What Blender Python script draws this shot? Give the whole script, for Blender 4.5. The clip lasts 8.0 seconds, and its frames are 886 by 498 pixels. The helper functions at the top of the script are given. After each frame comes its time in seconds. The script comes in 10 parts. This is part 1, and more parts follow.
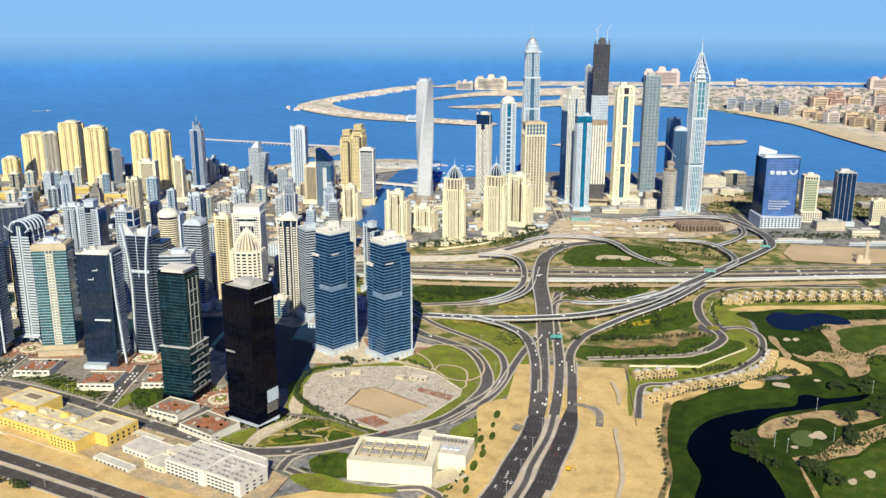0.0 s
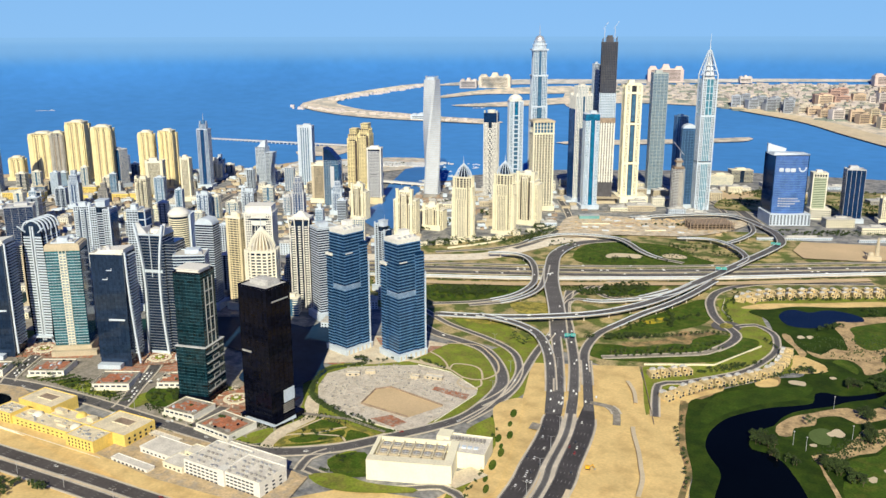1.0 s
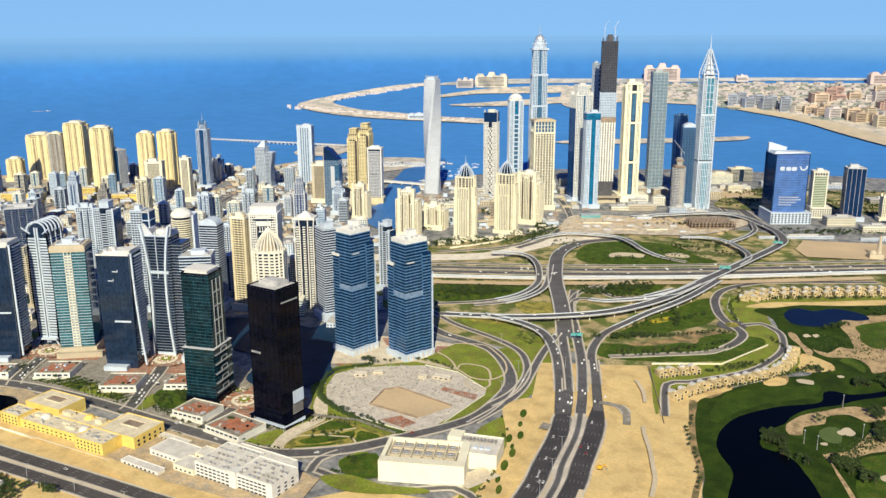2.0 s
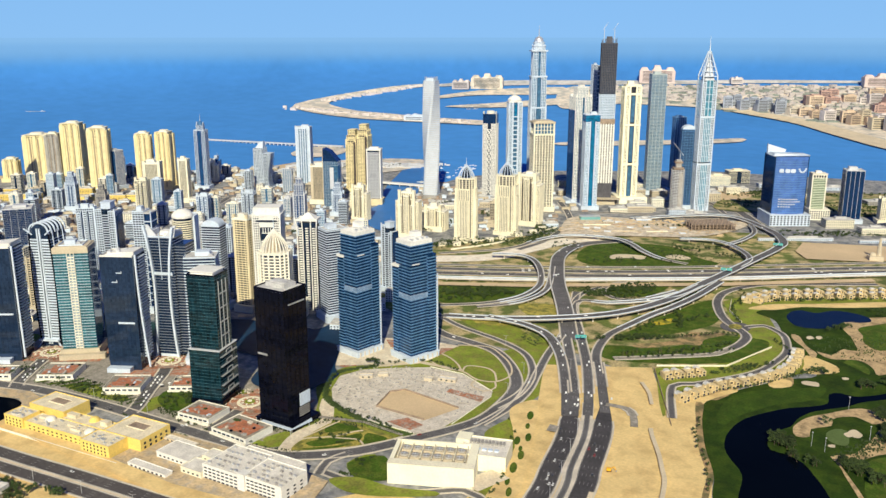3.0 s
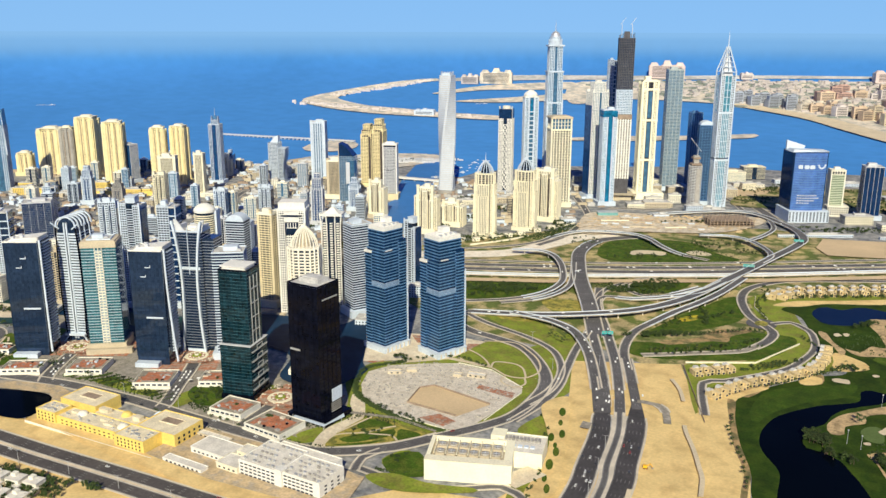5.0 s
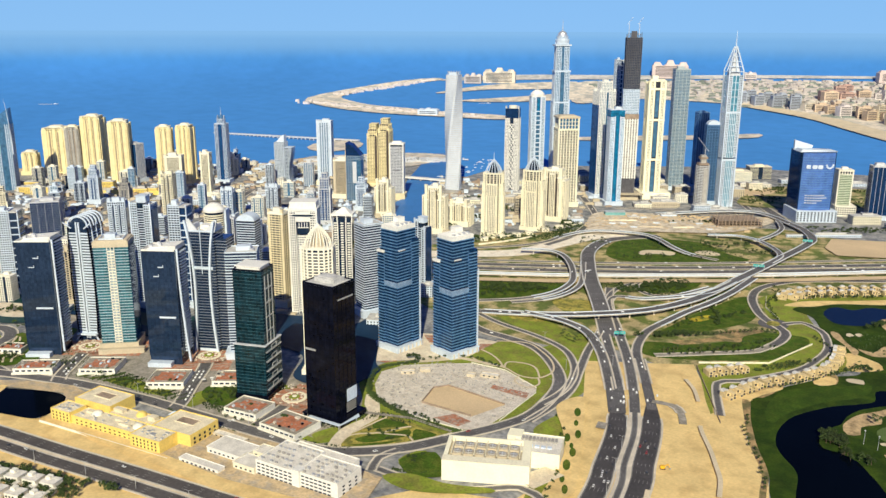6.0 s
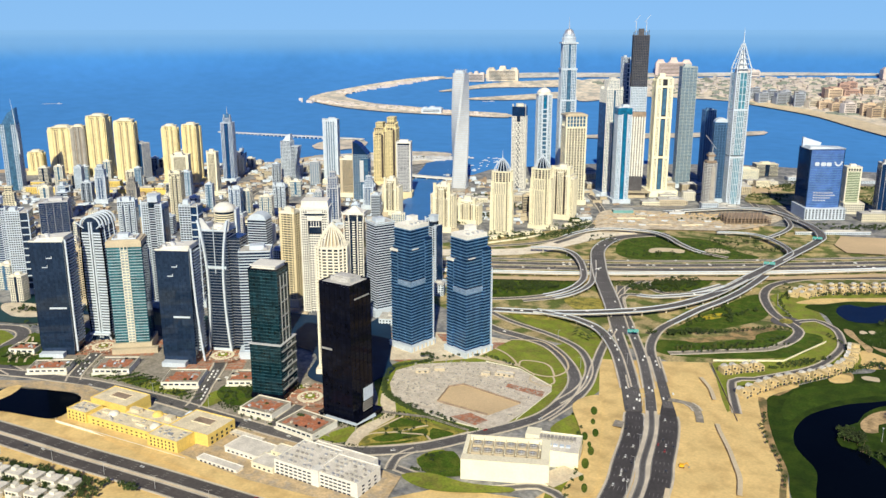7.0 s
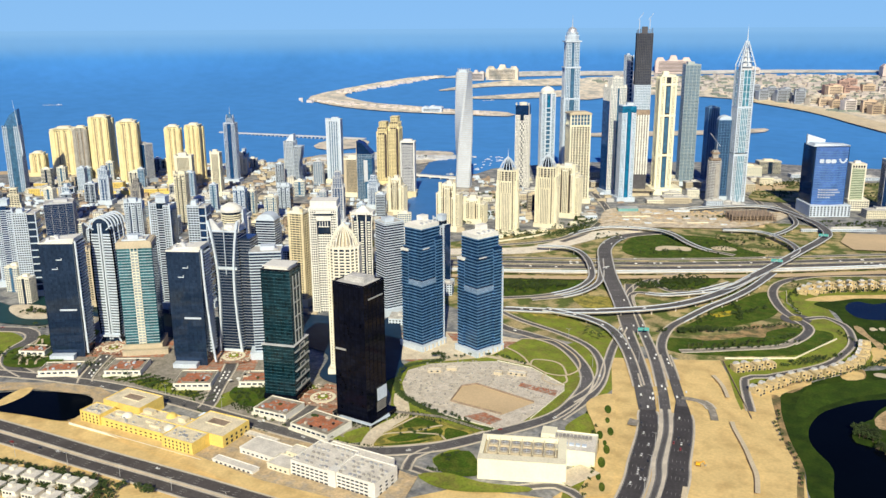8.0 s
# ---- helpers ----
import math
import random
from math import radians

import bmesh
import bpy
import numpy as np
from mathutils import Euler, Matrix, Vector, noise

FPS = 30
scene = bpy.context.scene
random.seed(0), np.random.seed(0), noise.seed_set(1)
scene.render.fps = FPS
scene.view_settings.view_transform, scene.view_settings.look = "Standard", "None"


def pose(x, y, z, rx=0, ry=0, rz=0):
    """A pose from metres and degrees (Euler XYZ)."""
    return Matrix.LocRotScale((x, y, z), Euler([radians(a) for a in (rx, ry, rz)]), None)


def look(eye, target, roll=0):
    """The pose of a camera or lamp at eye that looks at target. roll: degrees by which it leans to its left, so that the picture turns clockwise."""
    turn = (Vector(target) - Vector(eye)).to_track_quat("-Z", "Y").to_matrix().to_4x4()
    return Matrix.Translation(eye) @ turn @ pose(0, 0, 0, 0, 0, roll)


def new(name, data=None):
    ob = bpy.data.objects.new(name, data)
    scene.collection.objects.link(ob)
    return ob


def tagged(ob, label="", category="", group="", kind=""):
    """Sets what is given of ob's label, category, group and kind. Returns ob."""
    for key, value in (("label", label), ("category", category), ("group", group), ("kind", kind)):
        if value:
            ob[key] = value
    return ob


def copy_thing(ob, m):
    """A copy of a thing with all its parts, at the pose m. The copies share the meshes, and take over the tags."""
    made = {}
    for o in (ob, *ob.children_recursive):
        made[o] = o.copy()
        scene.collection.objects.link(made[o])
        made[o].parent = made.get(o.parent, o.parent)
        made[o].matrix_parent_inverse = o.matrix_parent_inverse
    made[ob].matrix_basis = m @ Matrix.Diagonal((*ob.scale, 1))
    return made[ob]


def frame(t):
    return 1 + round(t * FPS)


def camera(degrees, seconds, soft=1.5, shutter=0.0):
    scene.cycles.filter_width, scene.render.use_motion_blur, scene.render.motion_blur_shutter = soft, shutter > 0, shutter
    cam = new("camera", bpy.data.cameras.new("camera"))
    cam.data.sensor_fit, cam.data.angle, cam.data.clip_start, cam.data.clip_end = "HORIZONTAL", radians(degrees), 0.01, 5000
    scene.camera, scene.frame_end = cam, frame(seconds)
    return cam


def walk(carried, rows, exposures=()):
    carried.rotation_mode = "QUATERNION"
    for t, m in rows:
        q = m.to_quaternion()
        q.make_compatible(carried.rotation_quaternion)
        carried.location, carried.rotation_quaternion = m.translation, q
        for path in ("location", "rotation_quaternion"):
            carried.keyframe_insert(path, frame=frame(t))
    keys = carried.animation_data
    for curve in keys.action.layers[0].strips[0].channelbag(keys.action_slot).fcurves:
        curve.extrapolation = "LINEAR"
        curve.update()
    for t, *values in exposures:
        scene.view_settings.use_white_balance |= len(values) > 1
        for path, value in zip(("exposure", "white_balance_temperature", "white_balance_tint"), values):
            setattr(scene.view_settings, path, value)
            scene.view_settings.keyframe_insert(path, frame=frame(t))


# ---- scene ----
cam = camera(55.4, 8.0, soft=1.45)
PATH = [
    (0, (2.912, 1.19, 400.713), (1.929, 2.861, 400.222), 0.1),
    (0.5, (-4.596, -1.906, 400.707), (-5.58, -0.236, 400.216), -0.0),
    (1, (-12.089, -4.983, 400.703), (-13.074, -3.314, 400.208), -0.1),
    (1.5, (-19.54, -8.026, 400.697), (-20.521, -6.355, 400.2), -0.2),
    (3, (-41.738, -17.088, 400.618), (-42.696, -15.403, 400.125), 0.0),
    (3.5, (-49.171, -20.198, 400.607), (-50.126, -18.512, 400.113), 0.1),
    (4, (-56.625, -23.388, 400.599), (-57.58, -21.702, 400.102), 0.1),
    (4.5, (-64.082, -26.648, 400.594), (-65.042, -24.968, 400.091), 0.1),
    (6, (-86.416, -36.648, 400.592), (-87.377, -34.969, 400.086), 0.2),
    (6.5, (-93.853, -39.995, 400.599), (-94.815, -38.317, 400.092), 0.1),
    (7, (-101.268, -43.343, 400.604), (-102.23, -41.665, 400.094), 0.0),
    (7.5, (-108.682, -46.704, 400.606), (-109.64, -45.025, 400.093), -0.1),
    (8, (-116.082, -50.047, 400.611), (-117.039, -48.367, 400.099), -0.3),
]
walk(cam, [(t, look(eye, target, roll)) for t, eye, target, roll in PATH], exposures=[(0, 0.12), (8, 0.12)])

# ---- light: clear afternoon sky, sun behind the camera and a little to its left ----
SUN_TO = Vector((0.455, -0.89, 0))          # horizontal direction towards the sun
SUN_UP = 35.0
world = bpy.data.worlds.new("sky")
scene.world = world
world.use_nodes = True
wn, wl = world.node_tree.nodes, world.node_tree.links
sky = wn.new("ShaderNodeTexSky")
sky.sky_type = "NISHITA"
sky.sun_disc = False
sky.sun_elevation = radians(SUN_UP)
sky.sun_rotation = math.atan2(SUN_TO.x, SUN_TO.y)
sky.altitude, sky.air_density, sky.dust_density, sky.ozone_density = 0, 0.45, 0.0, 4.0
tint = wn.new("ShaderNodeMix")
tint.data_type, tint.blend_type = "RGBA", "MULTIPLY"
tint.inputs["Factor"].default_value = 1.0
tint.inputs["B"].default_value = (0.31, 0.42, 0.84, 1)
wl.new(sky.outputs[0], tint.inputs["A"])
# pale haze in the lowest sky, all the way round the horizon
high = wn.new("ShaderNodeSeparateXYZ")
wl.new(wn.new("ShaderNodeTexCoord").outputs["Generated"], high.inputs[0])
veil = wn.new("ShaderNodeMapRange")
veil.interpolation_type = "SMOOTHSTEP"
for socket, value in zip(("From Min", "From Max", "To Min", "To Max"), (0.03, 0.30, 0.92, 0.0)):
    veil.inputs[socket].default_value = value
wl.new(high.outputs["Z"], veil.inputs["Value"])
haze = wn.new("ShaderNodeMix")
haze.data_type = "RGBA"
haze.inputs["B"].default_value = (1.66, 3.40, 5.55, 1)
wl.new(veil.outputs["Result"], haze.inputs["Factor"])
wl.new(tint.outputs["Result"], haze.inputs["A"])
wl.new(haze.outputs["Result"], wn["Background"].inputs["Color"])
wn["Background"].inputs["Strength"].default_value = 0.142
lamp = bpy.data.lights.new("sun", "SUN")
lamp.energy, lamp.angle, lamp.color = 5.0, radians(0.53), (1.0, 0.93, 0.70)
up = math.tan(radians(SUN_UP))
new("sun", lamp).matrix_world = look((SUN_TO.x * 500, SUN_TO.y * 500, up * 500), (0, 0, 0))

# ---- materials ----
def surface(name, colour, rough=0.7, metal=0.0, big=0.12, small=0.15, size=30.0, grain=1.5, bump=0.0, spread=0.0, second=None, mixat=(0.45, 0.6), spec=0.5, panes=0.0):
    """A worn surface: colour with broad blotches, fine grain, a spread from piece to piece, and a second colour in patches."""
    m = bpy.data.materials.new(name)
    m.use_nodes = True
    n, l = m.node_tree.nodes, m.node_tree.links
    b = n["Principled BSDF"]
    b.inputs["Roughness"].default_value, b.inputs["Metallic"].default_value = rough, metal
    b.inputs["Specular IOR Level"].default_value = spec
    pos = n.new("ShaderNodeNewGeometry")
    def field(scale, detail):
        t = n.new("ShaderNodeTexNoise")
        t.inputs["Scale"].default_value, t.inputs["Detail"].default_value = 1.0 / scale, detail
        l.new(pos.outputs["Position"], t.inputs["Vector"])
        return t.outputs["Fac"]
    def ranged(sock, lo, hi, a=0.3, c=0.7):
        r = n.new("ShaderNodeMapRange")
        r.inputs["From Min"].default_value, r.inputs["From Max"].default_value = a, c
        r.inputs["To Min"].default_value, r.inputs["To Max"].default_value = lo, hi
        l.new(sock, r.inputs["Value"])
        return r.outputs["Result"]
    def times(a, c):
        r = n.new("ShaderNodeMath")
        r.operation = "MULTIPLY"
        l.new(a, r.inputs[0])
        l.new(c, r.inputs[1])
        return r.outputs[0]
    broad, fine = field(size, 4), field(grain, 3)
    v = times(ranged(broad, 1 - big, 1 + big), ranged(fine, 1 - small, 1 + small))
    if spread:
        info = n.new("ShaderNodeObjectInfo")
        v = times(v, ranged(info.outputs["Random"], 1 - spread, 1 + spread, 0, 1))
    if panes:
        snap = n.new("ShaderNodeVectorMath")
        snap.operation = "SNAP"
        co = n.new("ShaderNodeTexCoord")
        l.new(co.outputs["Object"], snap.inputs[0])
        snap.inputs[1].default_value = (3.1, 3.1, 3.65)
        cell = n.new("ShaderNodeTexWhiteNoise")
        l.new(snap.outputs["Vector"], cell.inputs["Vector"])
        v = times(v, ranged(cell.outputs["Value"], 1 - panes, 1 + panes, 0, 1))
    rgb = n.new("ShaderNodeRGB")
    rgb.outputs[0].default_value = (*colour, 1)
    base = rgb.outputs[0]
    if second:
        mx = n.new("ShaderNodeMix")
        mx.data_type = "RGBA"
        l.new(ranged(field(size * 0.6, 6), 0, 1, *mixat), mx.inputs["Factor"])
        l.new(base, mx.inputs["A"])
        mx.inputs["B"].default_value = (*second, 1)
        base = mx.outputs["Result"]
    sc = n.new("ShaderNodeVectorMath")
    sc.operation = "SCALE"
    l.new(base, sc.inputs[0])
    l.new(v, sc.inputs["Scale"])
    l.new(sc.outputs["Vector"], b.inputs["Base Color"])
    if bump:
        bp = n.new("ShaderNodeBump")
        bp.inputs["Strength"].default_value, bp.inputs["Distance"].default_value = bump, grain * 0.4
        l.new(fine, bp.inputs["Height"])
        l.new(bp.outputs["Normal"], b.inputs["Normal"])
    return m


def glazing(name, colour, rough=0.12, metal=0.35, vary=0.35, size=9.0, panes=0.16, spec=0.3):
    """Dark curtain-wall glass: coated, glossy, panes of slightly different tone."""
    return surface(name, colour, rough, metal, vary, vary * 0.6, size, 3.2, 0.02, 0.05, spec=spec, panes=panes)


M = {}
M["urban"] = surface("paved_sandy_ground", (0.30, 0.295, 0.28), 0.9, big=0.2, small=0.3, size=34, grain=5, second=(0.14, 0.15, 0.168))
M["scrub"] = surface("scrub_ground", (0.44, 0.35, 0.17), 0.95, big=0.25, small=0.3, size=45, grain=3, second=(0.105, 0.135, 0.024), mixat=(0.42, 0.56))
M["sand"] = surface("sand", (0.75, 0.548, 0.235), 0.95, big=0.11, small=0.09, size=36, grain=3, bump=0.05, second=(0.585, 0.40, 0.165), mixat=(0.47, 0.68))
M["rough_soil"] = surface("brown_soil", (0.40, 0.265, 0.12), 0.95, big=0.2, small=0.25, size=30, grain=3, second=(0.15, 0.13, 0.05))
M["pale_sand"] = surface("bunker_sand", (0.62, 0.52, 0.36), 0.95, big=0.1, small=0.1)
M["bank_sand"] = surface("dry_sandy_rough", (0.50, 0.355, 0.185), 0.95, big=0.2, small=0.25, size=18, grain=2.5, second=(0.31, 0.22, 0.11), mixat=(0.5, 0.62))
M["green_pale"] = surface("close_mown_green", (0.10, 0.145, 0.045), 0.95, big=0.1, small=0.15, size=12, grain=2, spec=0.2)
M["beach"] = surface("beach_sand", (0.60, 0.45, 0.27), 0.95, big=0.12, small=0.1, size=80)
M["grass"] = surface("watered_grass", (0.021, 0.046, 0.0022), 0.95, big=0.28, small=0.25, size=28, grain=2.5, second=(0.036, 0.064, 0.004), spec=0.2)
M["lawn"] = surface("park_lawn", (0.195, 0.245, 0.018), 0.95, big=0.22, small=0.25, size=22, grain=2.5, second=(0.20, 0.205, 0.03))
M["turf"] = surface("bright_turf", (0.052, 0.098, 0.008), 0.95, big=0.25, small=0.3, size=20, grain=2, second=(0.085, 0.115, 0.014), spec=0.2)
M["dry_grass"] = surface("dry_yellow_grass", (0.36, 0.30, 0.055), 0.95, big=0.25, small=0.3, size=16, grain=2, second=(0.17, 0.17, 0.03))
M["villa"] = surface("sandy_villa_render", (0.64, 0.50, 0.265), 0.8, big=0.1, small=0.12, size=12, grain=2, spread=0.1)
M["new_asphalt"] = surface("fresh_asphalt", (0.056, 0.051, 0.052), 0.85, big=0.2, small=0.2, size=30, grain=3)
M["roof_warm"] = surface("beige_roof_screed", (0.73, 0.64, 0.46), 0.9, big=0.14, small=0.16, size=9, grain=1.5)
M["asphalt"] = surface("asphalt", (0.108, 0.102, 0.102), 0.85, big=0.2, small=0.2, size=40, grain=3)
M["kerb"] = surface("road_concrete", (0.60, 0.535, 0.43), 0.85, big=0.15, small=0.12, size=20)
M["paving"] = surface("plaza_paving", (0.70, 0.61, 0.46), 0.85, big=0.10, small=0.15, size=18, grain=2.5, second=(0.62, 0.52, 0.38))
M["forecourt"] = surface("grey_forecourt_paving", (0.32, 0.287, 0.24), 0.85, big=0.18, small=0.25, size=14, grain=3, second=(0.25, 0.225, 0.18))
M["terracotta"] = surface("terracotta_paving", (0.40, 0.165, 0.09), 0.85, big=0.22, small=0.3, size=9, grain=1.6, second=(0.36, 0.27, 0.21), mixat=(0.44, 0.58))
M["line"] = surface("road_paint", (0.36, 0.35, 0.33), 0.7, big=0.15, small=0.2)
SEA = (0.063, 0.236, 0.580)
M["sea_far"] = surface("sea_water_with_haze", SEA, 0.6, big=0.07, small=0.05, size=900, grain=60, spec=0.0)
# haze painted as a pale glow towards the horizon; shading normal held near level
far_n, far_l = M["sea_far"].node_tree.nodes, M["sea_far"].node_tree.links
far_b = far_n["Principled BSDF"]
level = far_n.new("ShaderNodeCombineXYZ")
level.inputs["X"].default_value, level.inputs["Y"].default_value, level.inputs["Z"].default_value = 0.048, -0.084, 0.995
tilt = far_n.new("ShaderNodeVectorMath")
tilt.operation = "MULTIPLY_ADD"
tilt.inputs[1].default_value = (0.4, 0.4, 0.4)
far_l.new(far_n.new("ShaderNodeNewGeometry").outputs["Normal"], tilt.inputs[0])
far_l.new(level.outputs[0], tilt.inputs[2])
even = far_n.new("ShaderNodeVectorMath")
even.operation = "NORMALIZE"
far_l.new(tilt.outputs["Vector"], even.inputs[0])
far_l.new(even.outputs["Vector"], far_b.inputs["Normal"])
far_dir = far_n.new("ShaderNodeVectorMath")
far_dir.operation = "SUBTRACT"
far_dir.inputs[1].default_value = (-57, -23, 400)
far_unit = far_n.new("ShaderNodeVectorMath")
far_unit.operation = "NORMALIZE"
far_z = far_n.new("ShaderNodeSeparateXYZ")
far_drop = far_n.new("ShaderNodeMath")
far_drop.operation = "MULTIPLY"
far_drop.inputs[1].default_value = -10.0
haze_ramp = far_n.new("ShaderNodeValToRGB")
stops = haze_ramp.color_ramp
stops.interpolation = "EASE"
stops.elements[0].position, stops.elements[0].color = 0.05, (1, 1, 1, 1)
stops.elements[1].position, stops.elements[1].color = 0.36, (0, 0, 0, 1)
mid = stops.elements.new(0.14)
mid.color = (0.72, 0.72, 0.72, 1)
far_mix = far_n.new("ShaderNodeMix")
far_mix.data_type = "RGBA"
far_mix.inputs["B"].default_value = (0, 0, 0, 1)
# horizon haze: the far water itself emits this pale blue
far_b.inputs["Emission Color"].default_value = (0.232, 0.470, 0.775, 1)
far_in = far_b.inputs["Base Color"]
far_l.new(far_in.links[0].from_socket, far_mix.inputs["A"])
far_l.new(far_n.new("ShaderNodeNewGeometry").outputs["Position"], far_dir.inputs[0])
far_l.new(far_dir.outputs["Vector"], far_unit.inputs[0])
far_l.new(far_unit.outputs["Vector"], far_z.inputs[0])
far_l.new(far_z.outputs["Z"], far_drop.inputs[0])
far_l.new(far_drop.outputs[0], haze_ramp.inputs["Fac"])
far_l.new(haze_ramp.outputs["Color"], far_mix.inputs["Factor"])
far_l.new(haze_ramp.outputs["Color"], far_b.inputs["Emission Strength"])
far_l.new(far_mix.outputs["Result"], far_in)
M["lake"] = surface("still_lake_water", (0.0012, 0.0025, 0.005), 0.12, big=0.2, small=0.05, size=60, grain=8, spec=0.02)
M["canal"] = surface("canal_water", (0.009, 0.032, 0.076), 0.5, big=0.2, small=0.1, size=60, grain=8, spec=0.04)
M["foam"] = surface("foam", (0.75, 0.8, 0.82), 0.9)
M["white"] = surface("white_render", (0.56, 0.635, 0.725), 0.7, big=0.08, small=0.1, size=14, grain=2, spread=0.04)
M["cream"] = surface("cream_render", (0.79, 0.73, 0.55), 0.75, big=0.08, small=0.1, size=14, grain=2, spread=0.05)
M["sandstone"] = surface("sandstone_render", (0.80, 0.68, 0.38), 0.75, big=0.1, small=0.12, size=14, grain=2, spread=0.05)
M["tan"] = surface("tan_render", (0.54, 0.46, 0.33), 0.75, big=0.1, small=0.1, size=14, grain=2, spread=0.05)
M["yellow"] = surface("yellow_render", (0.80, 0.59, 0.16), 0.75, big=0.08, small=0.1, size=10, grain=2)
M["pale_yellow"] = surface("pale_yellow_render", (0.89, 0.84, 0.63), 0.75, big=0.05, small=0.06, size=14, grain=2)
M["grey"] = surface("grey_concrete", (0.36, 0.34, 0.31), 0.8, big=0.15, small=0.15, size=12, grain=2, spread=0.08)
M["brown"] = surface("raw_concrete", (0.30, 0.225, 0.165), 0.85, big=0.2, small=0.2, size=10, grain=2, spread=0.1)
M["dark_clad"] = surface("dark_cladding", (0.0035, 0.0045, 0.0105), 0.08, 0.0, big=0.25, small=0.1, size=12, grain=2, spec=0.10, panes=0.35)
M["cream_white"] = surface("warm_white_render", (0.79, 0.75, 0.63), 0.7, big=0.08, small=0.1, size=14, grain=2)
M["warm_white"] = surface("bright_white_render", (0.77, 0.75, 0.69), 0.7, big=0.08, small=0.1, size=14, grain=2)
M["steel"] = surface("pale_metal", (0.62, 0.63, 0.64), 0.4, 0.6, big=0.1, small=0.1)
M["pale_grey"] = surface("pale_grey_panel", (0.56, 0.57, 0.59), 0.6, big=0.08, small=0.1, size=12, grain=2)
M["roof"] = surface("roof_screed", (0.51, 0.50, 0.48), 0.9, big=0.2, small=0.2, size=8, grain=1.5)
M["glass_dark"] = glazing("dark_glass", (0.024, 0.047, 0.098), 0.05, 0.45, 0.14, 24.0, 0.2, spec=0.5)
M["glass_navy"] = glazing("navy_glass", (0.012, 0.045, 0.135), 0.08, 0.4, 0.2, 16.0, 0.2, spec=0.5)
M["dark_concrete"] = surface("dark_raw_concrete", (0.095, 0.092, 0.105), 0.85, big=0.2, small=0.2, size=10, grain=2)
M["far_sand"] = surface("island_sand", (0.69, 0.605, 0.49), 0.95, big=0.14, small=0.14, size=70, grain=14, second=(0.44, 0.42, 0.37))
# tan render greyed towards haze in its base colour
M["far_tan"] = surface("island_render_hazed", (0.55, 0.495, 0.47), 0.85, big=0.12, small=0.12, size=40, grain=6, spread=0.2)
M["far_pink"] = surface("island_pink_render", (0.47, 0.31, 0.26), 0.85, big=0.12, small=0.12, size=40, grain=6)
M["glass_blue"] = glazing("blue_glass", (0.02, 0.085, 0.24), 0.2, 0.35, 0.25)
# colour that stands for shade in slots, gaps and open floors
M["dark_brown"] = surface("dark_brown_recess_shade", (0.055, 0.038, 0.034), 0.6, big=0.2, small=0.2, size=9, grain=2)
M["marina_water"] = surface("harbour_water", (0.050, 0.185, 0.465), 0.5, big=0.1, small=0.06, size=120, grain=12, spec=0.12)
M["olive_band"] = surface("yellow_green_spandrel", (0.55, 0.595, 0.45), 0.5, big=0.1, small=0.15, size=10, grain=2)
M["olive_glass"] = glazing("olive_green_glass", (0.075, 0.135, 0.085), 0.2, 0.2, 0.25)
M["new_concrete"] = surface("new_pale_concrete", (0.82, 0.75, 0.62), 0.85, big=0.1, small=0.12, size=18, grain=3, second=(0.72, 0.62, 0.46), mixat=(0.5, 0.68))
M["twin_band"] = surface("pale_blue_metal_band", (0.135, 0.285, 0.485), 0.4, 0.3, big=0.15, small=0.15, size=14, grain=2, panes=0.2)
M["roof_pale"] = surface("pale_roof_coating", (0.69, 0.65, 0.575), 0.8, big=0.16, small=0.14, size=9, grain=1.5)
M["roof_tiles"] = surface("red_roof_paving", (0.42, 0.15, 0.075), 0.85, big=0.2, small=0.25, size=8, grain=2, second=(0.30, 0.21, 0.17), mixat=(0.52, 0.64))
M["yard"] = surface("sandy_yard_paving", (0.53, 0.40, 0.235), 0.9, big=0.16, small=0.2, size=16, grain=2.5, second=(0.40, 0.335, 0.25), mixat=(0.48, 0.64))
M["pond"] = surface("pond_water", (0.0035, 0.011, 0.036), 0.2, big=0.2, small=0.1, size=40, grain=6, spec=0.04)
M["old_asphalt"] = surface("weathered_asphalt", (0.082, 0.072, 0.068), 0.85, big=0.2, small=0.2, size=40, grain=3)
M["plaza"] = surface("weathered_plaza_paving", (0.62, 0.56, 0.475), 0.85, big=0.14, small=0.22, size=12, grain=1.6, second=(0.50, 0.435, 0.35), mixat=(0.5, 0.66))
M["fairway"] = surface("mown_fairway", (0.032, 0.066, 0.004), 0.95, big=0.25, small=0.25, size=24, grain=2.5, second=(0.045, 0.078, 0.006), spec=0.2)
# blue-grey shade of the first island row, painted into its colour
M["far_shaded"] = surface("island_shaded_render", (0.34, 0.37, 0.42), 0.85, big=0.12, small=0.12, size=40, grain=6, spread=0.2)
M["far_ochre"] = surface("island_ochre_render", (0.56, 0.43, 0.31), 0.85, big=0.12, small=0.12, size=40, grain=6, spread=0.2)
# leaves paled and greyed, with the haze painted into them
M["far_leaf"] = surface("island_foliage_haze", (0.19, 0.22, 0.19), 0.9, big=0.2, small=0.2, size=40, grain=6)
M["site_ground"] = surface("pale_site_ground", (0.64, 0.555, 0.43), 0.95, big=0.18, small=0.2, size=22, grain=4, second=(0.46, 0.37, 0.26), mixat=(0.46, 0.62))
# crescent sand greyed: distance haze is mixed into the colour
M["far_haze_sand"] = surface("crescent_sand_with_haze", (0.53, 0.505, 0.48), 0.95, big=0.14, small=0.14, size=90, grain=20, second=(0.38, 0.38, 0.37))
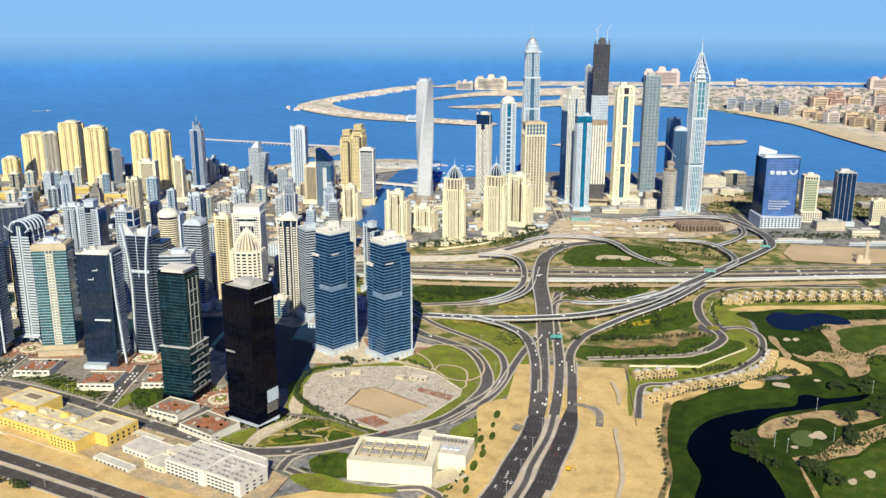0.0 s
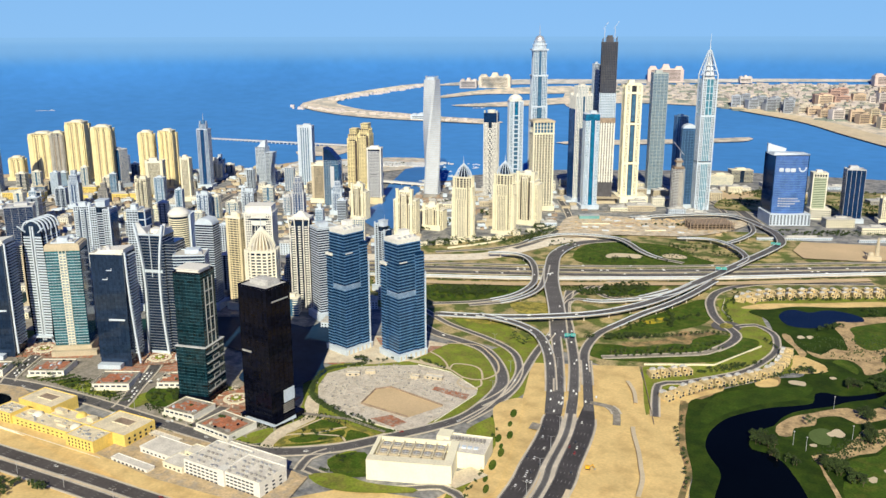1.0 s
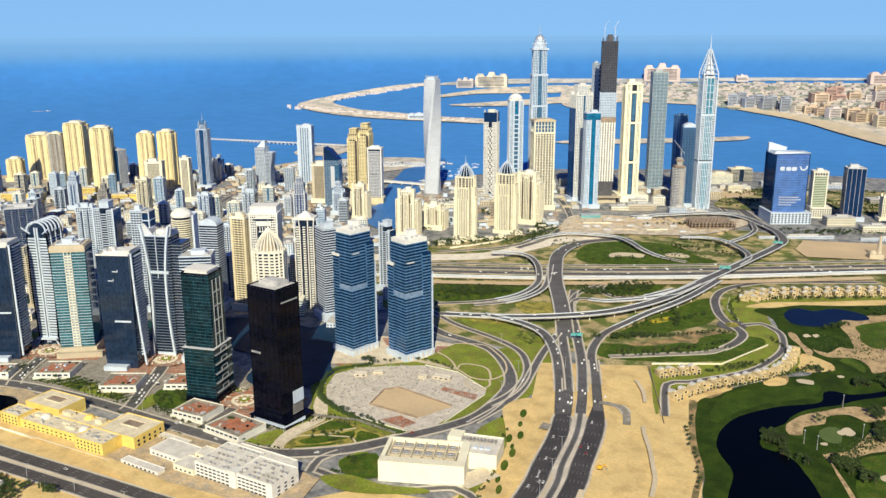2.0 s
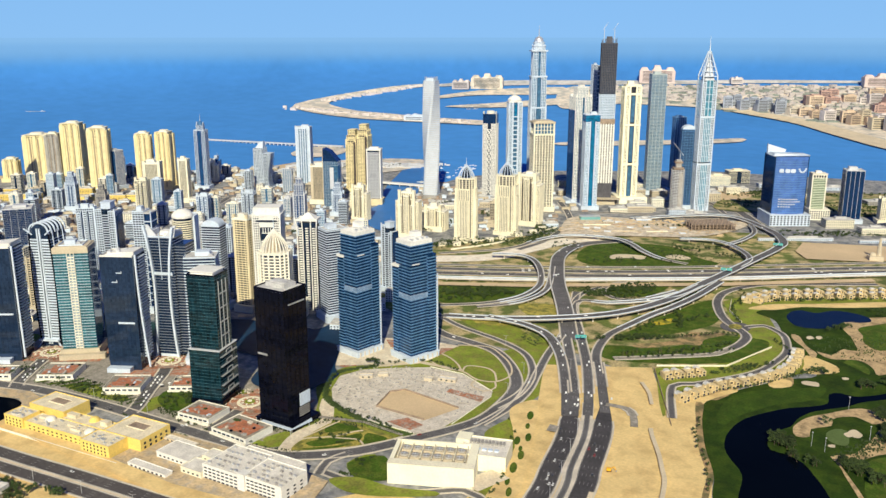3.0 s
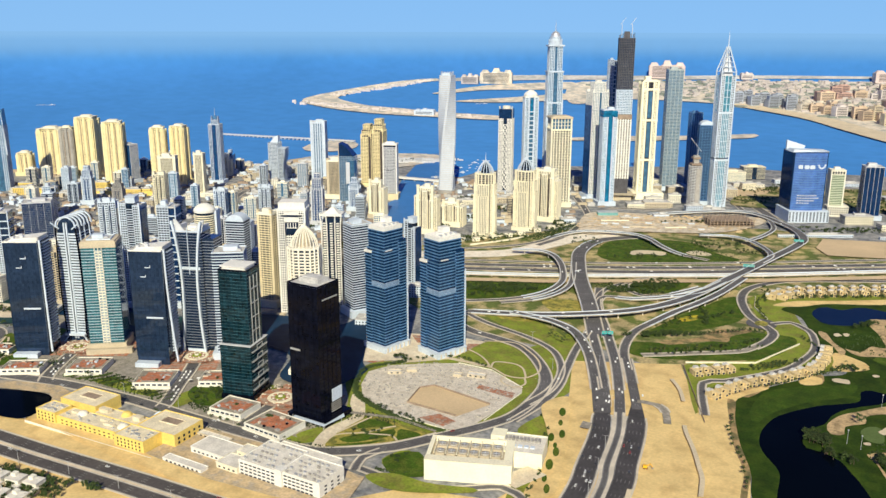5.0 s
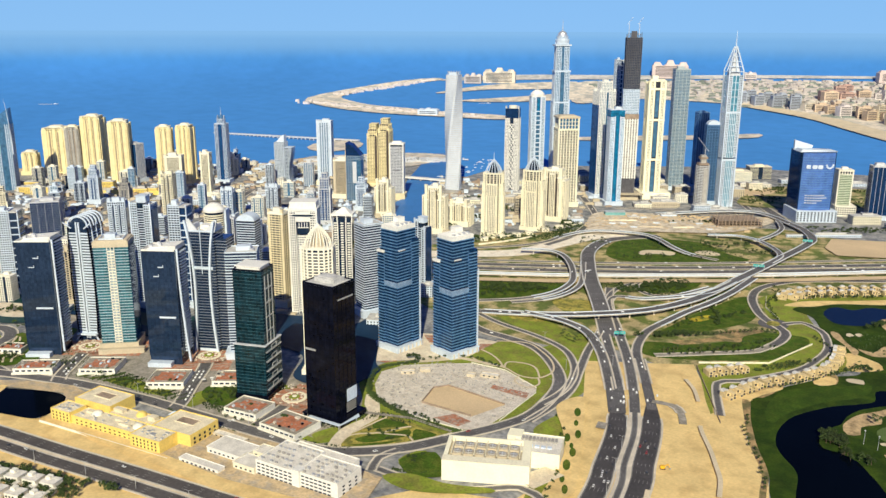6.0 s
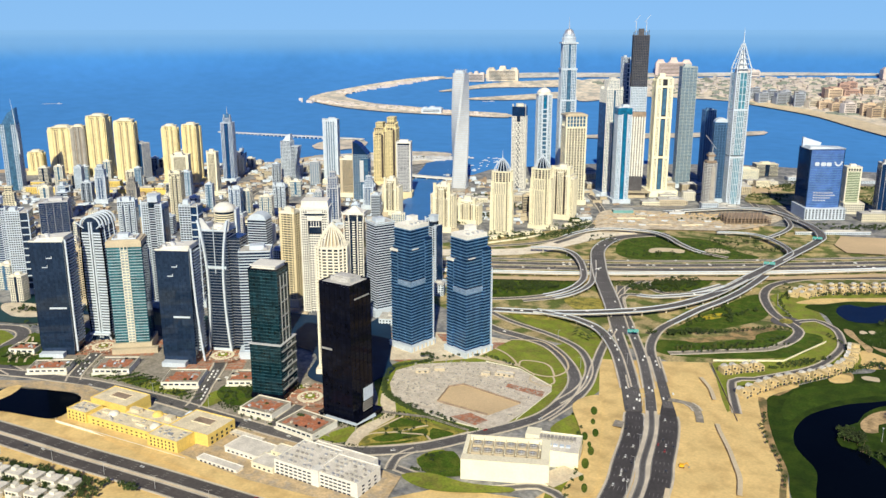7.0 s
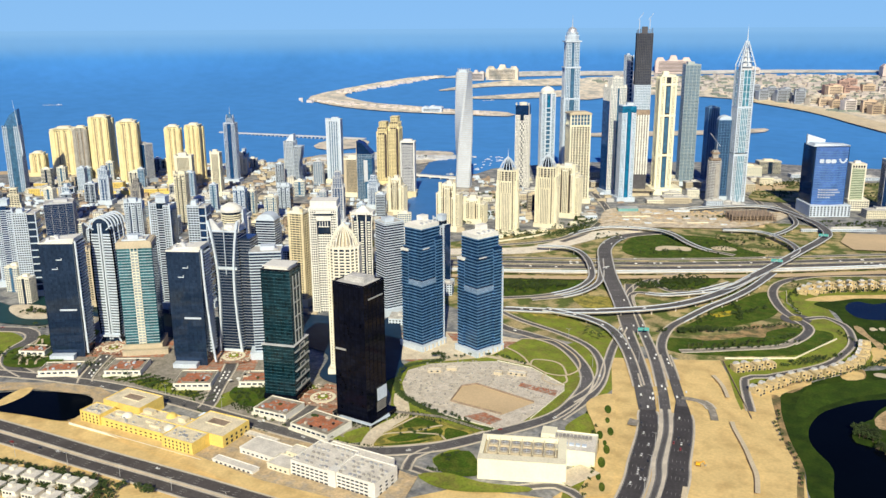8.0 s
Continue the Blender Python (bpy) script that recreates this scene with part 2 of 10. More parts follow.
M["glass_twin"] = glazing("twin_tower_glass", (0.013, 0.050, 0.135), 0.08, 0.35, 0.2, 14.0, 0.25, spec=0.5)
M["belt_grey"] = surface("blue_grey_louvre", (0.37, 0.45, 0.56), 0.5, big=0.1, small=0.15, size=12, grain=1.2, panes=0.25)
M["gold_tan"] = surface("golden_tan_render", (0.70, 0.60, 0.39), 0.75, big=0.1, small=0.12, size=14, grain=2)
M["glass_teal"] = glazing("teal_glass", (0.050, 0.185, 0.230), 0.2, 0.3, 0.35)
M["glass_aqua"] = glazing("aqua_glass", (0.09, 0.30, 0.42), 0.2, 0.3, 0.3)
M["green_band"] = surface("green_tinted_band", (0.035, 0.105, 0.13), 0.4, 0.2, big=0.2, small=0.2, size=9, grain=2, panes=0.5)
M["lake_green"] = surface("green_lake_water", (0.012, 0.050, 0.052), 0.4, big=0.2, small=0.05, size=40, grain=8, spec=0.08)
M["glass_green"] = glazing("green_glass", (0.009, 0.037, 0.053), 0.06, 0.35, 0.3, 9.0, 0.5, spec=0.5)
M["glass_sky"] = glazing("pale_blue_glass", (0.075, 0.19, 0.33), 0.2, 0.35, 0.25)
M["glass_cyan"] = glazing("bright_blue_glass", (0.012, 0.17, 0.34), 0.2, 0.3, 0.3)
M["green_grey"] = surface("grey_green_panel", (0.40, 0.455, 0.46), 0.5, big=0.1, small=0.12, size=12, grain=2)
M["hotel_pink"] = surface("far_hotel_render", (0.62, 0.50, 0.46), 0.85, big=0.1, small=0.1, size=30, grain=5)
M["window"] = glazing("window_glass", (0.014, 0.028, 0.055), 0.2, 0.2, 0.3, panes=0.5)
M["window_warm"] = glazing("warm_window_glass", (0.034, 0.036, 0.046), 0.3, 0.1, 0.3, panes=0.5)
M["band_blue"] = surface("blue_metal_band", (0.12, 0.255, 0.455), 0.4, 0.3, big=0.14, small=0.1, size=20)
M["leaf"] = surface("leaves", (0.032, 0.054, 0.011), 0.9, big=0.3, small=0.4, size=20, grain=1.2, spread=0.35)
M["bark"] = surface("bark", (0.13, 0.09, 0.06), 0.9)
M["sign_green"] = surface("green_sign", (0.02, 0.42, 0.40), 0.5, big=0.05, small=0.05)
M["car_white"] = surface("white_car_paint", (0.78, 0.78, 0.76), 0.3, spec=0.6, big=0.02, small=0.02)
M["car_dark"] = surface("dark_car_paint", (0.05, 0.05, 0.055), 0.3, spec=0.6, big=0.02, small=0.02)
M["car_red"] = surface("red_car_paint", (0.35, 0.04, 0.03), 0.3, spec=0.6, big=0.02, small=0.02)
M["rubber"] = surface("rubber", (0.02, 0.02, 0.02), 0.9)
M["safety_yellow"] = surface("safety_yellow_paint", (0.80, 0.42, 0.02), 0.5)
M["net"] = surface("teal_site_net", (0.16, 0.36, 0.36), 0.9)
M["banner"] = surface("blue_banner", (0.060, 0.145, 0.415), 0.5, big=0.25, small=0.15, size=14, grain=3)


# ---- shaping helpers ----
class Geo:
    """Corners and faces of one mesh, put together from simple solids."""
    def __init__(self):
        self.v, self.f = [], []

    def loft(self, rings, cap=True):
        n, o = len(rings[0]), len(self.v)
        for r in rings:
            self.v += [tuple(p) for p in r]
        for k in range(len(rings) - 1):
            a = o + k * n
            for i in range(n):
                j = (i + 1) % n
                self.f.append((a + i, a + j, a + n + j, a + n + i))
        if cap:
            self.f.append(tuple(o + n - 1 - i for i in range(n)))
            self.f.append(tuple(o + (len(rings) - 1) * n + i for i in range(n)))
        return self

    def box(self, x, y, z0, z1, sx, sy, rot=0.0):
        c, s = math.cos(radians(rot)), math.sin(radians(rot))
        ring = [(x + c * a * sx / 2 - s * b * sy / 2, y + s * a * sx / 2 + c * b * sy / 2) for a, b in ((-1, -1), (1, -1), (1, 1), (-1, 1))]
        return self.loft([[(p, q, z0) for p, q in ring], [(p, q, z1) for p, q in ring]])

    def prism(self, pts, z0, z1, shrink=1.0):
        cx, cy = sum(p[0] for p in pts) / len(pts), sum(p[1] for p in pts) / len(pts)
        return self.loft([[(p, q, z0) for p, q in pts], [(cx + (p - cx) * shrink, cy + (q - cy) * shrink, z1) for p, q in pts]])

    def drum(self, x, y, rows, n=16):
        return self.loft([[(x + r * math.cos(2 * math.pi * i / n), y + r * math.sin(2 * math.pi * i / n), z) for i in range(n)] for z, r in rows])

    def bar(self, p, q, t, t2=None):
        p, q = Vector(p), Vector(q)
        w = (q - p).normalized()
        a = w.cross((0, 0, 1))
        a = a.normalized() if a.length > 1e-4 else Vector((1, 0, 0))
        b = a.cross(w)
        t2 = t if t2 is None else t2
        ring = [(a * i * t / 2 + b * j * t2 / 2) for i, j in ((-1, -1), (1, -1), (1, 1), (-1, 1))]
        return self.loft([[p + r for r in ring], [q + r for r in ring]])

    def mesh(self, name, material):
        me = bpy.data.meshes.new(name)
        me.from_pydata(self.v, [], self.f)
        me.materials.append(material)
        me.update()
        return me


def part(name, shape, material, parent, label="", stuff=False, at=None):
    me = shape if isinstance(shape, bpy.types.Mesh) else shape.mesh(name, material)
    ob = new(name, me)
    ob.parent = parent
    if at:
        ob.location = at
    return tagged(ob, label, kind="stuff" if stuff else "")


def thing(name, x, y, rot, label, category, group="", z=0.0):
    ob = new(name)
    ob.matrix_basis = pose(x, y, z, 0, 0, rot)
    return tagged(ob, label, category, group)


def spline(pts, step=12.0, closed=False):
    """A smooth line through the points, in even steps."""
    p = [np.array(q, float) for q in pts]
    n = len(p)
    out = []
    for i in range(n if closed else n - 1):
        a, b, c, d = (p[(i + k) % n] if closed else p[min(max(i + k, 0), n - 1)] for k in (-1, 0, 1, 2))
        m = max(2, int(np.linalg.norm(c - b) / step))
        for k in range(m):
            u = k / m
            out.append(0.5 * (2 * b + (c - a) * u + (2 * a - 5 * b + 4 * c - d) * u * u + (3 * b - a - 3 * c + d) * u ** 3))
    if not closed:
        out.append(p[-1])
    return out


HUB = Vector((-57, -23, 400))


def distant(x, y, z=0.0):
    """Places beyond three kilometres, drawn in towards the eye's reach so that sea and islands still meet the horizon."""
    d = math.hypot(x - HUB.x, y - HUB.y)
    if d <= 3000:
        return Vector((x, y, z))
    k = (3000 + 1900 * (1 - math.exp(-(d - 3000) / 1900))) / d
    return HUB + (Vector((x, y, z)) - HUB) * k


LEVEL = {"z": 0.10}


def layer(step=0.006):
    LEVEL["z"] += step
    return LEVEL["z"]


def patch(name, pts, material, label, smooth=True, z=None, kind="structure", category="", deep=0.0):
    """A flat, smoothly outlined area of ground."""
    z = layer() if z is None else z
    line = [(p[0], p[1]) for p in (spline(pts, 8, True) if smooth else pts)]
    g = Geo()
    if deep:
        g.prism(line, z - deep, z)
    else:
        g.v = [(x, y, z) for x, y in line]
        g.f = [tuple(range(len(line)))]
        area = sum(line[i - 1][0] * line[i][1] - line[i][0] * line[i - 1][1] for i in range(len(line)))
        if area < 0:
            g.f = [tuple(reversed(g.f[0]))]
    return tagged(new(name, g.mesh(name, material)), label, category, kind=kind)


def ribbon(line, half, z=None, lift=0.0, out=0.0):
    g, left, right = Geo(), [], []
    for i, p in enumerate(line):
        d = line[min(i + 1, len(line) - 1)] - line[max(i - 1, 0)]
        n = np.array((-d[1], d[0])) / max(1e-6, math.hypot(d[0], d[1]))
        h = p[2] + lift
        w, o = half[i] if np.ndim(half) else half, out[i] if np.ndim(out) else out
        left.append((p[0] + n[0] * (o + w), p[1] + n[1] * (o + w), h))
        right.append((p[0] + n[0] * (o - w), p[1] + n[1] * (o - w), h))
    return left, right


def slab(line, half, low, high, out=0.0):
    """A solid strip along a line, from low to high over the line's own height."""
    lt, rt = ribbon(line, half, out=out)
    rings = [[(a[0], a[1], a[2] + low), (b[0], b[1], b[2] + low), (b[0], b[1], b[2] + high), (a[0], a[1], a[2] + high)] for a, b in zip(lt, rt)]
    return Geo().loft(rings)


def far_patch(name, pts, material, label, z=2.0, smooth=True):
    """A far island: finely cut, so that it follows the far sea."""
    line = spline([distant(*p, 0)[:2] for p in pts], 60, True) if smooth else pts
    bm = bmesh.new()
    face = bm.faces.new([bm.verts.new((p[0], p[1], 0)) for p in line])
    bmesh.ops.triangulate(bm, faces=[face])
    for _ in range(3):
        long = [e for e in bm.edges if e.calc_length() > 70]
        if long:
            bmesh.ops.subdivide_edges(bm, edges=long, cuts=1)
            bmesh.ops.triangulate(bm, faces=[f for f in bm.faces if len(f.verts) > 3])
    for v in bm.verts:
        d = math.hypot(v.co.x - HUB.x, v.co.y - HUB.y)
        v.co.z = drawn_height(d) + z
    for f in bm.faces:
        f.normal_update()
        if f.normal.z < 0:
            f.normal_flip()
    me = bpy.data.meshes.new(name)
    bm.to_mesh(me)
    bm.free()
    me.materials.append(material)
    return tagged(new(name, me), label, kind="structure")


def drawn_height(d):
    """Height of the far sheet at the drawn-in distance d."""
    if d <= 3000:
        return 0.0
    true = 3000 - 1900 * math.log(max(1e-6, 1 - (d - 3000) / 1900))
    return 400 * (1 - d / true)


# ---- ground, sea, land ----
def sheet(name, a0, a1, radii, z, material, label):
    g = Geo()
    n = 96
    for r in radii:
        for i in range(n + 1):
            a = radians(a0 + (a1 - a0) * i / n)
            g.v.append(tuple(distant(HUB.x - r * math.sin(a), HUB.y + r * math.cos(a), z)))
    for k in range(len(radii) - 1):
        for i in range(n):
            j = k * (n + 1) + i
            g.f.append((j + 1, j, j + n + 1, j + n + 2))
    me = g.mesh(name, material)
    me.polygons.foreach_set("use_smooth", [True] * len(me.polygons))
    return tagged(new(name, me), label, kind="structure")


REACH = [900, 1800, 2600, 3000] + [3000 - 1900 * math.log(1 - k / 60) for k in range(1, 60)] + [12500, 14500, 17500, 22000, 30000, 50000, 120000]
NEAR_SEA = [r for r in REACH if r < 5200]
FAR_SEA = [r for r in REACH if r > NEAR_SEA[-2]]
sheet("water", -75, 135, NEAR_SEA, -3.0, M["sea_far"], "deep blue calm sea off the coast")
sheet("backdrop_sea", -75, 135, FAR_SEA, -3.0, M["sea_far"], "distant sea glowing with painted pale haze at the horizon")
sheet("ground_far", 135, 285, REACH[2:], -0.5, M["sand"], "bare desert ground inland")
COAST = [(-3000, 300), (-2900, 700), (-2620, 1150), (-2378, 1470), (-1967, 1819), (-1826, 1926), (-1800, 2079), (-1700, 2200), (-1560, 2330), (-1420, 2340), (-1391, 2128), (-1230, 1960), (-1188, 1992), (-1188, 2125), (-1110, 2230), (-1000, 2356), (-584, 2580), (-375, 2600), (-130, 2640), (400, 2900), (900, 2850)]
land = Geo().prism(COAST + [(2600, 1500), (2700, -1500), (1200, -2600), (-1200, -2600), (-2700, -1300)], -6, 0)
tagged(new("ground", land.mesh("ground", M["urban"])), "sandy paved city ground beside the sea", kind="structure")
patch("beach", [(-2620, 1140), (-2378, 1462), (-1967, 1812), (-1826, 1918), (-1790, 2079), (-1700, 2080), (-1760, 1900), (-1930, 1770), (-2330, 1420), (-2560, 1120)], M["beach"], "pale sandy beach along the sea", kind="structure")


# ---- patches of ground ----
patch("ground_scrub", [(-800, 1060), (-640, 960), (-470, 930), (-400, 960), (-300, 940), (-200, 1080), (-260, 1300), (-60, 1480), (-60, 1720), (-230, 1760), (-350, 1780), (-560, 1640), (-700, 1560), (-830, 1380), (-900, 1250)], M["scrub"], "sandy scrub ground between motorway ramps")
patch("lawn_verge", [(-450, 1010), (-405, 970), (-388, 890), (-392, 790), (-425, 790), (-455, 850), (-490, 900), (-470, 950)], M["lawn"], "green and sandy verge between the slip roads")
patch("sand_verge", [(-420, 905), (-300, 960), (-240, 520), (-350, 540), (-347, 619), (-385, 805)], M["sand"], "bare sand under the main road", smooth=False)
patch("sand_lot", [(-337, 943), (-300, 961), (-237, 815), (-217, 818), (-196, 770), (-174, 725), (-165, 678), (-140, 560), (-240, 520), (-270, 600), (-275, 699), (-301, 821)], M["sand"], "empty sand lot beside the motorway", smooth=False)
patch("sand_strip", [(-347, 619), (-363, 714), (-385, 805), (-412, 896), (-396, 898), (-372, 840), (-345, 760), (-328, 690), (-315, 590), (-345, 540), (-360, 570)], M["sand"], "bare sand strip beside the motorway", smooth=False)
patch("sand_verge", [(-1100, 425), (-860, 470), (-690, 460), (-600, 455), (-500, 470), (-440, 545), (-350, 570), (-300, 500), (-500, 350), (-800, 300), (-1100, 330)], M["sand"], "bare sand verges beside the motorway", smooth=False)
patch("lawn_villas", [(-296, 962), (-232, 1012), (-215, 1090), (-250, 1190), (-280, 1280), (-250, 1345), (-120, 1415), (0, 1485), (80, 1540), (40, 1430), (-150, 1325), (-215, 1262), (-170, 1134), (-119, 1051), (-153, 1010), (-222, 905), (-250, 830), (-262, 860)], M["lawn"], "green and sandy gardens round the villas", smooth=False)
patch("soil_edge", [(-262, 900), (-215, 915), (-195, 800), (-230, 790), (-250, 840)], M["sand"], "bare sand between the villas and the sand lot", smooth=False)
patch("grass_golf", [(-219, 884), (-205, 925), (-153, 1000), (-119, 1041), (-165, 1134), (-195, 1222), (-226, 1255), (-160, 1323), (-36, 1397), (160, 1500), (420, 1200), (380, 600), (-100, 560), (-160, 671), (-174, 728), (-196, 785), (-212, 842)], M["grass"], "watered green golf course grass")
patch("soil_edge", [(-228, 886), (-219, 884), (-211, 842), (-195, 785), (-174, 728), (-169, 685), (-150, 560), (-156, 560), (-175, 685), (-180, 726), (-200, 778), (-217, 839)], M["rough_soil"], "brown sandy path along the fairway")
patch("soil_villas", [(-164, 990), (-145, 1014), (-141, 984), (-163, 971)], M["rough_soil"], "brown soil below the villas")
patch("soil_villas", [(-139, 1099), (-102, 1080), (-100, 1060), (-129, 1044)], M["sand"], "sandy bank below the villas")
patch("soil_villas", [(-228, 904), (-198, 955), (-194, 944), (-209, 902)], M["rough_soil"], "brown soil below the villas")
patch("grass_fairway", [(-195, 925), (-160, 965), (-130, 985), (-105, 1000), (-112, 960), (-150, 920), (-180, 870), (-188, 840), (-200, 860)], M["fairway"], "green fairway along the lake")
patch("soil_villas", [(-240, 1262), (-215, 1300), (-150, 1340), (-60, 1400), (-30, 1395), (-110, 1340), (-170, 1310), (-205, 1275)], M["sand"], "sandy bank below the villas")
patch("water_lake", [(-125, 560), (-135, 628), (-146, 696), (-151, 742), (-167, 769), (-177, 790), (-181, 822), (-175, 860), (-161, 887), (-138, 917), (-115, 936), (-99, 954), (-100, 982), (-89, 992), (-74, 990), (-54, 1005), (-30, 1030), (-38, 1004), (-64, 978), (-80, 955), (-97, 938), (-113, 919), (-123, 894), (-126, 873), (-138, 853), (-142, 827), (-136, 808), (-121, 806), (-104, 795), (-93, 776), (-80, 751), (-52, 677), (-30, 560)], M["lake"], "dark still golf course lake")
patch("soil_golf", [(-129, 1122), (-111, 1117), (-99, 1148), (-83, 1149), (-94, 1200), (-110, 1250), (-84, 1300), (40, 1370), (120, 1330), (100, 1180), (20, 1140), (-23, 1177), (-41, 1151), (-36, 1103), (-54, 1072), (-62, 1095), (-79, 1114), (-111, 1102)], M["bank_sand"], "dry brown rough between the fairways")
patch("grass_fairway", [(-89, 1243), (-74, 1268), (-31, 1310), (30, 1330), (40, 1260), (-10, 1222), (-28, 1214), (-49, 1170), (-65, 1167), (-79, 1192), (-81, 1217)], M["turf"], "bright green fairway among dry rough")
patch("grass_fairway", [(-43, 1142), (-22, 1166), (30, 1170), (60, 1110), (0, 1070), (-35, 1090), (-35, 1118)], M["turf"], "green fairway among dry rough")
patch("grass_fairway", [(-95, 1097), (-84, 1113), (-66, 1090), (-64, 1068), (-76, 1080)], M["turf"], "narrow green strip among dry rough")
patch("sand_bank", [(-137, 1050), (-132, 1091), (-115, 1084), (-98, 1067), (-99, 1055), (-126, 1036)], M["sand"], "orange sandy bank below the villas")
patch("sand_bank", [(-167, 1174), (-157, 1172), (-144, 1139), (-127, 1112), (-131, 1095), (-146, 1129), (-161, 1152)], M["bank_sand"], "sandy strip beside the villa street")
patch("sand_bank", [(-228, 893), (-215, 919), (-198, 945), (-193, 938), (-210, 910), (-221, 888)], M["sand"], "orange sandy bank below the villas")
patch("sand_bank", [(-166, 980), (-157, 1000), (-144, 1002), (-142, 983), (-158, 970)], M["sand"], "orange sandy bank below the villas")
patch("sand_bank", [(-124, 872), (-114, 904), (-96, 926), (-78, 948), (-64, 959), (-49, 961), (-20, 990), (-14, 968), (-46, 925), (-55, 924), (-68, 932), (-81, 925), (-90, 913), (-89, 896), (-107, 877), (-106, 858), (-118, 852)], M["bank_sand"], "sandy bank along the golf lake")
patch("putting_green", [(-92, 876), (-85, 890), (-74, 891), (-70, 870), (-71, 855), (-82, 853), (-90, 862)], M["green_pale"], "smooth pale putting green")
patch("soil_path", [(-83, 823), (-66, 837), (-60, 847), (-50, 881), (-43, 913), (-29, 918), (-9, 952), (30, 990), (34, 950), (-7, 917), (-24, 877), (-29, 861), (-43, 848), (-54, 831), (-62, 828), (-70, 817), (-71, 806), (-57, 774), (-48, 752), (-30, 700), (-36, 700), (-53, 752), (-67, 788), (-74, 808)], M["bank_sand"], "brown sandy path winding between fairways")
patch("grass_fairway", [(-52, 824), (-41, 843), (-27, 856), (-16, 888), (-4, 906), (40, 920), (80, 840), (40, 740), (-20, 715), (-46, 755), (-50, 790)], M["turf"], "bright green fairway among trees")
for bx, by, rx, ry in ((-122, 1005, 10, 9), (-66, 888, 7, 9), (-72, 882, 4, 5), (-84, 847, 3.5, 4), (-14, 826, 5, 7), (-27, 802, 4, 6), (-143, 1172, 5, 6), (-132, 1178, 4.5, 6), (-88, 1041, 4, 4), (15, 855, 6, 7)):
    patch("sand_bunker", [(bx + rx * math.cos(a) * (1 + 0.2 * math.sin(3 * a + bx)), by + ry * math.sin(a) * (1 + 0.25 * math.cos(2 * a + by))) for a in np.linspace(0, 2 * math.pi, 9)[:-1]], M["pale_sand"], "pale sand bunker on the golf course")
patch("water_pond", [(-183, 1245), (-166, 1215), (-145, 1214), (-123, 1229), (-109, 1265), (-92, 1272), (-75, 1285), (-80, 1305), (-102, 1316), (-127, 1314), (-149, 1289), (-169, 1293), (-182, 1276)], M["pond"], "blue golf course pond")
patch("pavement_forecourt", [(-1230, 500), (-1100, 560), (-1120, 700), (-1000, 710), (-850, 720), (-700, 700), (-560, 660), (-540, 570), (-620, 558), (-800, 556), (-950, 535), (-1060, 505)], M["forecourt"], "grey paved forecourts with parking in front of the towers")
for name, pts in (("lawn", [(-599, 1011), (-524, 1018), (-455, 972), (-440, 925), (-474, 950), (-537, 970)]), ("lawn", [(-536, 846), (-543, 900), (-504, 909), (-461, 867), (-461, 831), (-503, 829)]),
                  ("lawn", [(-477, 810), (-465, 831), (-444, 823), (-444, 795), (-465, 792)]), ("lawn", [(-585, 1469), (-563, 1551), (-449, 1589), (-376, 1527), (-335, 1500), (-400, 1440), (-540, 1385)]),
                  ("lawn", [(-707, 1130), (-577, 1195), (-561, 1165), (-572, 1120), (-609, 1086), (-656, 1060)]), ("lawn", [(-470, 1265), (-420, 1305), (-384, 1312), (-392, 1270), (-429, 1215), (-460, 1230)]),
                  ("lawn", [(-544, 572), (-549, 626), (-513, 630), (-490, 618), (-506, 592)]), ("lawn", [(-609, 567), (-584, 595), (-562, 586), (-575, 563)]), ("lawn", [(-487, 578), (-473, 606), (-446, 574), (-463, 562)]),
                  ("lawn", [(-400, 700), (-392, 745), (-384, 768), (-366, 715), (-350, 640), (-340, 575), (-352, 570), (-362, 620), (-376, 670)]),
                  ("lawn", [(-1150, 520), (-1100, 540), (-1110, 580), (-1150, 598), (-1200, 590), (-1200, 540)]), ("lawn", [(-1075, 585), (-1050, 560), (-1030, 600), (-1060, 660), (-1090, 650), (-1110, 620)]), ("lawn", [(-1040, 545), (-1010, 548), (-1030, 590), (-1055, 590)]), ("lawn", [(-880, 562), (-790, 566), (-800, 582), (-870, 580)]), ("lawn", [(-580, 590), (-560, 640), (-530, 655), (-500, 640), (-540, 632)]), ("lawn", [(-770, 560), (-745, 560), (-740, 600), (-760, 615)]), ("lawn", [(-690, 600), (-670, 640), (-700, 660), (-712, 625)])):
    patch("grass_" + name, pts, M["turf"] if pts[0][1] > 1040 else M["lawn"], "mown lawn with dry yellow patches")
patch("grass_strip", [(-373, 1033), (-359, 1100), (-322, 1225), (-294, 1275), (-267, 1178), (-303, 1103), (-350, 1051)], M["turf"], "watered green lawn inside the ramp")
patch("grass_strip", [(-375, 1005), (-303, 1040), (-254, 1115), (-235, 1125), (-192, 1130), (-190, 1088), (-226, 1019), (-350, 960)], M["turf"], "watered green strip beside the road")
patch("sand_strip", [(-345, 1028), (-311, 1056), (-299, 1078), (-288, 1116), (-269, 1117), (-251, 1133), (-246, 1125), (-266, 1093), (-266, 1068), (-293, 1057), (-330, 1020)], M["rough_soil"], "bare soil strip in the lawn")
patch("flower_bed", [(-350, 1130), (-335, 1150), (-325, 1160), (-322, 1140), (-338, 1120)], surface("yellow_flowers", (0.55, 0.42, 0.02), 0.9, big=0.3, small=0.4, second=(0.10, 0.15, 0.02)), "bed of yellow flowers in the lawn")
patch("dry_verge", [(-548, 1108), (-499, 1135), (-480, 1094), (-506, 1064)], M["dry_grass"], "dry yellow grass between the ramps")
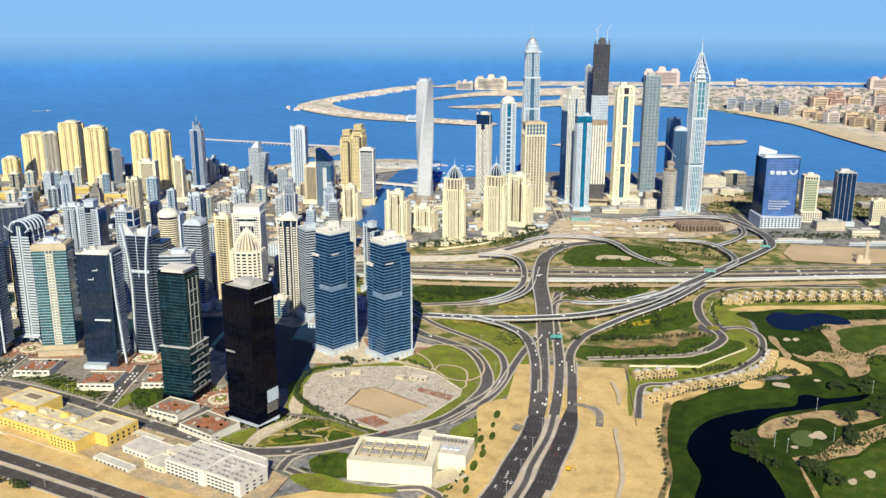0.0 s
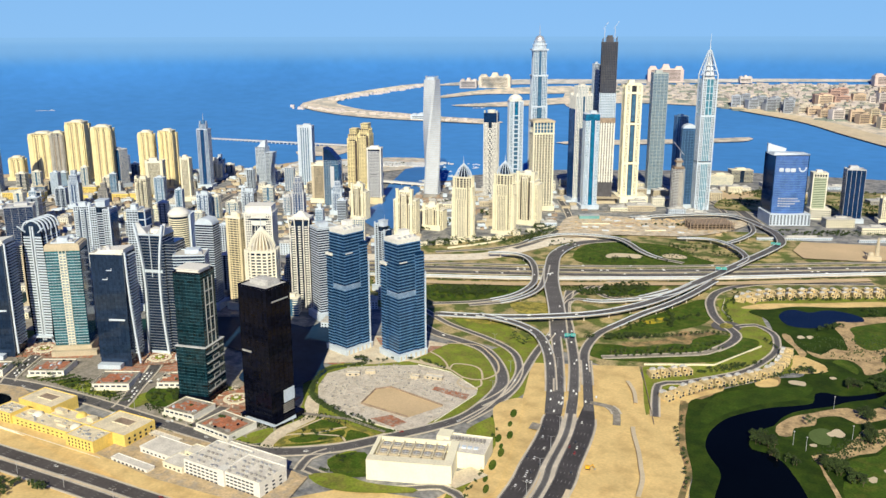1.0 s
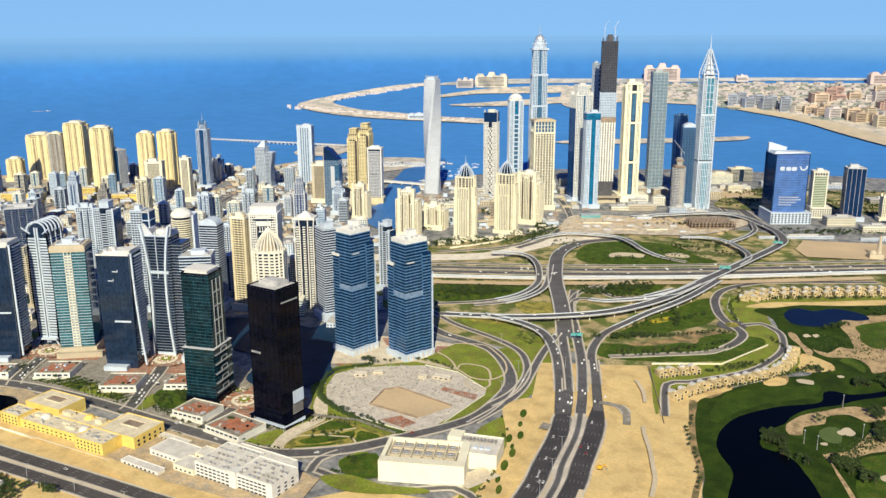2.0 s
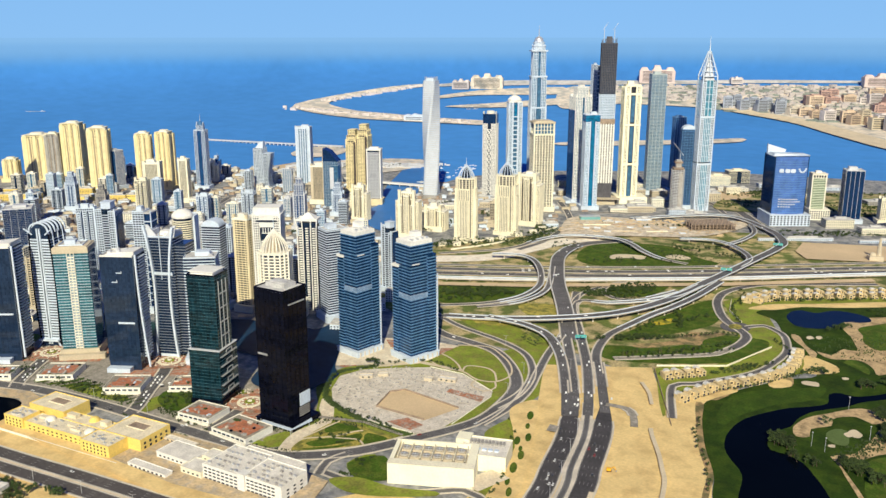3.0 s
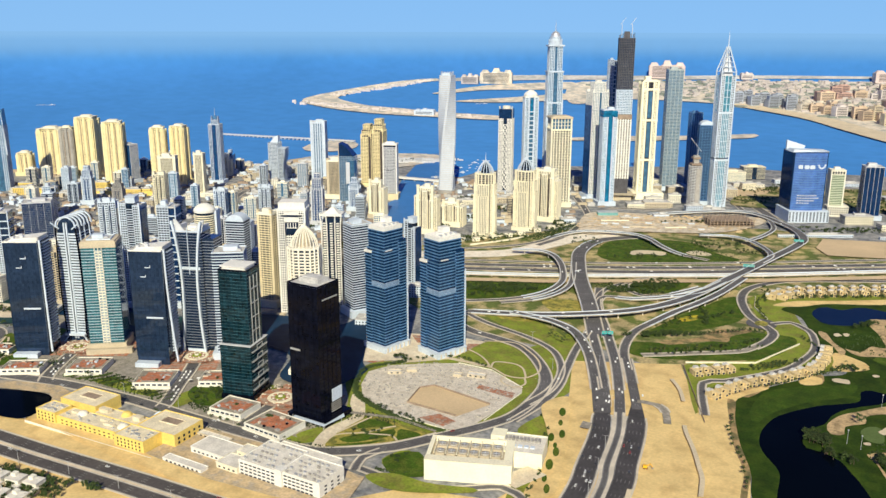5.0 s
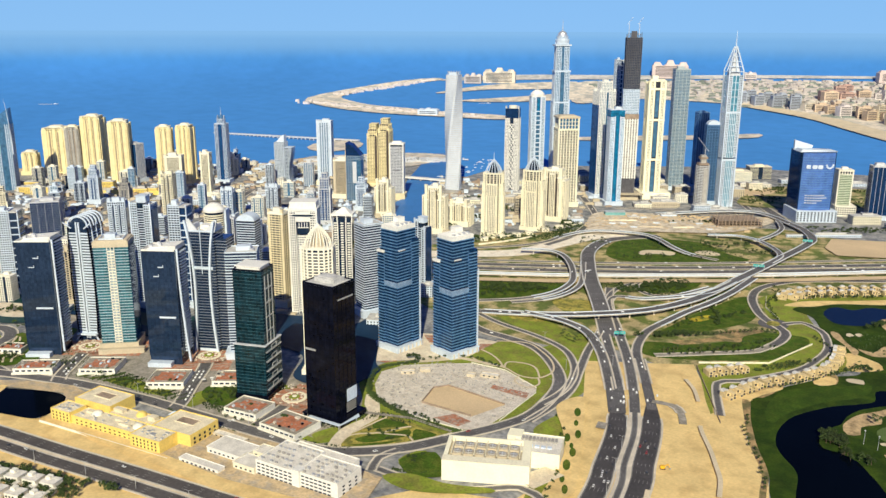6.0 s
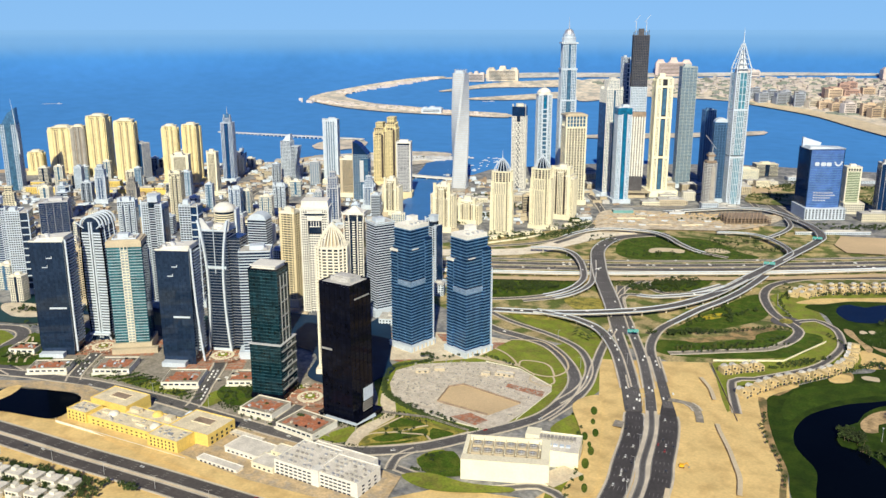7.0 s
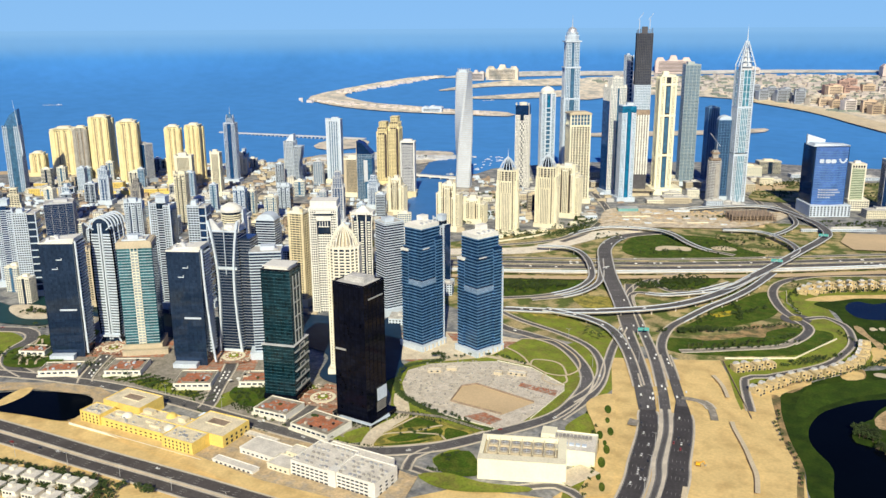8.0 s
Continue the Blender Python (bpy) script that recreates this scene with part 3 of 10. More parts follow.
patch("dry_verge", [(-577, 1023), (-529, 1036), (-523, 1012), (-566, 1001)], M["dry_grass"], "dry yellow grass beside the ramp")
patch("sand_bunker", [(-523, 1456), (-513, 1480), (-472, 1492), (-460, 1478), (-466, 1462), (-492, 1460), (-512, 1440)], M["pale_sand"], "pale bare patch inside the ramp loop")
patch("sand_bunker", [(-433, 1508), (-415, 1532), (-390, 1520), (-390, 1503), (-418, 1495)], M["pale_sand"], "pale bare patch inside the ramp loop")
patch("grass_planting", [(-691, 1127), (-646, 1160), (-579, 1177), (-568, 1142), (-619, 1106), (-673, 1095)], M["turf"], "dense dark green planting beside the motorway")
patch("grass_planting", [(-449, 1277), (-411, 1318), (-375, 1320), (-388, 1252), (-433, 1233)], M["turf"], "dense dark green planting inside the ramp loop")
for tx, ty, tr, th in ((-638, 815, 60, 5), (-570, 835, 60, 10), (-960, 640, 40, 30), (-1010, 610, 36, 30), (-830, 660, 40, 30), (-640, 645, 40, 5), (-600, 600, 40, 0), (-668, 610, 40, 30)):
    c, s = math.cos(radians(th)), math.sin(radians(th))
    patch("pavement", [(tx + c * a * tr - s * b * tr * 0.7, ty + s * a * tr + c * b * tr * 0.7) for a, b in ((-1, -1), (1, -1), (1, 1), (-1, 1))], M["terracotta"] if th in (30, 5) else M["forecourt"], "paved forecourt round the towers", smooth=False)
patch("pavement_podium", [(-700, 810), (-645, 772), (-602, 800), (-556, 834), (-528, 870), (-540, 908), (-600, 905), (-680, 870)], M["paving"], "pale paving round the twin towers", smooth=False)
patch("terrace", [(-548, 850), (-530, 866), (-538, 900), (-560, 890)], M["terracotta"], "red paved terrace", smooth=False)
patch("terrace", [(-640, 880), (-590, 905), (-600, 870), (-620, 860)], M["terracotta"], "red paved terrace", smooth=False)
patch("lawn_park", [(-540, 912), (-495, 905), (-458, 868), (-432, 822), (-424, 776), (-426, 730), (-443, 688), (-478, 640), (-508, 604), (-545, 575), (-590, 575), (-575, 620), (-590, 665), (-628, 715), (-632, 770), (-600, 800), (-556, 834)], M["lawn"], "mown park lawn round the paved plaza")
patch("pavement_plaza", [(-606, 713), (-620, 748), (-607, 778), (-570, 806), (-539, 825), (-493, 825), (-439, 797), (-434, 784), (-438, 730), (-444, 684), (-462, 663), (-525, 665), (-578, 677)], M["plaza"], "pale paved vacant plaza with rubble", smooth=False)
patch("pavement_strip", [(-600, 790), (-556, 830), (-500, 832), (-500, 838), (-560, 838), (-606, 797)], M["pale_sand"], "pale path along the plaza edge", smooth=False)
patch("sand_pit", [(-541, 737), (-529, 751), (-451, 738), (-469, 694), (-533, 697)], M["beach"], "sunken sandy building plot", smooth=False)
patch("terrace", [(-486, 780), (-440, 780), (-438, 765), (-485, 770)], M["terracotta"], "red paved terrace", smooth=False)
patch("terrace", [(-503, 672), (-488, 691), (-464, 684), (-470, 667)], M["terracotta"], "red paved terrace", smooth=False)
patch("pavement_forecourt", [(-560, 562), (-572, 600), (-566, 640), (-585, 662), (-600, 690), (-588, 690), (-560, 655), (-548, 625), (-553, 596), (-545, 566)], M["paving"], "pale paved forecourt beside the black tower")
patch("dry_verge", [(-549, 570), (-556, 596), (-554, 628), (-548, 648), (-526, 652), (-500, 648), (-470, 645), (-482, 626), (-500, 604), (-524, 582)], M["dry_grass"], "dry yellow terraced park slope")
for terrace in ([(-551, 630), (-547, 643), (-528, 646), (-515, 642), (-529, 631), (-543, 619)], [(-547, 590), (-538, 606), (-520, 624), (-511, 636), (-503, 625), (-516, 608), (-532, 590)], [(-505, 640), (-480, 640), (-485, 628), (-494, 617), (-501, 627)], [(-546, 576), (-536, 585), (-520, 598), (-506, 612), (-512, 600), (-528, 584)]):
    patch("lawn_terrace", terrace, M["turf"], "curved green lawn terrace in the park")
for line in ([(-551, 566), (-555, 595), (-532, 615), (-518, 636), (-512, 642)], [(-548, 568), (-524, 586), (-499, 608), (-481, 631), (-471, 643)], [(-556, 600), (-551, 625), (-546, 648)], [(-536, 612), (-522, 616), (-505, 622), (-494, 616)]):
    smooth_line = [np.array((p[0], p[1], layer())) for p in spline(line, 4)]
    tagged(new("garden_path", slab(smooth_line, 1.1, -0.05, 0.12).mesh("garden_path", M["pale_sand"])), "narrow pale path curving through the park", kind="structure")
for line in ([(-548, 842), (-522, 830), (-497, 832), (-470, 819), (-448, 824), (-441, 850), (-455, 880), (-480, 905), (-508, 922), (-545, 908)], [(-497, 832), (-500, 850), (-478, 856), (-462, 848), (-448, 826)], [(-548, 870), (-530, 862), (-512, 848), (-500, 834)], [(-470, 819), (-468, 800), (-448, 792), (-440, 806), (-448, 822)]):
    smooth_line = [np.array((p[0], p[1], layer())) for p in spline(line, 4)]
    tagged(new("garden_path", slab(smooth_line, 1.2, -0.05, 0.12).mesh("garden_path", M["pale_sand"])), "narrow pale path curving round the park lawn", kind="structure")
patch("lawn_pump", [(-484, 575), (-479, 592), (-462, 606), (-440, 585), (-433, 569), (-454, 557), (-470, 561)], M["turf"], "rounded green lawn beside the plant")
patch("garden_path", [(-575, 640), (-520, 655), (-470, 650), (-470, 654), (-520, 660), (-578, 645)], M["forecourt"], "wide paved path beside the plaza", smooth=False)
patch("pavement_yard", [(-690, 462), (-610, 458), (-480, 470), (-470, 500), (-480, 540), (-560, 546), (-640, 541), (-690, 540)], M["yard"], "sandy paved yards round the white sheds", smooth=False)
patch("lawn_verge", [(-482, 543), (-461, 559), (-427, 560), (-405, 566), (-385, 573), (-381, 566), (-425, 541), (-456, 533)], M["lawn"], "mown verge below the plant")
patch("lawn_garden", [(-757, 589), (-766, 614), (-743, 627), (-715, 618), (-705, 590), (-725, 576)], M["turf"], "green planted garden beside the street")
patch("lawn_garden", [(-1100, 560), (-1070, 590), (-1035, 590), (-1005, 556), (-1020, 535), (-1060, 520)], M["turf"], "green planted garden with winding paths")
for k in range(4):
    patch("planting_bed", [(-921 + 17 * k, 553 + 3 * k), (-917 + 17 * k, 552 + 3 * k), (-897 + 17 * k, 578 + 2 * k), (-901 + 17 * k, 580 + 2 * k)], M["turf"], "narrow planting bed between parking bays", smooth=False)
patch("water_lake", [(-1180, 690), (-1080, 700), (-1030, 684), (-980, 684), (-930, 694), (-890, 725), (-850, 738), (-780, 748), (-730, 735), (-700, 680), (-655, 672), (-626, 676), (-625, 745), (-640, 765), (-680, 810), (-740, 860), (-850, 850), (-930, 800), (-980, 770), (-1090, 765), (-1180, 760)], M["canal"], "dark lake behind the first towers")
patch("water_lake", [(-751, 859), (-739, 906), (-680, 830), (-640, 765), (-622, 749), (-625, 715), (-676, 750), (-740, 780), (-800, 790), (-900, 770), (-930, 800), (-850, 850)], M["canal"], "dark lake between the towers")
patch("water_lake", [(-1260, 690), (-1180, 690), (-1090, 716), (-980, 716), (-900, 745), (-880, 780), (-960, 775), (-1040, 752), (-1130, 762), (-1250, 760)], M["lake_green"], "green lake between the rows of towers")
patch("water_lake", [(-1340, 660), (-1257, 666), (-1221, 645), (-1196, 640), (-1171, 659), (-1140, 650), (-1150, 632), (-1173, 622), (-1206, 612), (-1340, 575)], M["lake_green"], "green lake beside the promenade")
patch("pavement_promenade", [(-1262, 670), (-1246, 652), (-1216, 642), (-1192, 640), (-1164, 656), (-1168, 676), (-1220, 690)], M["paving"], "pale curved promenade at the lake")
patch("lawn_garden", [(-1050, 529), (-1070, 547), (-1083, 578), (-1112, 604), (-1100, 612), (-1041, 567), (-1018, 536), (-1035, 525)], M["turf"], "terraced garden with winding paths")
for line in ([(-1045, 530), (-1062, 545), (-1062, 560), (-1078, 566), (-1080, 585), (-1098, 600)], [(-1036, 534), (-1050, 546), (-1046, 560), (-1062, 570), (-1066, 588)], [(-1028, 540), (-1040, 552), (-1036, 566)], [(-1060, 540), (-1072, 556), (-1090, 584), (-1104, 600)]):
    smooth_line = [np.array((p[0], p[1], layer())) for p in spline(line, 4)]
    tagged(new("garden_path", slab(smooth_line, 1.3, -0.05, 0.12).mesh("garden_path", M["pale_sand"])), "narrow pale path winding through the garden", kind="structure")
patch("bank_verge", [(-1100, 445), (-1005, 462), (-962, 492), (-892, 513), (-862, 487), (-850, 487), (-850, 522), (-900, 532), (-960, 514), (-1010, 487), (-1100, 464)], M["yard"], "sandy bank between the canal and the street", smooth=False)
patch("sand_verge", [(-860, 462), (-690, 452), (-600, 447), (-480, 462), (-470, 478), (-600, 465), (-690, 470), (-860, 482)], M["sand"], "sand strip along the boundary walls", smooth=False)
patch("water_canal", [(-1100, 440), (-1005, 458), (-959, 489), (-890, 510), (-865, 485), (-862, 457), (-914, 444), (-973, 431), (-1100, 410)], M["lake"], "dark canal beside the road")
patch("sand_causeway", [(-967, 448), (-976, 484), (-966, 494), (-954, 472), (-955, 444)], M["sand"], "sandy causeway across the canal")
patch("water_marina", [(-1021, 1422), (-1134, 1522), (-1171, 1660), (-1247, 1787), (-1330, 1960), (-1480, 2340), (-1380, 2340), (-1240, 1990), (-1170, 1835), (-1058, 1634), (-985, 1442)], M["marina_water"], "blue marina channel among the towers")
patch("sand_spit", [(-1790, 2070), (-1700, 2190), (-1560, 2320), (-1430, 2330), (-1400, 2140), (-1480, 2000), (-1650, 1950)], M["far_sand"], "pale sandy harbour spit")
patch("sand_garden", [(-400, 764), (-384, 798), (-366, 759), (-344, 692), (-326, 639), (-318, 596), (-340, 584), (-345, 616), (-354, 673), (-375, 716)], M["sand"], "sandy garden with oval planting beds")
for bx, by, br in ((-362, 698, 8), (-374, 758, 9), (-366, 733, 6), (-355, 710, 8), (-346, 672, 8), (-342, 646, 9), (-336, 620, 6), (-327, 604, 7), (-352, 684, 5)):
    patch("planting_bed", [(bx + br * .42 * math.cos(a) - .35 * br * math.sin(a), by + br * math.sin(a) * 1.1) for a in np.linspace(0, 2 * math.pi, 9)[:-1]], M["turf"], "oval green planting bed")
patch("sand_site", [(-650, 1548), (-708, 1733), (-609, 1790), (-495, 1788), (-375, 1880), (-351, 1820), (-417, 1690), (-568, 1610)], M["site_ground"], "pale building site ground")
patch("grass_park", [(-460, 2030), (-440, 2250), (-300, 2330), (-60, 2420), (200, 2500), (260, 2200), (60, 2100), (-120, 2080), (-300, 2040), (-400, 1990)], M["scrub"], "sandy and green wooded park behind the office blocks")
patch("sand_lot", [(-560, 2150), (-500, 2250), (-420, 2260), (-400, 2200), (-450, 2120)], M["beach"], "pale bare lot near the shore")
patch("sand_lot", [(-227, 1661), (-224, 1741), (-126, 1773), (-60, 1790), (-40, 1690), (-104, 1641), (-201, 1610)], M["beach"], "pale empty lot beside the motorway", smooth=False)

for cx, cy in ((-832, 677), (-660, 634), (-987, 623)):
    patch("terrace_circle", [(cx + 27 * math.cos(a), cy + 23 * math.sin(a)) for a in np.linspace(0, 2 * math.pi, 25)[:-1]], M["terracotta"], "round terracotta paved forecourt", smooth=False)

# ---- the islands and breakwaters off the coast ----
far_patch("island", [(-3188, 3785), (-3384, 4156), (-3583, 4880), (-3742, 5714), (-3671, 6124), (-3512, 5854), (-3514, 5358), (-3386, 4735), (-3275, 4329), (-3158, 4086), (-2970, 3914), (-2692, 3740), (-2446, 3693), (-2201, 3624), (-1847, 3604), (-1767, 3442), (-2075, 3408), (-2458, 3405), (-2838, 3536)], M["far_sand"], "curved sandy breakwater island in the sea")
far_patch("island", [(-2861, 4689), (-2913, 5569), (-2531, 6275), (-2245, 5550), (-2698, 5148), (-2774, 4741)], M["far_sand"], "sandy palm-shaped island arm")
far_patch("island", [(-2444, 4227), (-2301, 4597), (-2087, 5152), (-1919, 4726), (-2160, 4307)], M["far_sand"], "narrow sandy island arm")
far_patch("island", [(-3512, 5854), (-3509, 6626), (-2902, 7213), (-1592, 8013), (-396, 8523), (600, 9000), (600, 8500), (-378, 8125), (-1482, 7454), (-2644, 6560), (-3204, 6040)], M["far_haze_sand"], "outer sandy crescent of the island")
far_patch("island", [(-1803, 4432), (-1630, 4898), (-1026, 4809), (-600, 4247), (-363, 3781), (-165, 3412), (60, 3104), (500, 2950), (1400, 3600), (1400, 8000), (162, 8079), (-1418, 7122), (-2151, 6505), (-2453, 6077)], M["far_sand"], "large sandy island with houses")
far_patch("beach", [(-1026, 4809), (-600, 4247), (-363, 3781), (-165, 3412), (60, 3104), (160, 3060), (60, 3240), (-60, 3480), (-250, 3850), (-480, 4290), (-900, 4850)], M["pale_sand"], "broad sandy beach along the island shore", z=3.0)
far_patch("breakwater", [(-1264, 2956), (-1159, 3098), (-774, 3386), (-666, 3492), (-645, 3379), (-746, 3259), (-1112, 2968)], M["far_sand"], "sandy breakwater off the coast", z=1.0)
far_patch("breakwater", [(-1950, 2266), (-1994, 2416), (-1924, 2494), (-1833, 2438), (-1781, 2299), (-1855, 2209)], M["far_sand"], "low sandy breakwater head", z=0.2)
pier = Geo()
for i in range(36):
    pier.box(-2480 + 17 * i, 2372 + 2.7 * i, -3, 4.2, 4, 12, 9)
pier.box(-2180, 2420, 4.2, 8.0, 622, 16, 9)
tagged(new("pier", pier.mesh("pier", M["pale_grey"])), "long concrete pier on piles in the sea", "pier", kind="structure")


# ---- roads ----
ROADS = []


def road(pts, width, label, lanes=3, material="asphalt", cars=0.0, cut=(0, 0), taper=0, slim=4.0):
    """A carriageway with kerbs, lines and, where raised, girder, parapets and columns; it may widen from a slim start."""
    off = 0.35 + 0.01 * len(ROADS)
    line = [np.array((p[0], p[1], p[2] + off)) for p in spline(pts, 10)]
    half = np.array([(slim + (width - slim) * min(1.0, i / taper) if taper else width) / 2 for i in range(len(line))])
    ob = tagged(new("road", slab(line, half, -0.35, 0.0).mesh("road", M[material])), label, kind="structure")
    edge, brim = line[cut[0]:len(line) - cut[1]], half[cut[0]:len(line) - cut[1]]
    for side in (-1, 1):
        part("kerb", slab(edge, 1.0, -0.3, 0.12, side * (brim + 0.95)), M["kerb"], ob)
    if "asphalt" in material:
        for side in (-1, 1):
            part("edge_line", slab(edge, 0.16, 0.0, 0.03, side * (brim - 0.7)), M["line"], ob)
        if lanes > 1:
            g = Geo()
            for k in range(1, lanes):
                o = -width / 2 + 0.7 + k * (width - 1.4) / lanes
                for i in range(taper, len(line) - 1, 2):
                    seg = [line[i], line[i] * .55 + line[i + 1] * .45]
                    q = slab(seg, 0.13, 0.0, 0.03, o)
                    b = len(g.v)
                    g.v += q.v
                    g.f += [tuple(b + j for j in f) for f in q.f]
            part("lane_dashes", g, M["line"], ob, stuff=True)
    runs, cur = [], []
    for p in line:
        if p[2] > 2.5:
            cur.append(p)
        elif cur:
            runs.append(cur)
            cur = []
    if cur:
        runs.append(cur)
    for run in runs:
        if len(run) < 3:
            continue
        part("deck_girder", slab(run, width / 2 + 0.6, -1.8, -0.36), M["kerb"], ob)
        for side in (-1, 1):
            part("parapet", slab(run, 0.25, -0.3, 1.1, side * (width / 2 + 0.8)), M["white"], ob)
        for p in run[2::4]:
            part("column", Geo().drum(p[0], p[1], [(0, 1.1), (p[2] - 3.0, 1.1), (p[2] - 1.8, 2.6)], 8), M["kerb"], ob)
    ROADS.append((line, width, lanes, cars))
    return ob


road([(-354, 828, .5), (-342, 795, .5), (-324, 737, .5), (-312, 669, .5), (-302, 609, .5), (-292, 450, .5)], 20, "wide main road carriageway with dense traffic", 5, "new_asphalt", cars=1.0, cut=(5, 0), taper=6)
road([(-322, 848, .5), (-314, 827, .5), (-293, 755, .5), (-280, 687, .5), (-269, 628, .5), (-255, 450, .5)], 20, "wide main road carriageway with dense traffic", 5, "new_asphalt", cars=0.9, cut=(6, 0), taper=7)
road([(-333, 823, .5), (-328, 811, .5), (-308, 746, .5), (-296, 678, .5), (-284, 620, .5), (-272, 450, .5)], 8.6, "pale concrete median between the carriageways", 1, material="kerb")
road([(-333, 823, .5), (-328, 811, .5), (-308, 746, .5), (-296, 678, .5), (-284, 620, .5), (-272, 450, .5)], 6, "narrow asphalt lane along the concrete median", 1)
for pts in ([(-2100, 1150), (-1700, 1330), (-1400, 1450), (-1210, 1500)], [(-2200, 1330), (-1900, 1400), (-1650, 1500), (-1400, 1640), (-1340, 1690)], [(-1750, 1000), (-1850, 1250), (-1930, 1400)], [(-1320, 1060), (-1450, 1330), (-1560, 1560)], [(-1180, 1000), (-1110, 1120), (-1060, 1250), (-1010, 1380)]):
    road([(x, y, .5) for x, y in pts], 14, "asphalt city street between tower blocks", 3)
road([(-1010, 1640, .5), (-950, 1700, .5), (-880, 1740, .5), (-800, 1760, .5), (-730, 1785, .5)], 10, "city street among the towers", 2, cars=0.2)
road([(-690, 1820, .5), (-600, 1850, .5), (-480, 1860, .5), (-400, 1930, .5), (-300, 2030, .5), (-120, 2120, .5), (120, 2260, .5)], 11, "city street behind the building sites", 3, cars=0.3)
road([(-420, 1960, .5), (-470, 2060, .5), (-540, 2130, .5), (-600, 2220, .5)], 10, "city street towards the shore", 2, cars=0.2)
road([(-1600, 825, .5), (-1280, 978, .5), (-980, 1120, .5), (-839, 1187, .5), (-465, 1366, .5), (-90, 1606, .5), (400, 1915, .5)], 17, "wide asphalt motorway carriageway with traffic", 5, cars=0.9)
road([(-1585, 802, .5), (-1265, 955, .5), (-965, 1097, .5), (-824, 1164, .5), (-457, 1340, .5), (-89, 1576, .5), (400, 1880, .5)], 17, "wide asphalt motorway carriageway with traffic", 5, cars=0.9)
road([(-990, 1142, .5), (-849, 1212, .5), (-474, 1393, .5), (-100, 1638, .5), (385, 1946, .5)], 8, "service road beside the motorway", 2, cars=0.3)
road([(-622, 1002, 2), (-565, 1017, 4), (-517, 1029, 7), (-467, 1053, 9.3), (-415, 1097, 9.3), (-380, 1146, 9.3), (-349, 1220, 9.3), (-323, 1331, 9.6), (-304, 1411, 9.6), (-281, 1517, 9.6), (-258, 1624, 9.6), (-253, 1689, 9.3), (-280, 1774, 7), (-323, 1838, 6), (-359, 1882, 6), (-400, 1906, 6), (-458, 1887, 6), (-531, 1829, 5), (-606, 1779, 1)], 14, "long curving elevated flyover on columns", 3, cars=0.25)
road([(-351, 909, .5), (-377, 976, .5), (-384, 1043, 1), (-371, 1092, 3), (-354, 1143, 6), (-333, 1189, 9.3), (-316, 1259, 9.3), (-301, 1355, 9.6)], 10, "ramp climbing to the flyover", 2, cars=0.2)
road([(-468, 1130, .5), (-472, 1173, 1), (-431, 1173, 4), (-387, 1201, 6), (-346, 1242, 9.3), (-325, 1319, 9.6)], 8, "looping ramp to the flyover", 2, cars=0.1)
road([(-405, 1336, .5), (-440, 1312, .5), (-459, 1283, .5), (-463, 1250, .5), (-446, 1220, .5), (-424, 1209, .5), (-400, 1217, 1), (-378, 1240, 3), (-352, 1275, 7)], 7, "narrow loop ramp curling below the flyover", 1, cars=0.1)
road([(-433, 1314, .5), (-462, 1275, .5), (-480, 1229, .5), (-483, 1185, .5), (-472, 1141, .5), (-450, 1092, .5), (-426, 1048, .5)], 7, "narrow ramp curving down to the main road", 1, cars=0.1)
road([(-558, 1020, 6), (-511, 1015, 7), (-482, 1007, 7), (-450, 990, 5), (-412, 938, 2), (-373, 857, .5), (-345, 789, .5), (-341, 779, .5)], 11, "elevated ramp coming down to the main road", 3, cars=0.3, cut=(0, 7))
road([(-525, 1596, .5), (-586, 1536, 1), (-604, 1475, 3), (-594, 1385, 7), (-561, 1293, 9.3), (-528, 1215, 9.3), (-498, 1157, 6), (-471, 1104, 3), (-424, 1002, .5)], 22, "broad bridge carrying the main road over the motorway", 6, cars=0.4)
road([(-437, 1020, .5), (-393, 926, .5), (-352, 832, .5), (-338, 793, .5), (-334, 783, .5)], 11, "main road carriageway with dense traffic", 3, cars=0.4, cut=(0, 7))
road([(-495, 1213, .5), (-467, 1130, .5), (-430, 1050, .5), (-376, 936, .5), (-338, 840, .5), (-325, 802, .5), (-321, 791, .5)], 11, "main road carriageway with dense traffic", 3, cars=0.4, cut=(0, 7))
road([(-363, 944, .5), (-342, 894, .5), (-312, 820, .5), (-307, 807, .5)], 11, "main road carriageway with dense traffic", 3, cars=0.4, cut=(0, 7))
road([(-705, 1334, 9.3), (-661, 1350, 9.3), (-628, 1337, 9.3), (-595, 1294, 9.3), (-564, 1231, 9.3), (-549, 1184, 9.3), (-553, 1142, 6), (-572, 1109, 3), (-605, 1078, 1), (-651, 1046, .5)], 8, "elevated loop ramp crossing the motorway", 2, cars=0.2)
road([(-575, 1306, 9.3), (-540, 1208, 9.3), (-533, 1167, 7), (-541, 1126, 5), (-562, 1098, 2), (-599, 1067, .5)], 7, "narrow elevated ramp crossing the motorway", 2, cars=0.2)
road([(-809, 1318, .5), (-736, 1385, .5), (-701, 1439, 1), (-687, 1490, 3), (-660, 1541, 5), (-619, 1561, 7), (-551, 1567, 8), (-508, 1539, 8), (-476, 1505, 6), (-436, 1479, 3), (-383, 1471, .5)], 9, "curving elevated ramp on columns", 2, cars=0.15)
road([(-900, 1220, .5), (-798, 1277, .5), (-713, 1340, .5), (-675, 1435, .5), (-640, 1524, .5), (-590, 1581, .5)], 40, "pale bare roadbed under construction", 1, material="new_concrete")
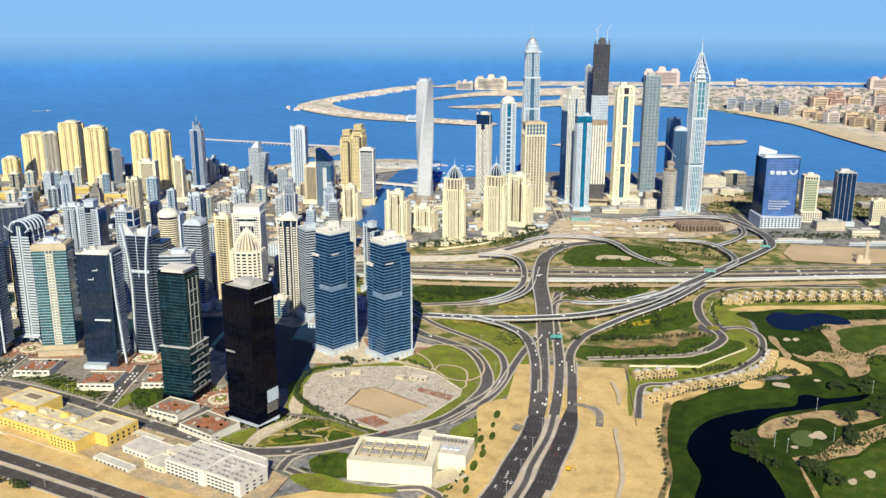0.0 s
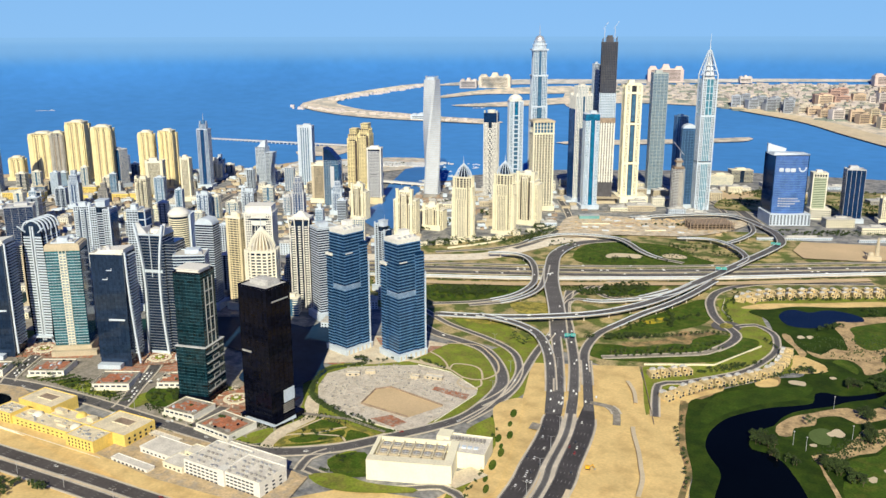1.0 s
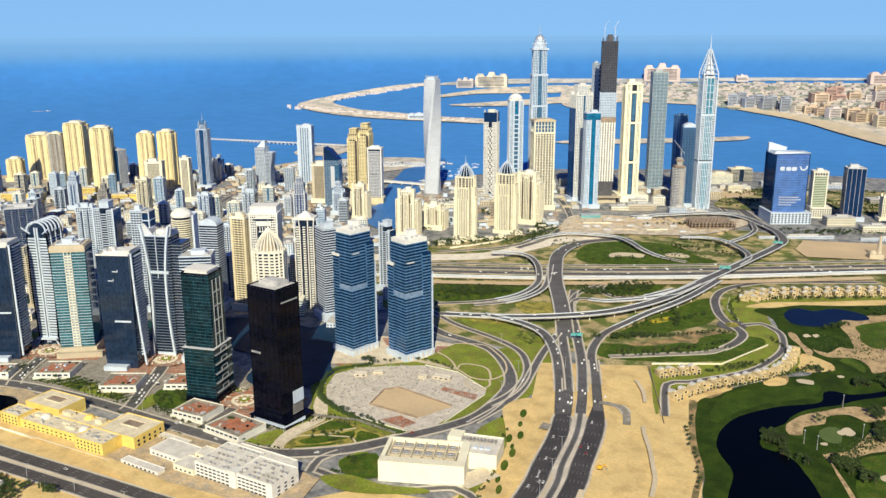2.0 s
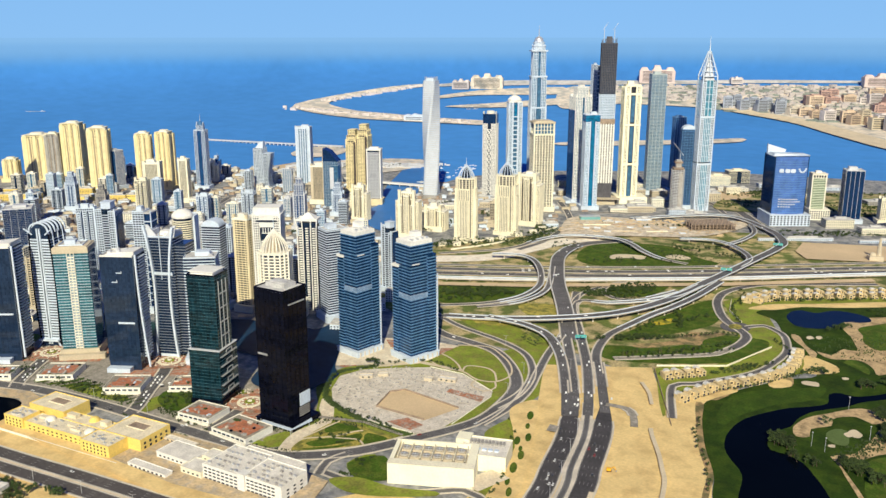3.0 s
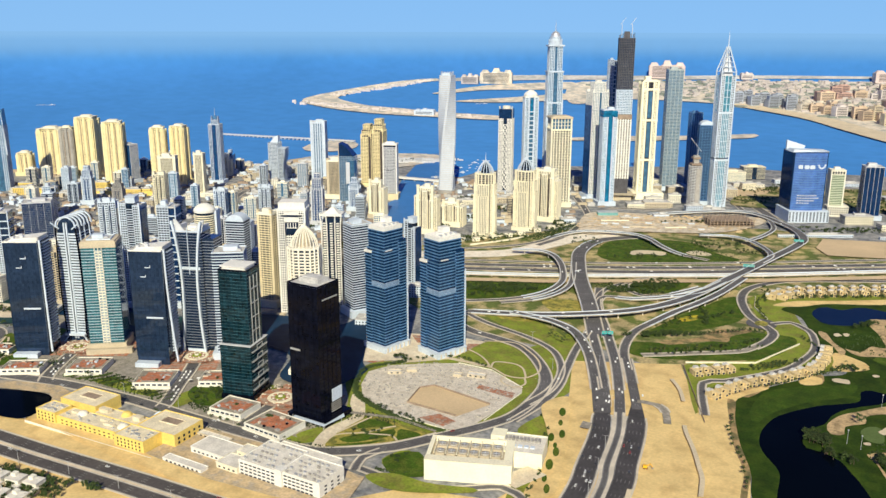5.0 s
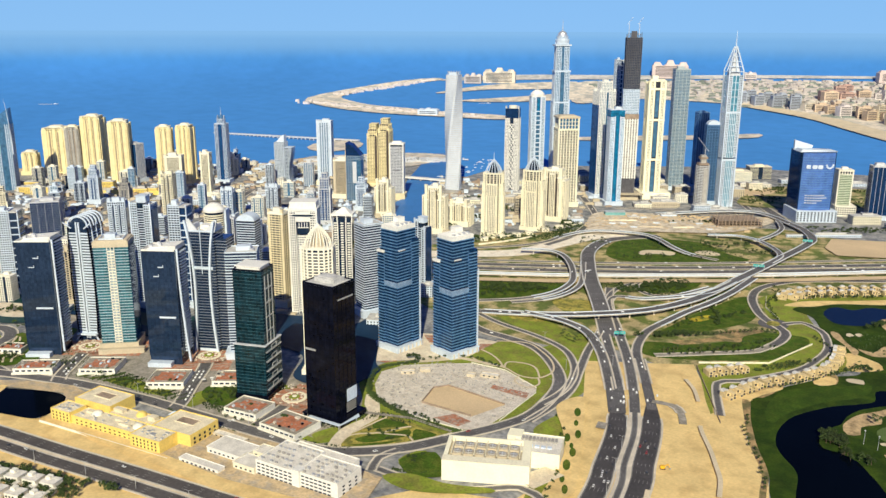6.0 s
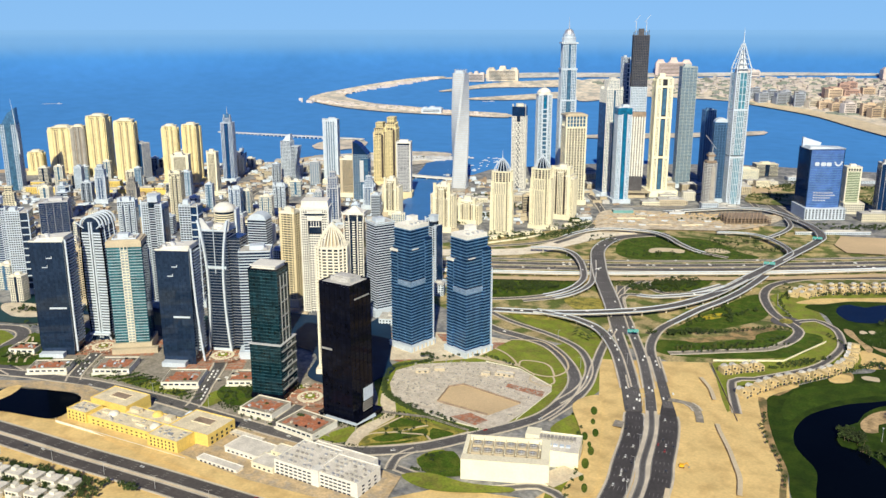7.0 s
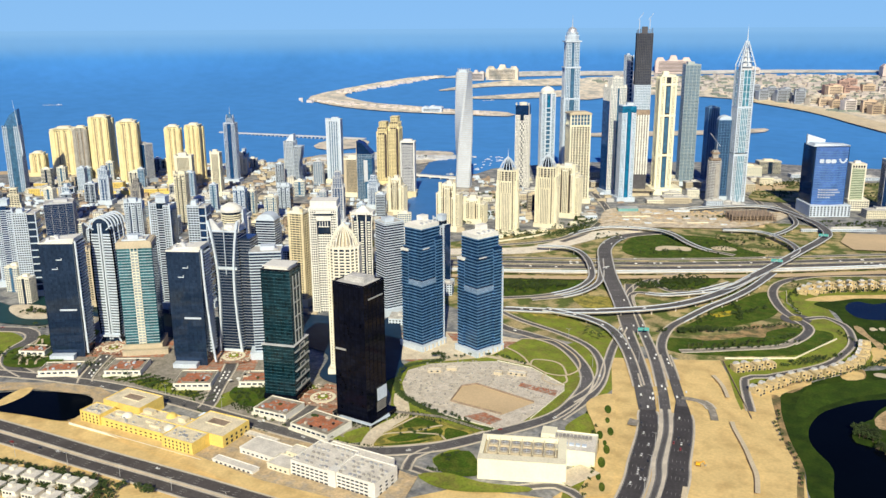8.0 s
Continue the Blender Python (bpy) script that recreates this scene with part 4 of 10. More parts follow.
road([(-691, 1416, .5), (-675, 1504, .5), (-682, 1615, .5), (-692, 1692, .5), (-735, 1785, .5), (-802, 1903, .5)], 12, "city street among the towers", 3, cars=0.3)
road([(-439, 1635, 6), (-388, 1650, 7), (-345, 1626, 9.3), (-305, 1574, 9.3), (-286, 1523, 9.6), (-294, 1467, 9.6)], 8, "elevated ramp joining the flyover", 2, cars=0.2)
road([(-344, 1617, 9.3), (-326, 1691, 7), (-320, 1767, 6), (-340, 1841, 6)], 7, "short elevated link between ramps", 2)
road([(-78, 1496, .5), (-215, 1421, .5), (-261, 1380, .5), (-287, 1329, .5), (-288, 1274, .5), (-272, 1218, .5), (-254, 1182, .5), (-228, 1150, .5), (-218, 1128, .5), (-221, 1094, .5), (-232, 1062, .5)], 11, "curving local road beside the villas", 2, cars=0.15)
road([(-228, 1076, .5), (-240, 1046, .5), (-262, 1027, .5), (-292, 1006, .5), (-322, 984, .5), (-350, 965, .5)], 8, "sandy paved drive between rows of trees", 1, material="forecourt")
road([(-226, 1172, .5), (-206, 1190, .5), (-187, 1177, .5), (-173, 1156, .5), (-163, 1106, .5), (-168, 1060, .5), (-187, 1003, .5), (-240, 935, .5), (-262, 915, .5), (-240, 830, .5)], 7, "narrow street behind the villas", 1)
road([(-673, 990, .5), (-587, 939, .5), (-537, 927, .5), (-493, 914, .5), (-452, 875, .5), (-423, 828, .5), (-414, 776, .5), (-417, 725, .5), (-434, 687, .5), (-452, 659, .5), (-466, 636, .5)], 13, "curving road round the park", 3, cars=0.4)
road([(-649, 1016, .5), (-581, 977, .5), (-508, 953, .5), (-460, 928, .5), (-432, 893, .5), (-415, 852, .5), (-409, 804, .5), (-417, 760, .5)], 7, "slip road round the park", 1, cars=0.1)
road([(-442, 1030, .5), (-429, 939, .5), (-415, 872, .5), (-404, 820, .5), (-403, 772, .5), (-412, 715, .5)], 8, "slip road from the main road", 2, cars=0.2)
road([(-314, 828, .5), (-291, 829, .5), (-278, 815, .5), (-269, 789, .5)], 8, "dusty track across the sand lot", 1, material="forecourt", cut=(2, 2))
road([(-1300, 420, .5), (-1015, 512, .5), (-953, 529, .5), (-890, 542, .5), (-802, 549, .5), (-715, 550, .5), (-621, 552, .5), (-564, 554, .5), (-533, 567, .5), (-498, 594, .5), (-476, 621, .5), (-461, 646, .5)], 15, "asphalt avenue in front of the towers", 4, cars=0.35)
road([(-757, 552, .5), (-763, 566, .5), (-786, 603, .5), (-806, 639, .5), (-820, 660, .5)], 14, "forecourt street between podium buildings", 2, cars=0.12)
road([(-652, 558, .5), (-654, 583, .5), (-656, 600, .5), (-658, 616, .5)], 11, "forecourt street between podium buildings", 2, cars=0.12)
road([(-520, 2270, .5), (-465, 2137, .5), (-372, 1956, .5), (-318, 1845, .5)], 20, "wide street running down to the coast", 4, cars=0.3)
road([(-930, 534, .5), (-940, 544, .5), (-956, 568, .5), (-973, 596, .5), (-981, 610, .5)], 14, "forecourt street between podium buildings", 2, cars=0.12)
road([(-1320, 550, .5), (-1250, 570, .5), (-1184, 598, .5), (-1153, 611, .5), (-1129, 607, .5), (-1111, 592, .5), (-1103, 570, .5), (-1090, 548, .5), (-1070, 532, .5), (-1045, 522, .5), (-1010, 516, .5)], 16, "winding street beside the towers", 3, cars=0.7)
road([(-497, 547, .5), (-504, 570, .5), (-496, 592, .5)], 7, "short curving access road", 1)
road([(-494, 552, .5), (-442, 550, .5), (-402, 562, .5), (-364, 588, .5), (-337, 579, .5)], 7, "access road in front of the plant", 1, cars=0.1)
HWY = [(-1300, 385), (-1000, 411), (-869, 421), (-780, 426), (-700, 432), (-625, 437), (-450, 447), (-300, 455)]
for dy, wd in ((1, 15), (-18.5, 14)):
    road([(x, y + dy, .5) for x, y in HWY], wd, "motorway carriageway on bare sand", 4, material="old_asphalt", cars=0.3)

ring_road = [np.array((-240 + 15 * math.cos(a), 1166 + 17 * math.sin(a), 0.95)) for a in np.linspace(0, 2 * math.pi, 33)]
island = tagged(new("roundabout", slab(ring_road, 5.5, -0.35, 0.0).mesh("roundabout", M["asphalt"])), "small roundabout with a planted centre beside the villas", kind="structure")
part("planted_centre", Geo().prism([(-240 + 9 * math.cos(a), 1166 + 11 * math.sin(a)) for a in np.linspace(0, 2 * math.pi, 25)[:-1]], 0.3, 1.3), M["dry_grass"], island, "yellow-green planted centre")
for marks in ([(-252, 792), (-247, 778), (-230, 742), (-218, 712), (-210, 691), (-204, 660)], [(-296, 905), (-280, 880), (-268, 850)], [(-262, 640), (-256, 600), (-255, 570)]):
    track = [np.array((p[0], p[1], layer())) for p in spline(marks, 5)]
    tagged(new("sand_track", slab(track, 2.2, -0.05, 0.1).mesh("sand_track", M["pale_sand"])), "pale trench line of turned sand", kind="structure")
patch("soil_patch", [(-347, 748), (-337, 748), (-335, 734), (-345, 733)], M["forecourt"], "grey hardstanding square on the sand", smooth=False)

# metro viaduct along the motorway
metro = [np.array(p, float) for p in spline([(-987, 1031, 5.5), (-800, 1127, 5.5), (-585, 1227, 5.5), (-422, 1320, 5.5), (-300, 1394, 5.5), (-178, 1480, 5.5), (-81, 1548, 5.5), (200, 1734, 5.5)], 12)]
viaduct = tagged(new("viaduct", slab(metro, 5, -2.2, 0).mesh("viaduct", M["kerb"])), "pale concrete metro viaduct on pillars", "viaduct", kind="structure")
for side in (-1, 1):
    part("parapet", slab(metro, 0.3, 0, 1.3, side * 4.7), M["white"], viaduct)
for p in metro[1::3]:
    part("pillar", Geo().drum(p[0], p[1], [(0, 1.2), (2.2, 1.2), (3.3, 3.2)], 8), M["kerb"], viaduct)
patch("ground_strip", [(-793, 1090), (-581, 1190), (-298, 1356), (-81, 1508), (-89, 1524), (-306, 1372), (-589, 1206), (-801, 1106)], M["beach"], "bare strip under the viaduct", smooth=False)


# ---- towers ----
def spans(gaps):
    out, u = [], 0.0
    for a, b in gaps:
        if a > u:
            out.append((u, a))
        u = b
    if u < 1:
        out.append((u, 1.0))
    return out


def facade(ob, w, d, z0, z1, wall, glass, fh=3.6, band=1.3, bay=4.5, pier=0.9, proud=0.45, gaps=(), near=False, cx=0.0, cy=0.0, bandmat=None):
    """A glazed body with a slab edge at every floor and piers between the windows; bare glass where the gaps are."""
    part("glazed_body", Geo().box(cx, cy, z0, z1, w - 2 * proud, d - 2 * proud), M[glass], ob, "glass curtain wall")
    wallm, bandm = M[wall], M[bandmat or wall]
    solid = spans(gaps)
    floor = Geo()
    if gaps:
        for a, b in solid:
            for s in (-1, 1):
                floor.box(cx + (a + b - 1) * w / 2, cy + s * (d / 2 - proud), 0, band, (b - a) * w, 2 * proud)
        for s in (-1, 1):
            floor.box(cx + s * (w / 2 - proud), cy, 0, band, 2 * proud - 0.02, d - 4 * proud)
    else:
        floor.box(cx, cy, 0, band, w, d)
    levels = int((z1 - z0) / fh + 1e-6)
    if near:
        me = floor.mesh("floor_band", bandm)
        for k in range(levels):
            part("floor_band", me, bandm, ob, at=(0, 0, z0 + k * fh + fh - band))
    else:
        g, n = Geo(), len(floor.v)
        for k in range(levels):
            z = z0 + k * fh + fh - band
            g.v += [(p[0], p[1], p[2] + z) for p in floor.v]
            g.f += [tuple(k * n + i for i in f) for f in floor.f]
        part("floor_banding", g, bandm, ob, stuff=True)
    if pier:
        g = Geo()
        nx, ny = max(1, round(w / bay)), max(1, round(d / bay))
        posts = []
        for i in range(nx + 1):
            u = i / nx
            if any(a <= u <= b for a, b in solid):
                posts += [(cx + (u - 0.5) * (w - pier), cy + s * (d / 2 - proud + 0.12), pier, 2 * proud) for s in (-1, 1)]
        for i in range(1, ny):
            posts += [(cx + s * (w / 2 - proud + 0.12), cy + (i / ny - 0.5) * d, 2 * proud, pier) for s in (-1, 1)]
        if near:
            for x, y, a, b in posts:
                part("pier", Geo().box(x, y, z0, z1 + 0.4, a, b), wallm, ob)
        else:
            for x, y, a, b in posts:
                g.box(x, y, z0, z1 + 0.4, a, b)
            part("pier_grid", g, wallm, ob, stuff=True)


def roof(ob, w, d, z, wall, cx=0.0, cy=0.0, seed=0, plant=True):
    """A flat roof with a parapet and plant rooms."""
    part("roof_slab", Geo().box(cx, cy, z - 0.1, z + 0.5, w - 0.3, d - 0.3), M["roof"], ob)
    g = Geo()
    for s in (-1, 1):
        g.box(cx + s * (w / 2 - 0.3), cy, z, z + 1.8, 0.6, d + 0.1).box(cx, cy + s * (d / 2 - 0.3), z, z + 1.78, w - 1.2, 0.6)
    part("parapet", g, M[wall], ob)
    if plant:
        r = random.Random(seed + int(w * 10))
        part("lift_room", Geo().box(cx + w * r.uniform(-.12, .12), cy + d * r.uniform(-.1, .1), z + 0.4, z + 5 + 3 * r.random(), w * 0.45, d * 0.42), M[wall], ob)
        for _ in range(3):
            part("plant_box", Geo().box(cx + w * r.uniform(-.36, .36), cy + d * r.uniform(-.36, .36), z + 0.45, z + 2 + 1.5 * r.random(), w * 0.13, d * 0.14), M["steel"], ob)


def spire(ob, x, y, z0, z1, r, mat="steel"):
    part("spire", Geo().drum(x, y, [(z0, r), ((z0 + z1) / 2, r * 0.55), (z1, 0.12)], 8), M[mat], ob)


def start(x, y, rot, label, group="city towers"):
    return thing("tower", x, y, rot, label, "skyscraper", group)


def plain(x, y, rot, w, d, h, label, wall, glass, podium=True, crown="flat", **kw):
    ob = start(x, y, rot, label)
    near = kw.get("near", False)
    facade(ob, w, d, 0, h, wall, glass, **kw)
    if podium:
        pm = wall if wall in ("white", "cream", "tan", "grey", "sandstone") else "white"
        part("podium", Geo().box(0, 0, 0, 9, w + 10, d + 10).box(0, 0, 9, 10, w + 10.6, d + 10.6), M[pm], ob)
    if crown == "flat":
        roof(ob, w, d, h, wall, seed=int(abs(x)))
    elif crown == "step":
        roof(ob, w, d, h, wall, plant=False)
        facade(ob, w * 0.66, d * 0.66, h + 0.5, h + h * 0.09, wall, glass, **{**kw, "near": False, "gaps": ()})
        roof(ob, w * 0.66, d * 0.66, h + h * 0.09, wall, seed=int(abs(y)))
        for sx in (-1, 1):
            for sy in (-1, 1):
                part("corner_turret", Geo().box(sx * w * 0.42, sy * d * 0.42, h, h + 7, w * 0.14, d * 0.14), M[wall], ob)
    elif crown == "vault":
        roof(ob, w, d, h, wall, plant=False)
        n = 10
        g = Geo().loft([[(math.cos(math.pi * i / n) * w * 0.46, s * d * 0.44, h + 0.5 + math.sin(math.pi * i / n) * w * 0.32) for i in range(n + 1)] for s in (-1, 1)])
        part("vaulted_roof", g, M["white"], ob)
    elif crown == "spire":
        roof(ob, w, d, h, wall, plant=False)
        facade(ob, w * 0.6, d * 0.6, h + 0.5, h + 14, wall, glass, **{**kw, "near": False, "gaps": ()})
        part("cap", Geo().prism([(-w * .2, -d * .2), (w * .2, -d * .2), (w * .2, d * .2), (-w * .2, d * .2)], h + 14, h + 24, 0.4), M["glass_sky"], ob)
        for sx in (-1, 1):
            part("cap_fin", Geo().box(sx * w * .28, 0, h + 6, h + 22, 1.4, d * .3), M[wall], ob)
        spire(ob, 0, 0, h + 20, h + 44, 1.2)
    elif crown == "horns":
        roof(ob, w, d, h, wall)
        for s in (-1, 1):
            part("roof_fin", Geo().loft([[(s * w * 0.5, -d * .45, h), (s * w * 0.42, -d * .45, h), (s * w * 0.42, d * .45, h), (s * w * 0.5, d * .45, h)], [(s * w * 0.62, -d * .45, h + 9), (s * w * 0.58, -d * .45, h + 9), (s * w * 0.58, d * .45, h + 9), (s * w * 0.62, d * .45, h + 9)]]), M[wall], ob)
        part("roof_slab", Geo().box(0, 0, h + 6, h + 7.2, w * 0.9, d * 0.9), M[wall], ob)
    return ob


def residence(x, y, rot, w, d, h, label, wall, glass, style, side="glass_navy"):
    """Apartment tower: two solid wings, a recessed glazed centre with balconies, and a broken roofline."""
    ob = start(x, y, rot, label)
    r = random.Random(int(abs(x) * 3 + abs(y)))
    kw = {"fh": 3.6, "band": r.uniform(0.9, 1.5), "bay": r.choice([3.4, 4.2, 5.6]), "pier": r.uniform(.5, 1.2), "proud": 0.6}
    fh = 3.6
    if style == "wings":
        cw = w * r.uniform(.22, .34)
        ww = (w - cw) / 2
        for s in (-1, 1):
            hh = h - (r.choice([0, 0, 7, 11]) if s > 0 else r.choice([0, 4]))
            facade(ob, ww, d, 0, hh, wall, glass, cx=s * (cw + ww) / 2, **kw)
            roof(ob, ww, d, hh, wall, cx=s * (cw + ww) / 2, plant=False)
            part("wing_pier", Geo().box(s * (w / 2 - .8), -d / 2 - .3, 0, hh + 5, 2.0, 1.6), M[wall], ob)
        part("glazed_centre", Geo().box(0, 0, 0, h - 3, cw + .4, d * .86), M[glass], ob)
        g = Geo()
        for k in range(int((h - 10) / fh)):
            for s in (-1, 1):
                g.box(0, s * d * .42, 4 + k * fh, 5.0 + k * fh, cw, d * .1)
        part("balcony_cladding", g, M[wall], ob, stuff=True)
        part("penthouse", Geo().box(0, 0, h - 3, h + 6, cw * 1.5, d * .6).box(0, 0, h + 6, h + 7, cw * 1.7, d * .7), M[wall], ob)
        spire(ob, cw * .4, 0, h + 7, h + 15, .35)
    elif style == "boxes":
        facade(ob, w * .62, d, 0, h, wall, glass, cx=-w * .19, **kw)
        part("glazed_flank", Geo().box(w * .31, 0, 0, h - 2, w * .36, d * .92), M[side], ob, "dark blue flank")
        for k in range(int((h - 10) / 10.8)):
            part("box_frame", Geo().box(w * .31, -d * .46, 8 + k * 10.8, 9.6 + k * 10.8, w * .38, 2.2).box(w * .49, 0, 8 + k * 10.8, 9.4 + k * 10.8, 1.6, d * .9), M[wall], ob)
        part("edge_frame", Geo().box(w * .5 - .6, -d * .46, 0, h + 2, 1.4, 1.8), M[wall], ob)
        roof(ob, w * .62, d, h, wall, cx=-w * .19, seed=int(abs(x)))
        part("roof_deck", Geo().box(w * .31, 0, h - 2, h - .4, w * .38, d), M["roof"], ob)
    elif style == "bays":
        facade(ob, w, d * .9, 0, h, wall, glass, **kw)
        n = 3
        for i in range(n):
            u = (i - (n - 1) / 2) / n
            facade(ob, w * .17, 3.2, 0, h - 8 + 4 * (i == 1), wall, glass, fh=fh, band=1.9, bay=6, pier=.5, proud=.4, cx=u * w, cy=-d * .47)
            part("bay_cap", Geo().box(u * w, -d * .47, h - 8 + 4 * (i == 1), h - 6.6 + 4 * (i == 1), w * .19, 4), M[wall], ob)
        for s in (-1, 1):
            part("dark_slot", Geo().box(s * w * .17, -d * .45 - .3, 0, h - 4, w * .06, 1.2), M[side], ob)
            part("corner_turret", Geo().box(s * w * .4, -d * .3, h, h + 6, w * .18, d * .26).box(s * w * .4, -d * .3, h + 6, h + 7, w * .2, d * .3), M[wall], ob)
        roof(ob, w, d * .9, h, wall, seed=int(abs(y)))
    else:
        k1 = h * .72
        facade(ob, w, d, 0, k1, wall, glass, **kw)
        facade(ob, w * .8, d * .8, k1, h - 6, wall, glass, **kw)
        facade(ob, w * .5, d * .5, h - 6, h + 5, wall, glass, **kw)
        for z, s in ((k1, 1.0), (h - 6, .8), (h + 5, .5)):
            part("roof_slab", Geo().box(0, 0, z, z + 1.0, w * s + .8, d * s + .8), M[wall], ob)
        for sx in (-1, 1):
            for sy in (-1, 1):
                part("corner_pier", Geo().box(sx * w * .46, sy * d * .46, 0, k1 + 7, 2.6, 2.6), M[wall], ob)
            part("dark_slot", Geo().box(sx * w * .14, -d / 2 - .2, 0, k1 - 3, w * .07, 1.2), M[side], ob)
        spire(ob, 0, 0, h + 5, h + 15, .4)
    # white towers: shade of the right side painted as a dark strip
    if style != "boxes" and wall == "white":
        part("glazed_flank", Geo().box(w / 2 - .1, d * .04, 4, h * (.7 if style == "tiers" else .92), 1.5, d * .78), M[side], ob, "dark blue strip painted as shade up the side")
    part("podium", Geo().box(0, 0, 0, 9, w + 9, d + 9).box(0, 0, 9, 10, w + 9.6, d + 9.6), M[wall], ob)
    return ob


def ribbed_dome(ob, r, z, height, wall, n=14):
    """A pointed cage of curved ribs with rings."""
    for i in range(n):
        a = 2 * math.pi * i / n
        g = Geo()
        prev = None
        for k in range(7):
            u = k / 6
            q = (r * (1 - u ** 1.7) * math.cos(a), r * (1 - u ** 1.7) * math.sin(a), z + height * u)
            if prev:
                g.bar(prev, q, 1.0)
            prev = q
        part("dome_rib", g, M[wall], ob)
    part("dome_core", Geo().drum(0, 0, [(z, r * 0.6), (z + height * 0.4, r * 0.46), (z + height * 0.75, r * 0.2)], 14), M["window" if n < 20 else "tan"], ob)
    spire(ob, 0, 0, z + height * 0.9, z + height * 1.55, 0.8, "white")


def twin_tower(x, y, rot, w, d, h, label):
    ob = start(x, y, rot, label, "twin blue towers")
    hh = h - 10
    low = 8 + 3.9 * int((hh * 0.55 - 8) / 3.9)
    mid = low + 6 + 3.9 * int((hh - 24 - low - 6) / 3.9)
    top = mid + 3.9 * int((hh - mid) / 3.9)
    hh = top
    for a, b in ((8, low), (low + 6, mid), (mid, top)):
        k = 0.93 if a == mid else 1.0
        facade(ob, w * k, d * k, a, b, "glass_blue", "glass_twin", fh=3.9, band=1.1, pier=0, proud=0.7, near=True, bandmat="twin_band")
    part("belt", Geo().box(0, 0, low, low + 6, w - 0.4, d - 0.4), M["belt_grey"], ob, "pale blue-grey louvred service floor")
    for k in range(4):
        part("louvre", Geo().box(0, 0, low + 0.6 + 1.4 * k, low + 1.2 + 1.4 * k, w + 0.1, d + 0.1), M["band_blue"], ob)
    part("podium", Geo().box(0, 0, 0, 7, w + 8, d + 8).box(0, 0, 7, 8.2, w + 9, d + 9), M["white"], ob)
    for i in range(6):
        part("entrance_column", Geo().box(-w / 2 + i * w / 5, -d / 2 - 4.8, 0, 7, 1.2, 1.2), M["kerb"], ob)
    part("crown", Geo().loft([[(s * w * .44, t * d * .44, hh) for s, t in ((-1, -1), (1, -1), (1, 1), (-1, 1))], [(s * w * .44, t * d * .44, hh + 5) for s, t in ((-1, -1), (1, -1), (1, 1), (-1, 1))]]), M["warm_white"], ob, "white roof parapet")
    part("roof_canopy", Geo().loft([[(s * w * .40, t * d * .40, hh + 5) for s, t in ((-1, -1), (1, -1), (1, 1), (-1, 1))], [(s * w * .25, t * d * .25, hh + 7) for s, t in ((-1, -1), (1, -1), (1, 1), (-1, 1))]]), M["warm_white"], ob)
    for i in range(4):
        part("plant_box", Geo().box(-w * .3 + i * w * .2, -d * .3, hh + 4.8, hh + 7.5, 3, 4), M["steel"], ob)
    facade(ob, w * .34, d * .36, 8, hh - 30, "glass_blue", "glass_twin", fh=3.9, band=1.1, pier=0, proud=0.7, cx=-w * .37, cy=d * .40, bandmat="twin_band")
    part("bay_roof", Geo().box(-w * .37, d * .40, hh - 30, hh - 27, w * .36, d * .38), M["warm_white"], ob, "white roof of the lower bay")
    for k in range(int((hh - 60) / 3.9)):
        part("edge_balcony", Geo().box(w * .57, -d * .42, 12 + 3.9 * k, 13.5 + 3.9 * k, 2.6, d * .22), M["white"], ob)
    part("edge_strip", Geo().box(w * .585, -d * .54, 8, hh - 40, 1.4, 1.2), M["white"], ob, "white upright edge strip")
    part("ledge", Geo().box(-.28 * w, -d / 2 - .5, hh * .84, hh * .84 + 1.4, w * .3, 1.2), M["pale_grey"], ob)
    part("roof_house", Geo().box(w * .12, d * .1, hh + 5, hh + 13, w * .3, d * .3).box(-w * .22, -d * .16, hh + 5, hh + 9, w * .2, d * .16), M["warm_white"], ob)
    # projecting bay at the corner
    facade(ob, w * 0.35, d * 0.35, 8, hh - 14, "glass_blue", "glass_twin", fh=3.9, band=1.1, pier=0, proud=0.7, near=False, cx=w * 0.38, cy=-d * 0.38, bandmat="twin_band")


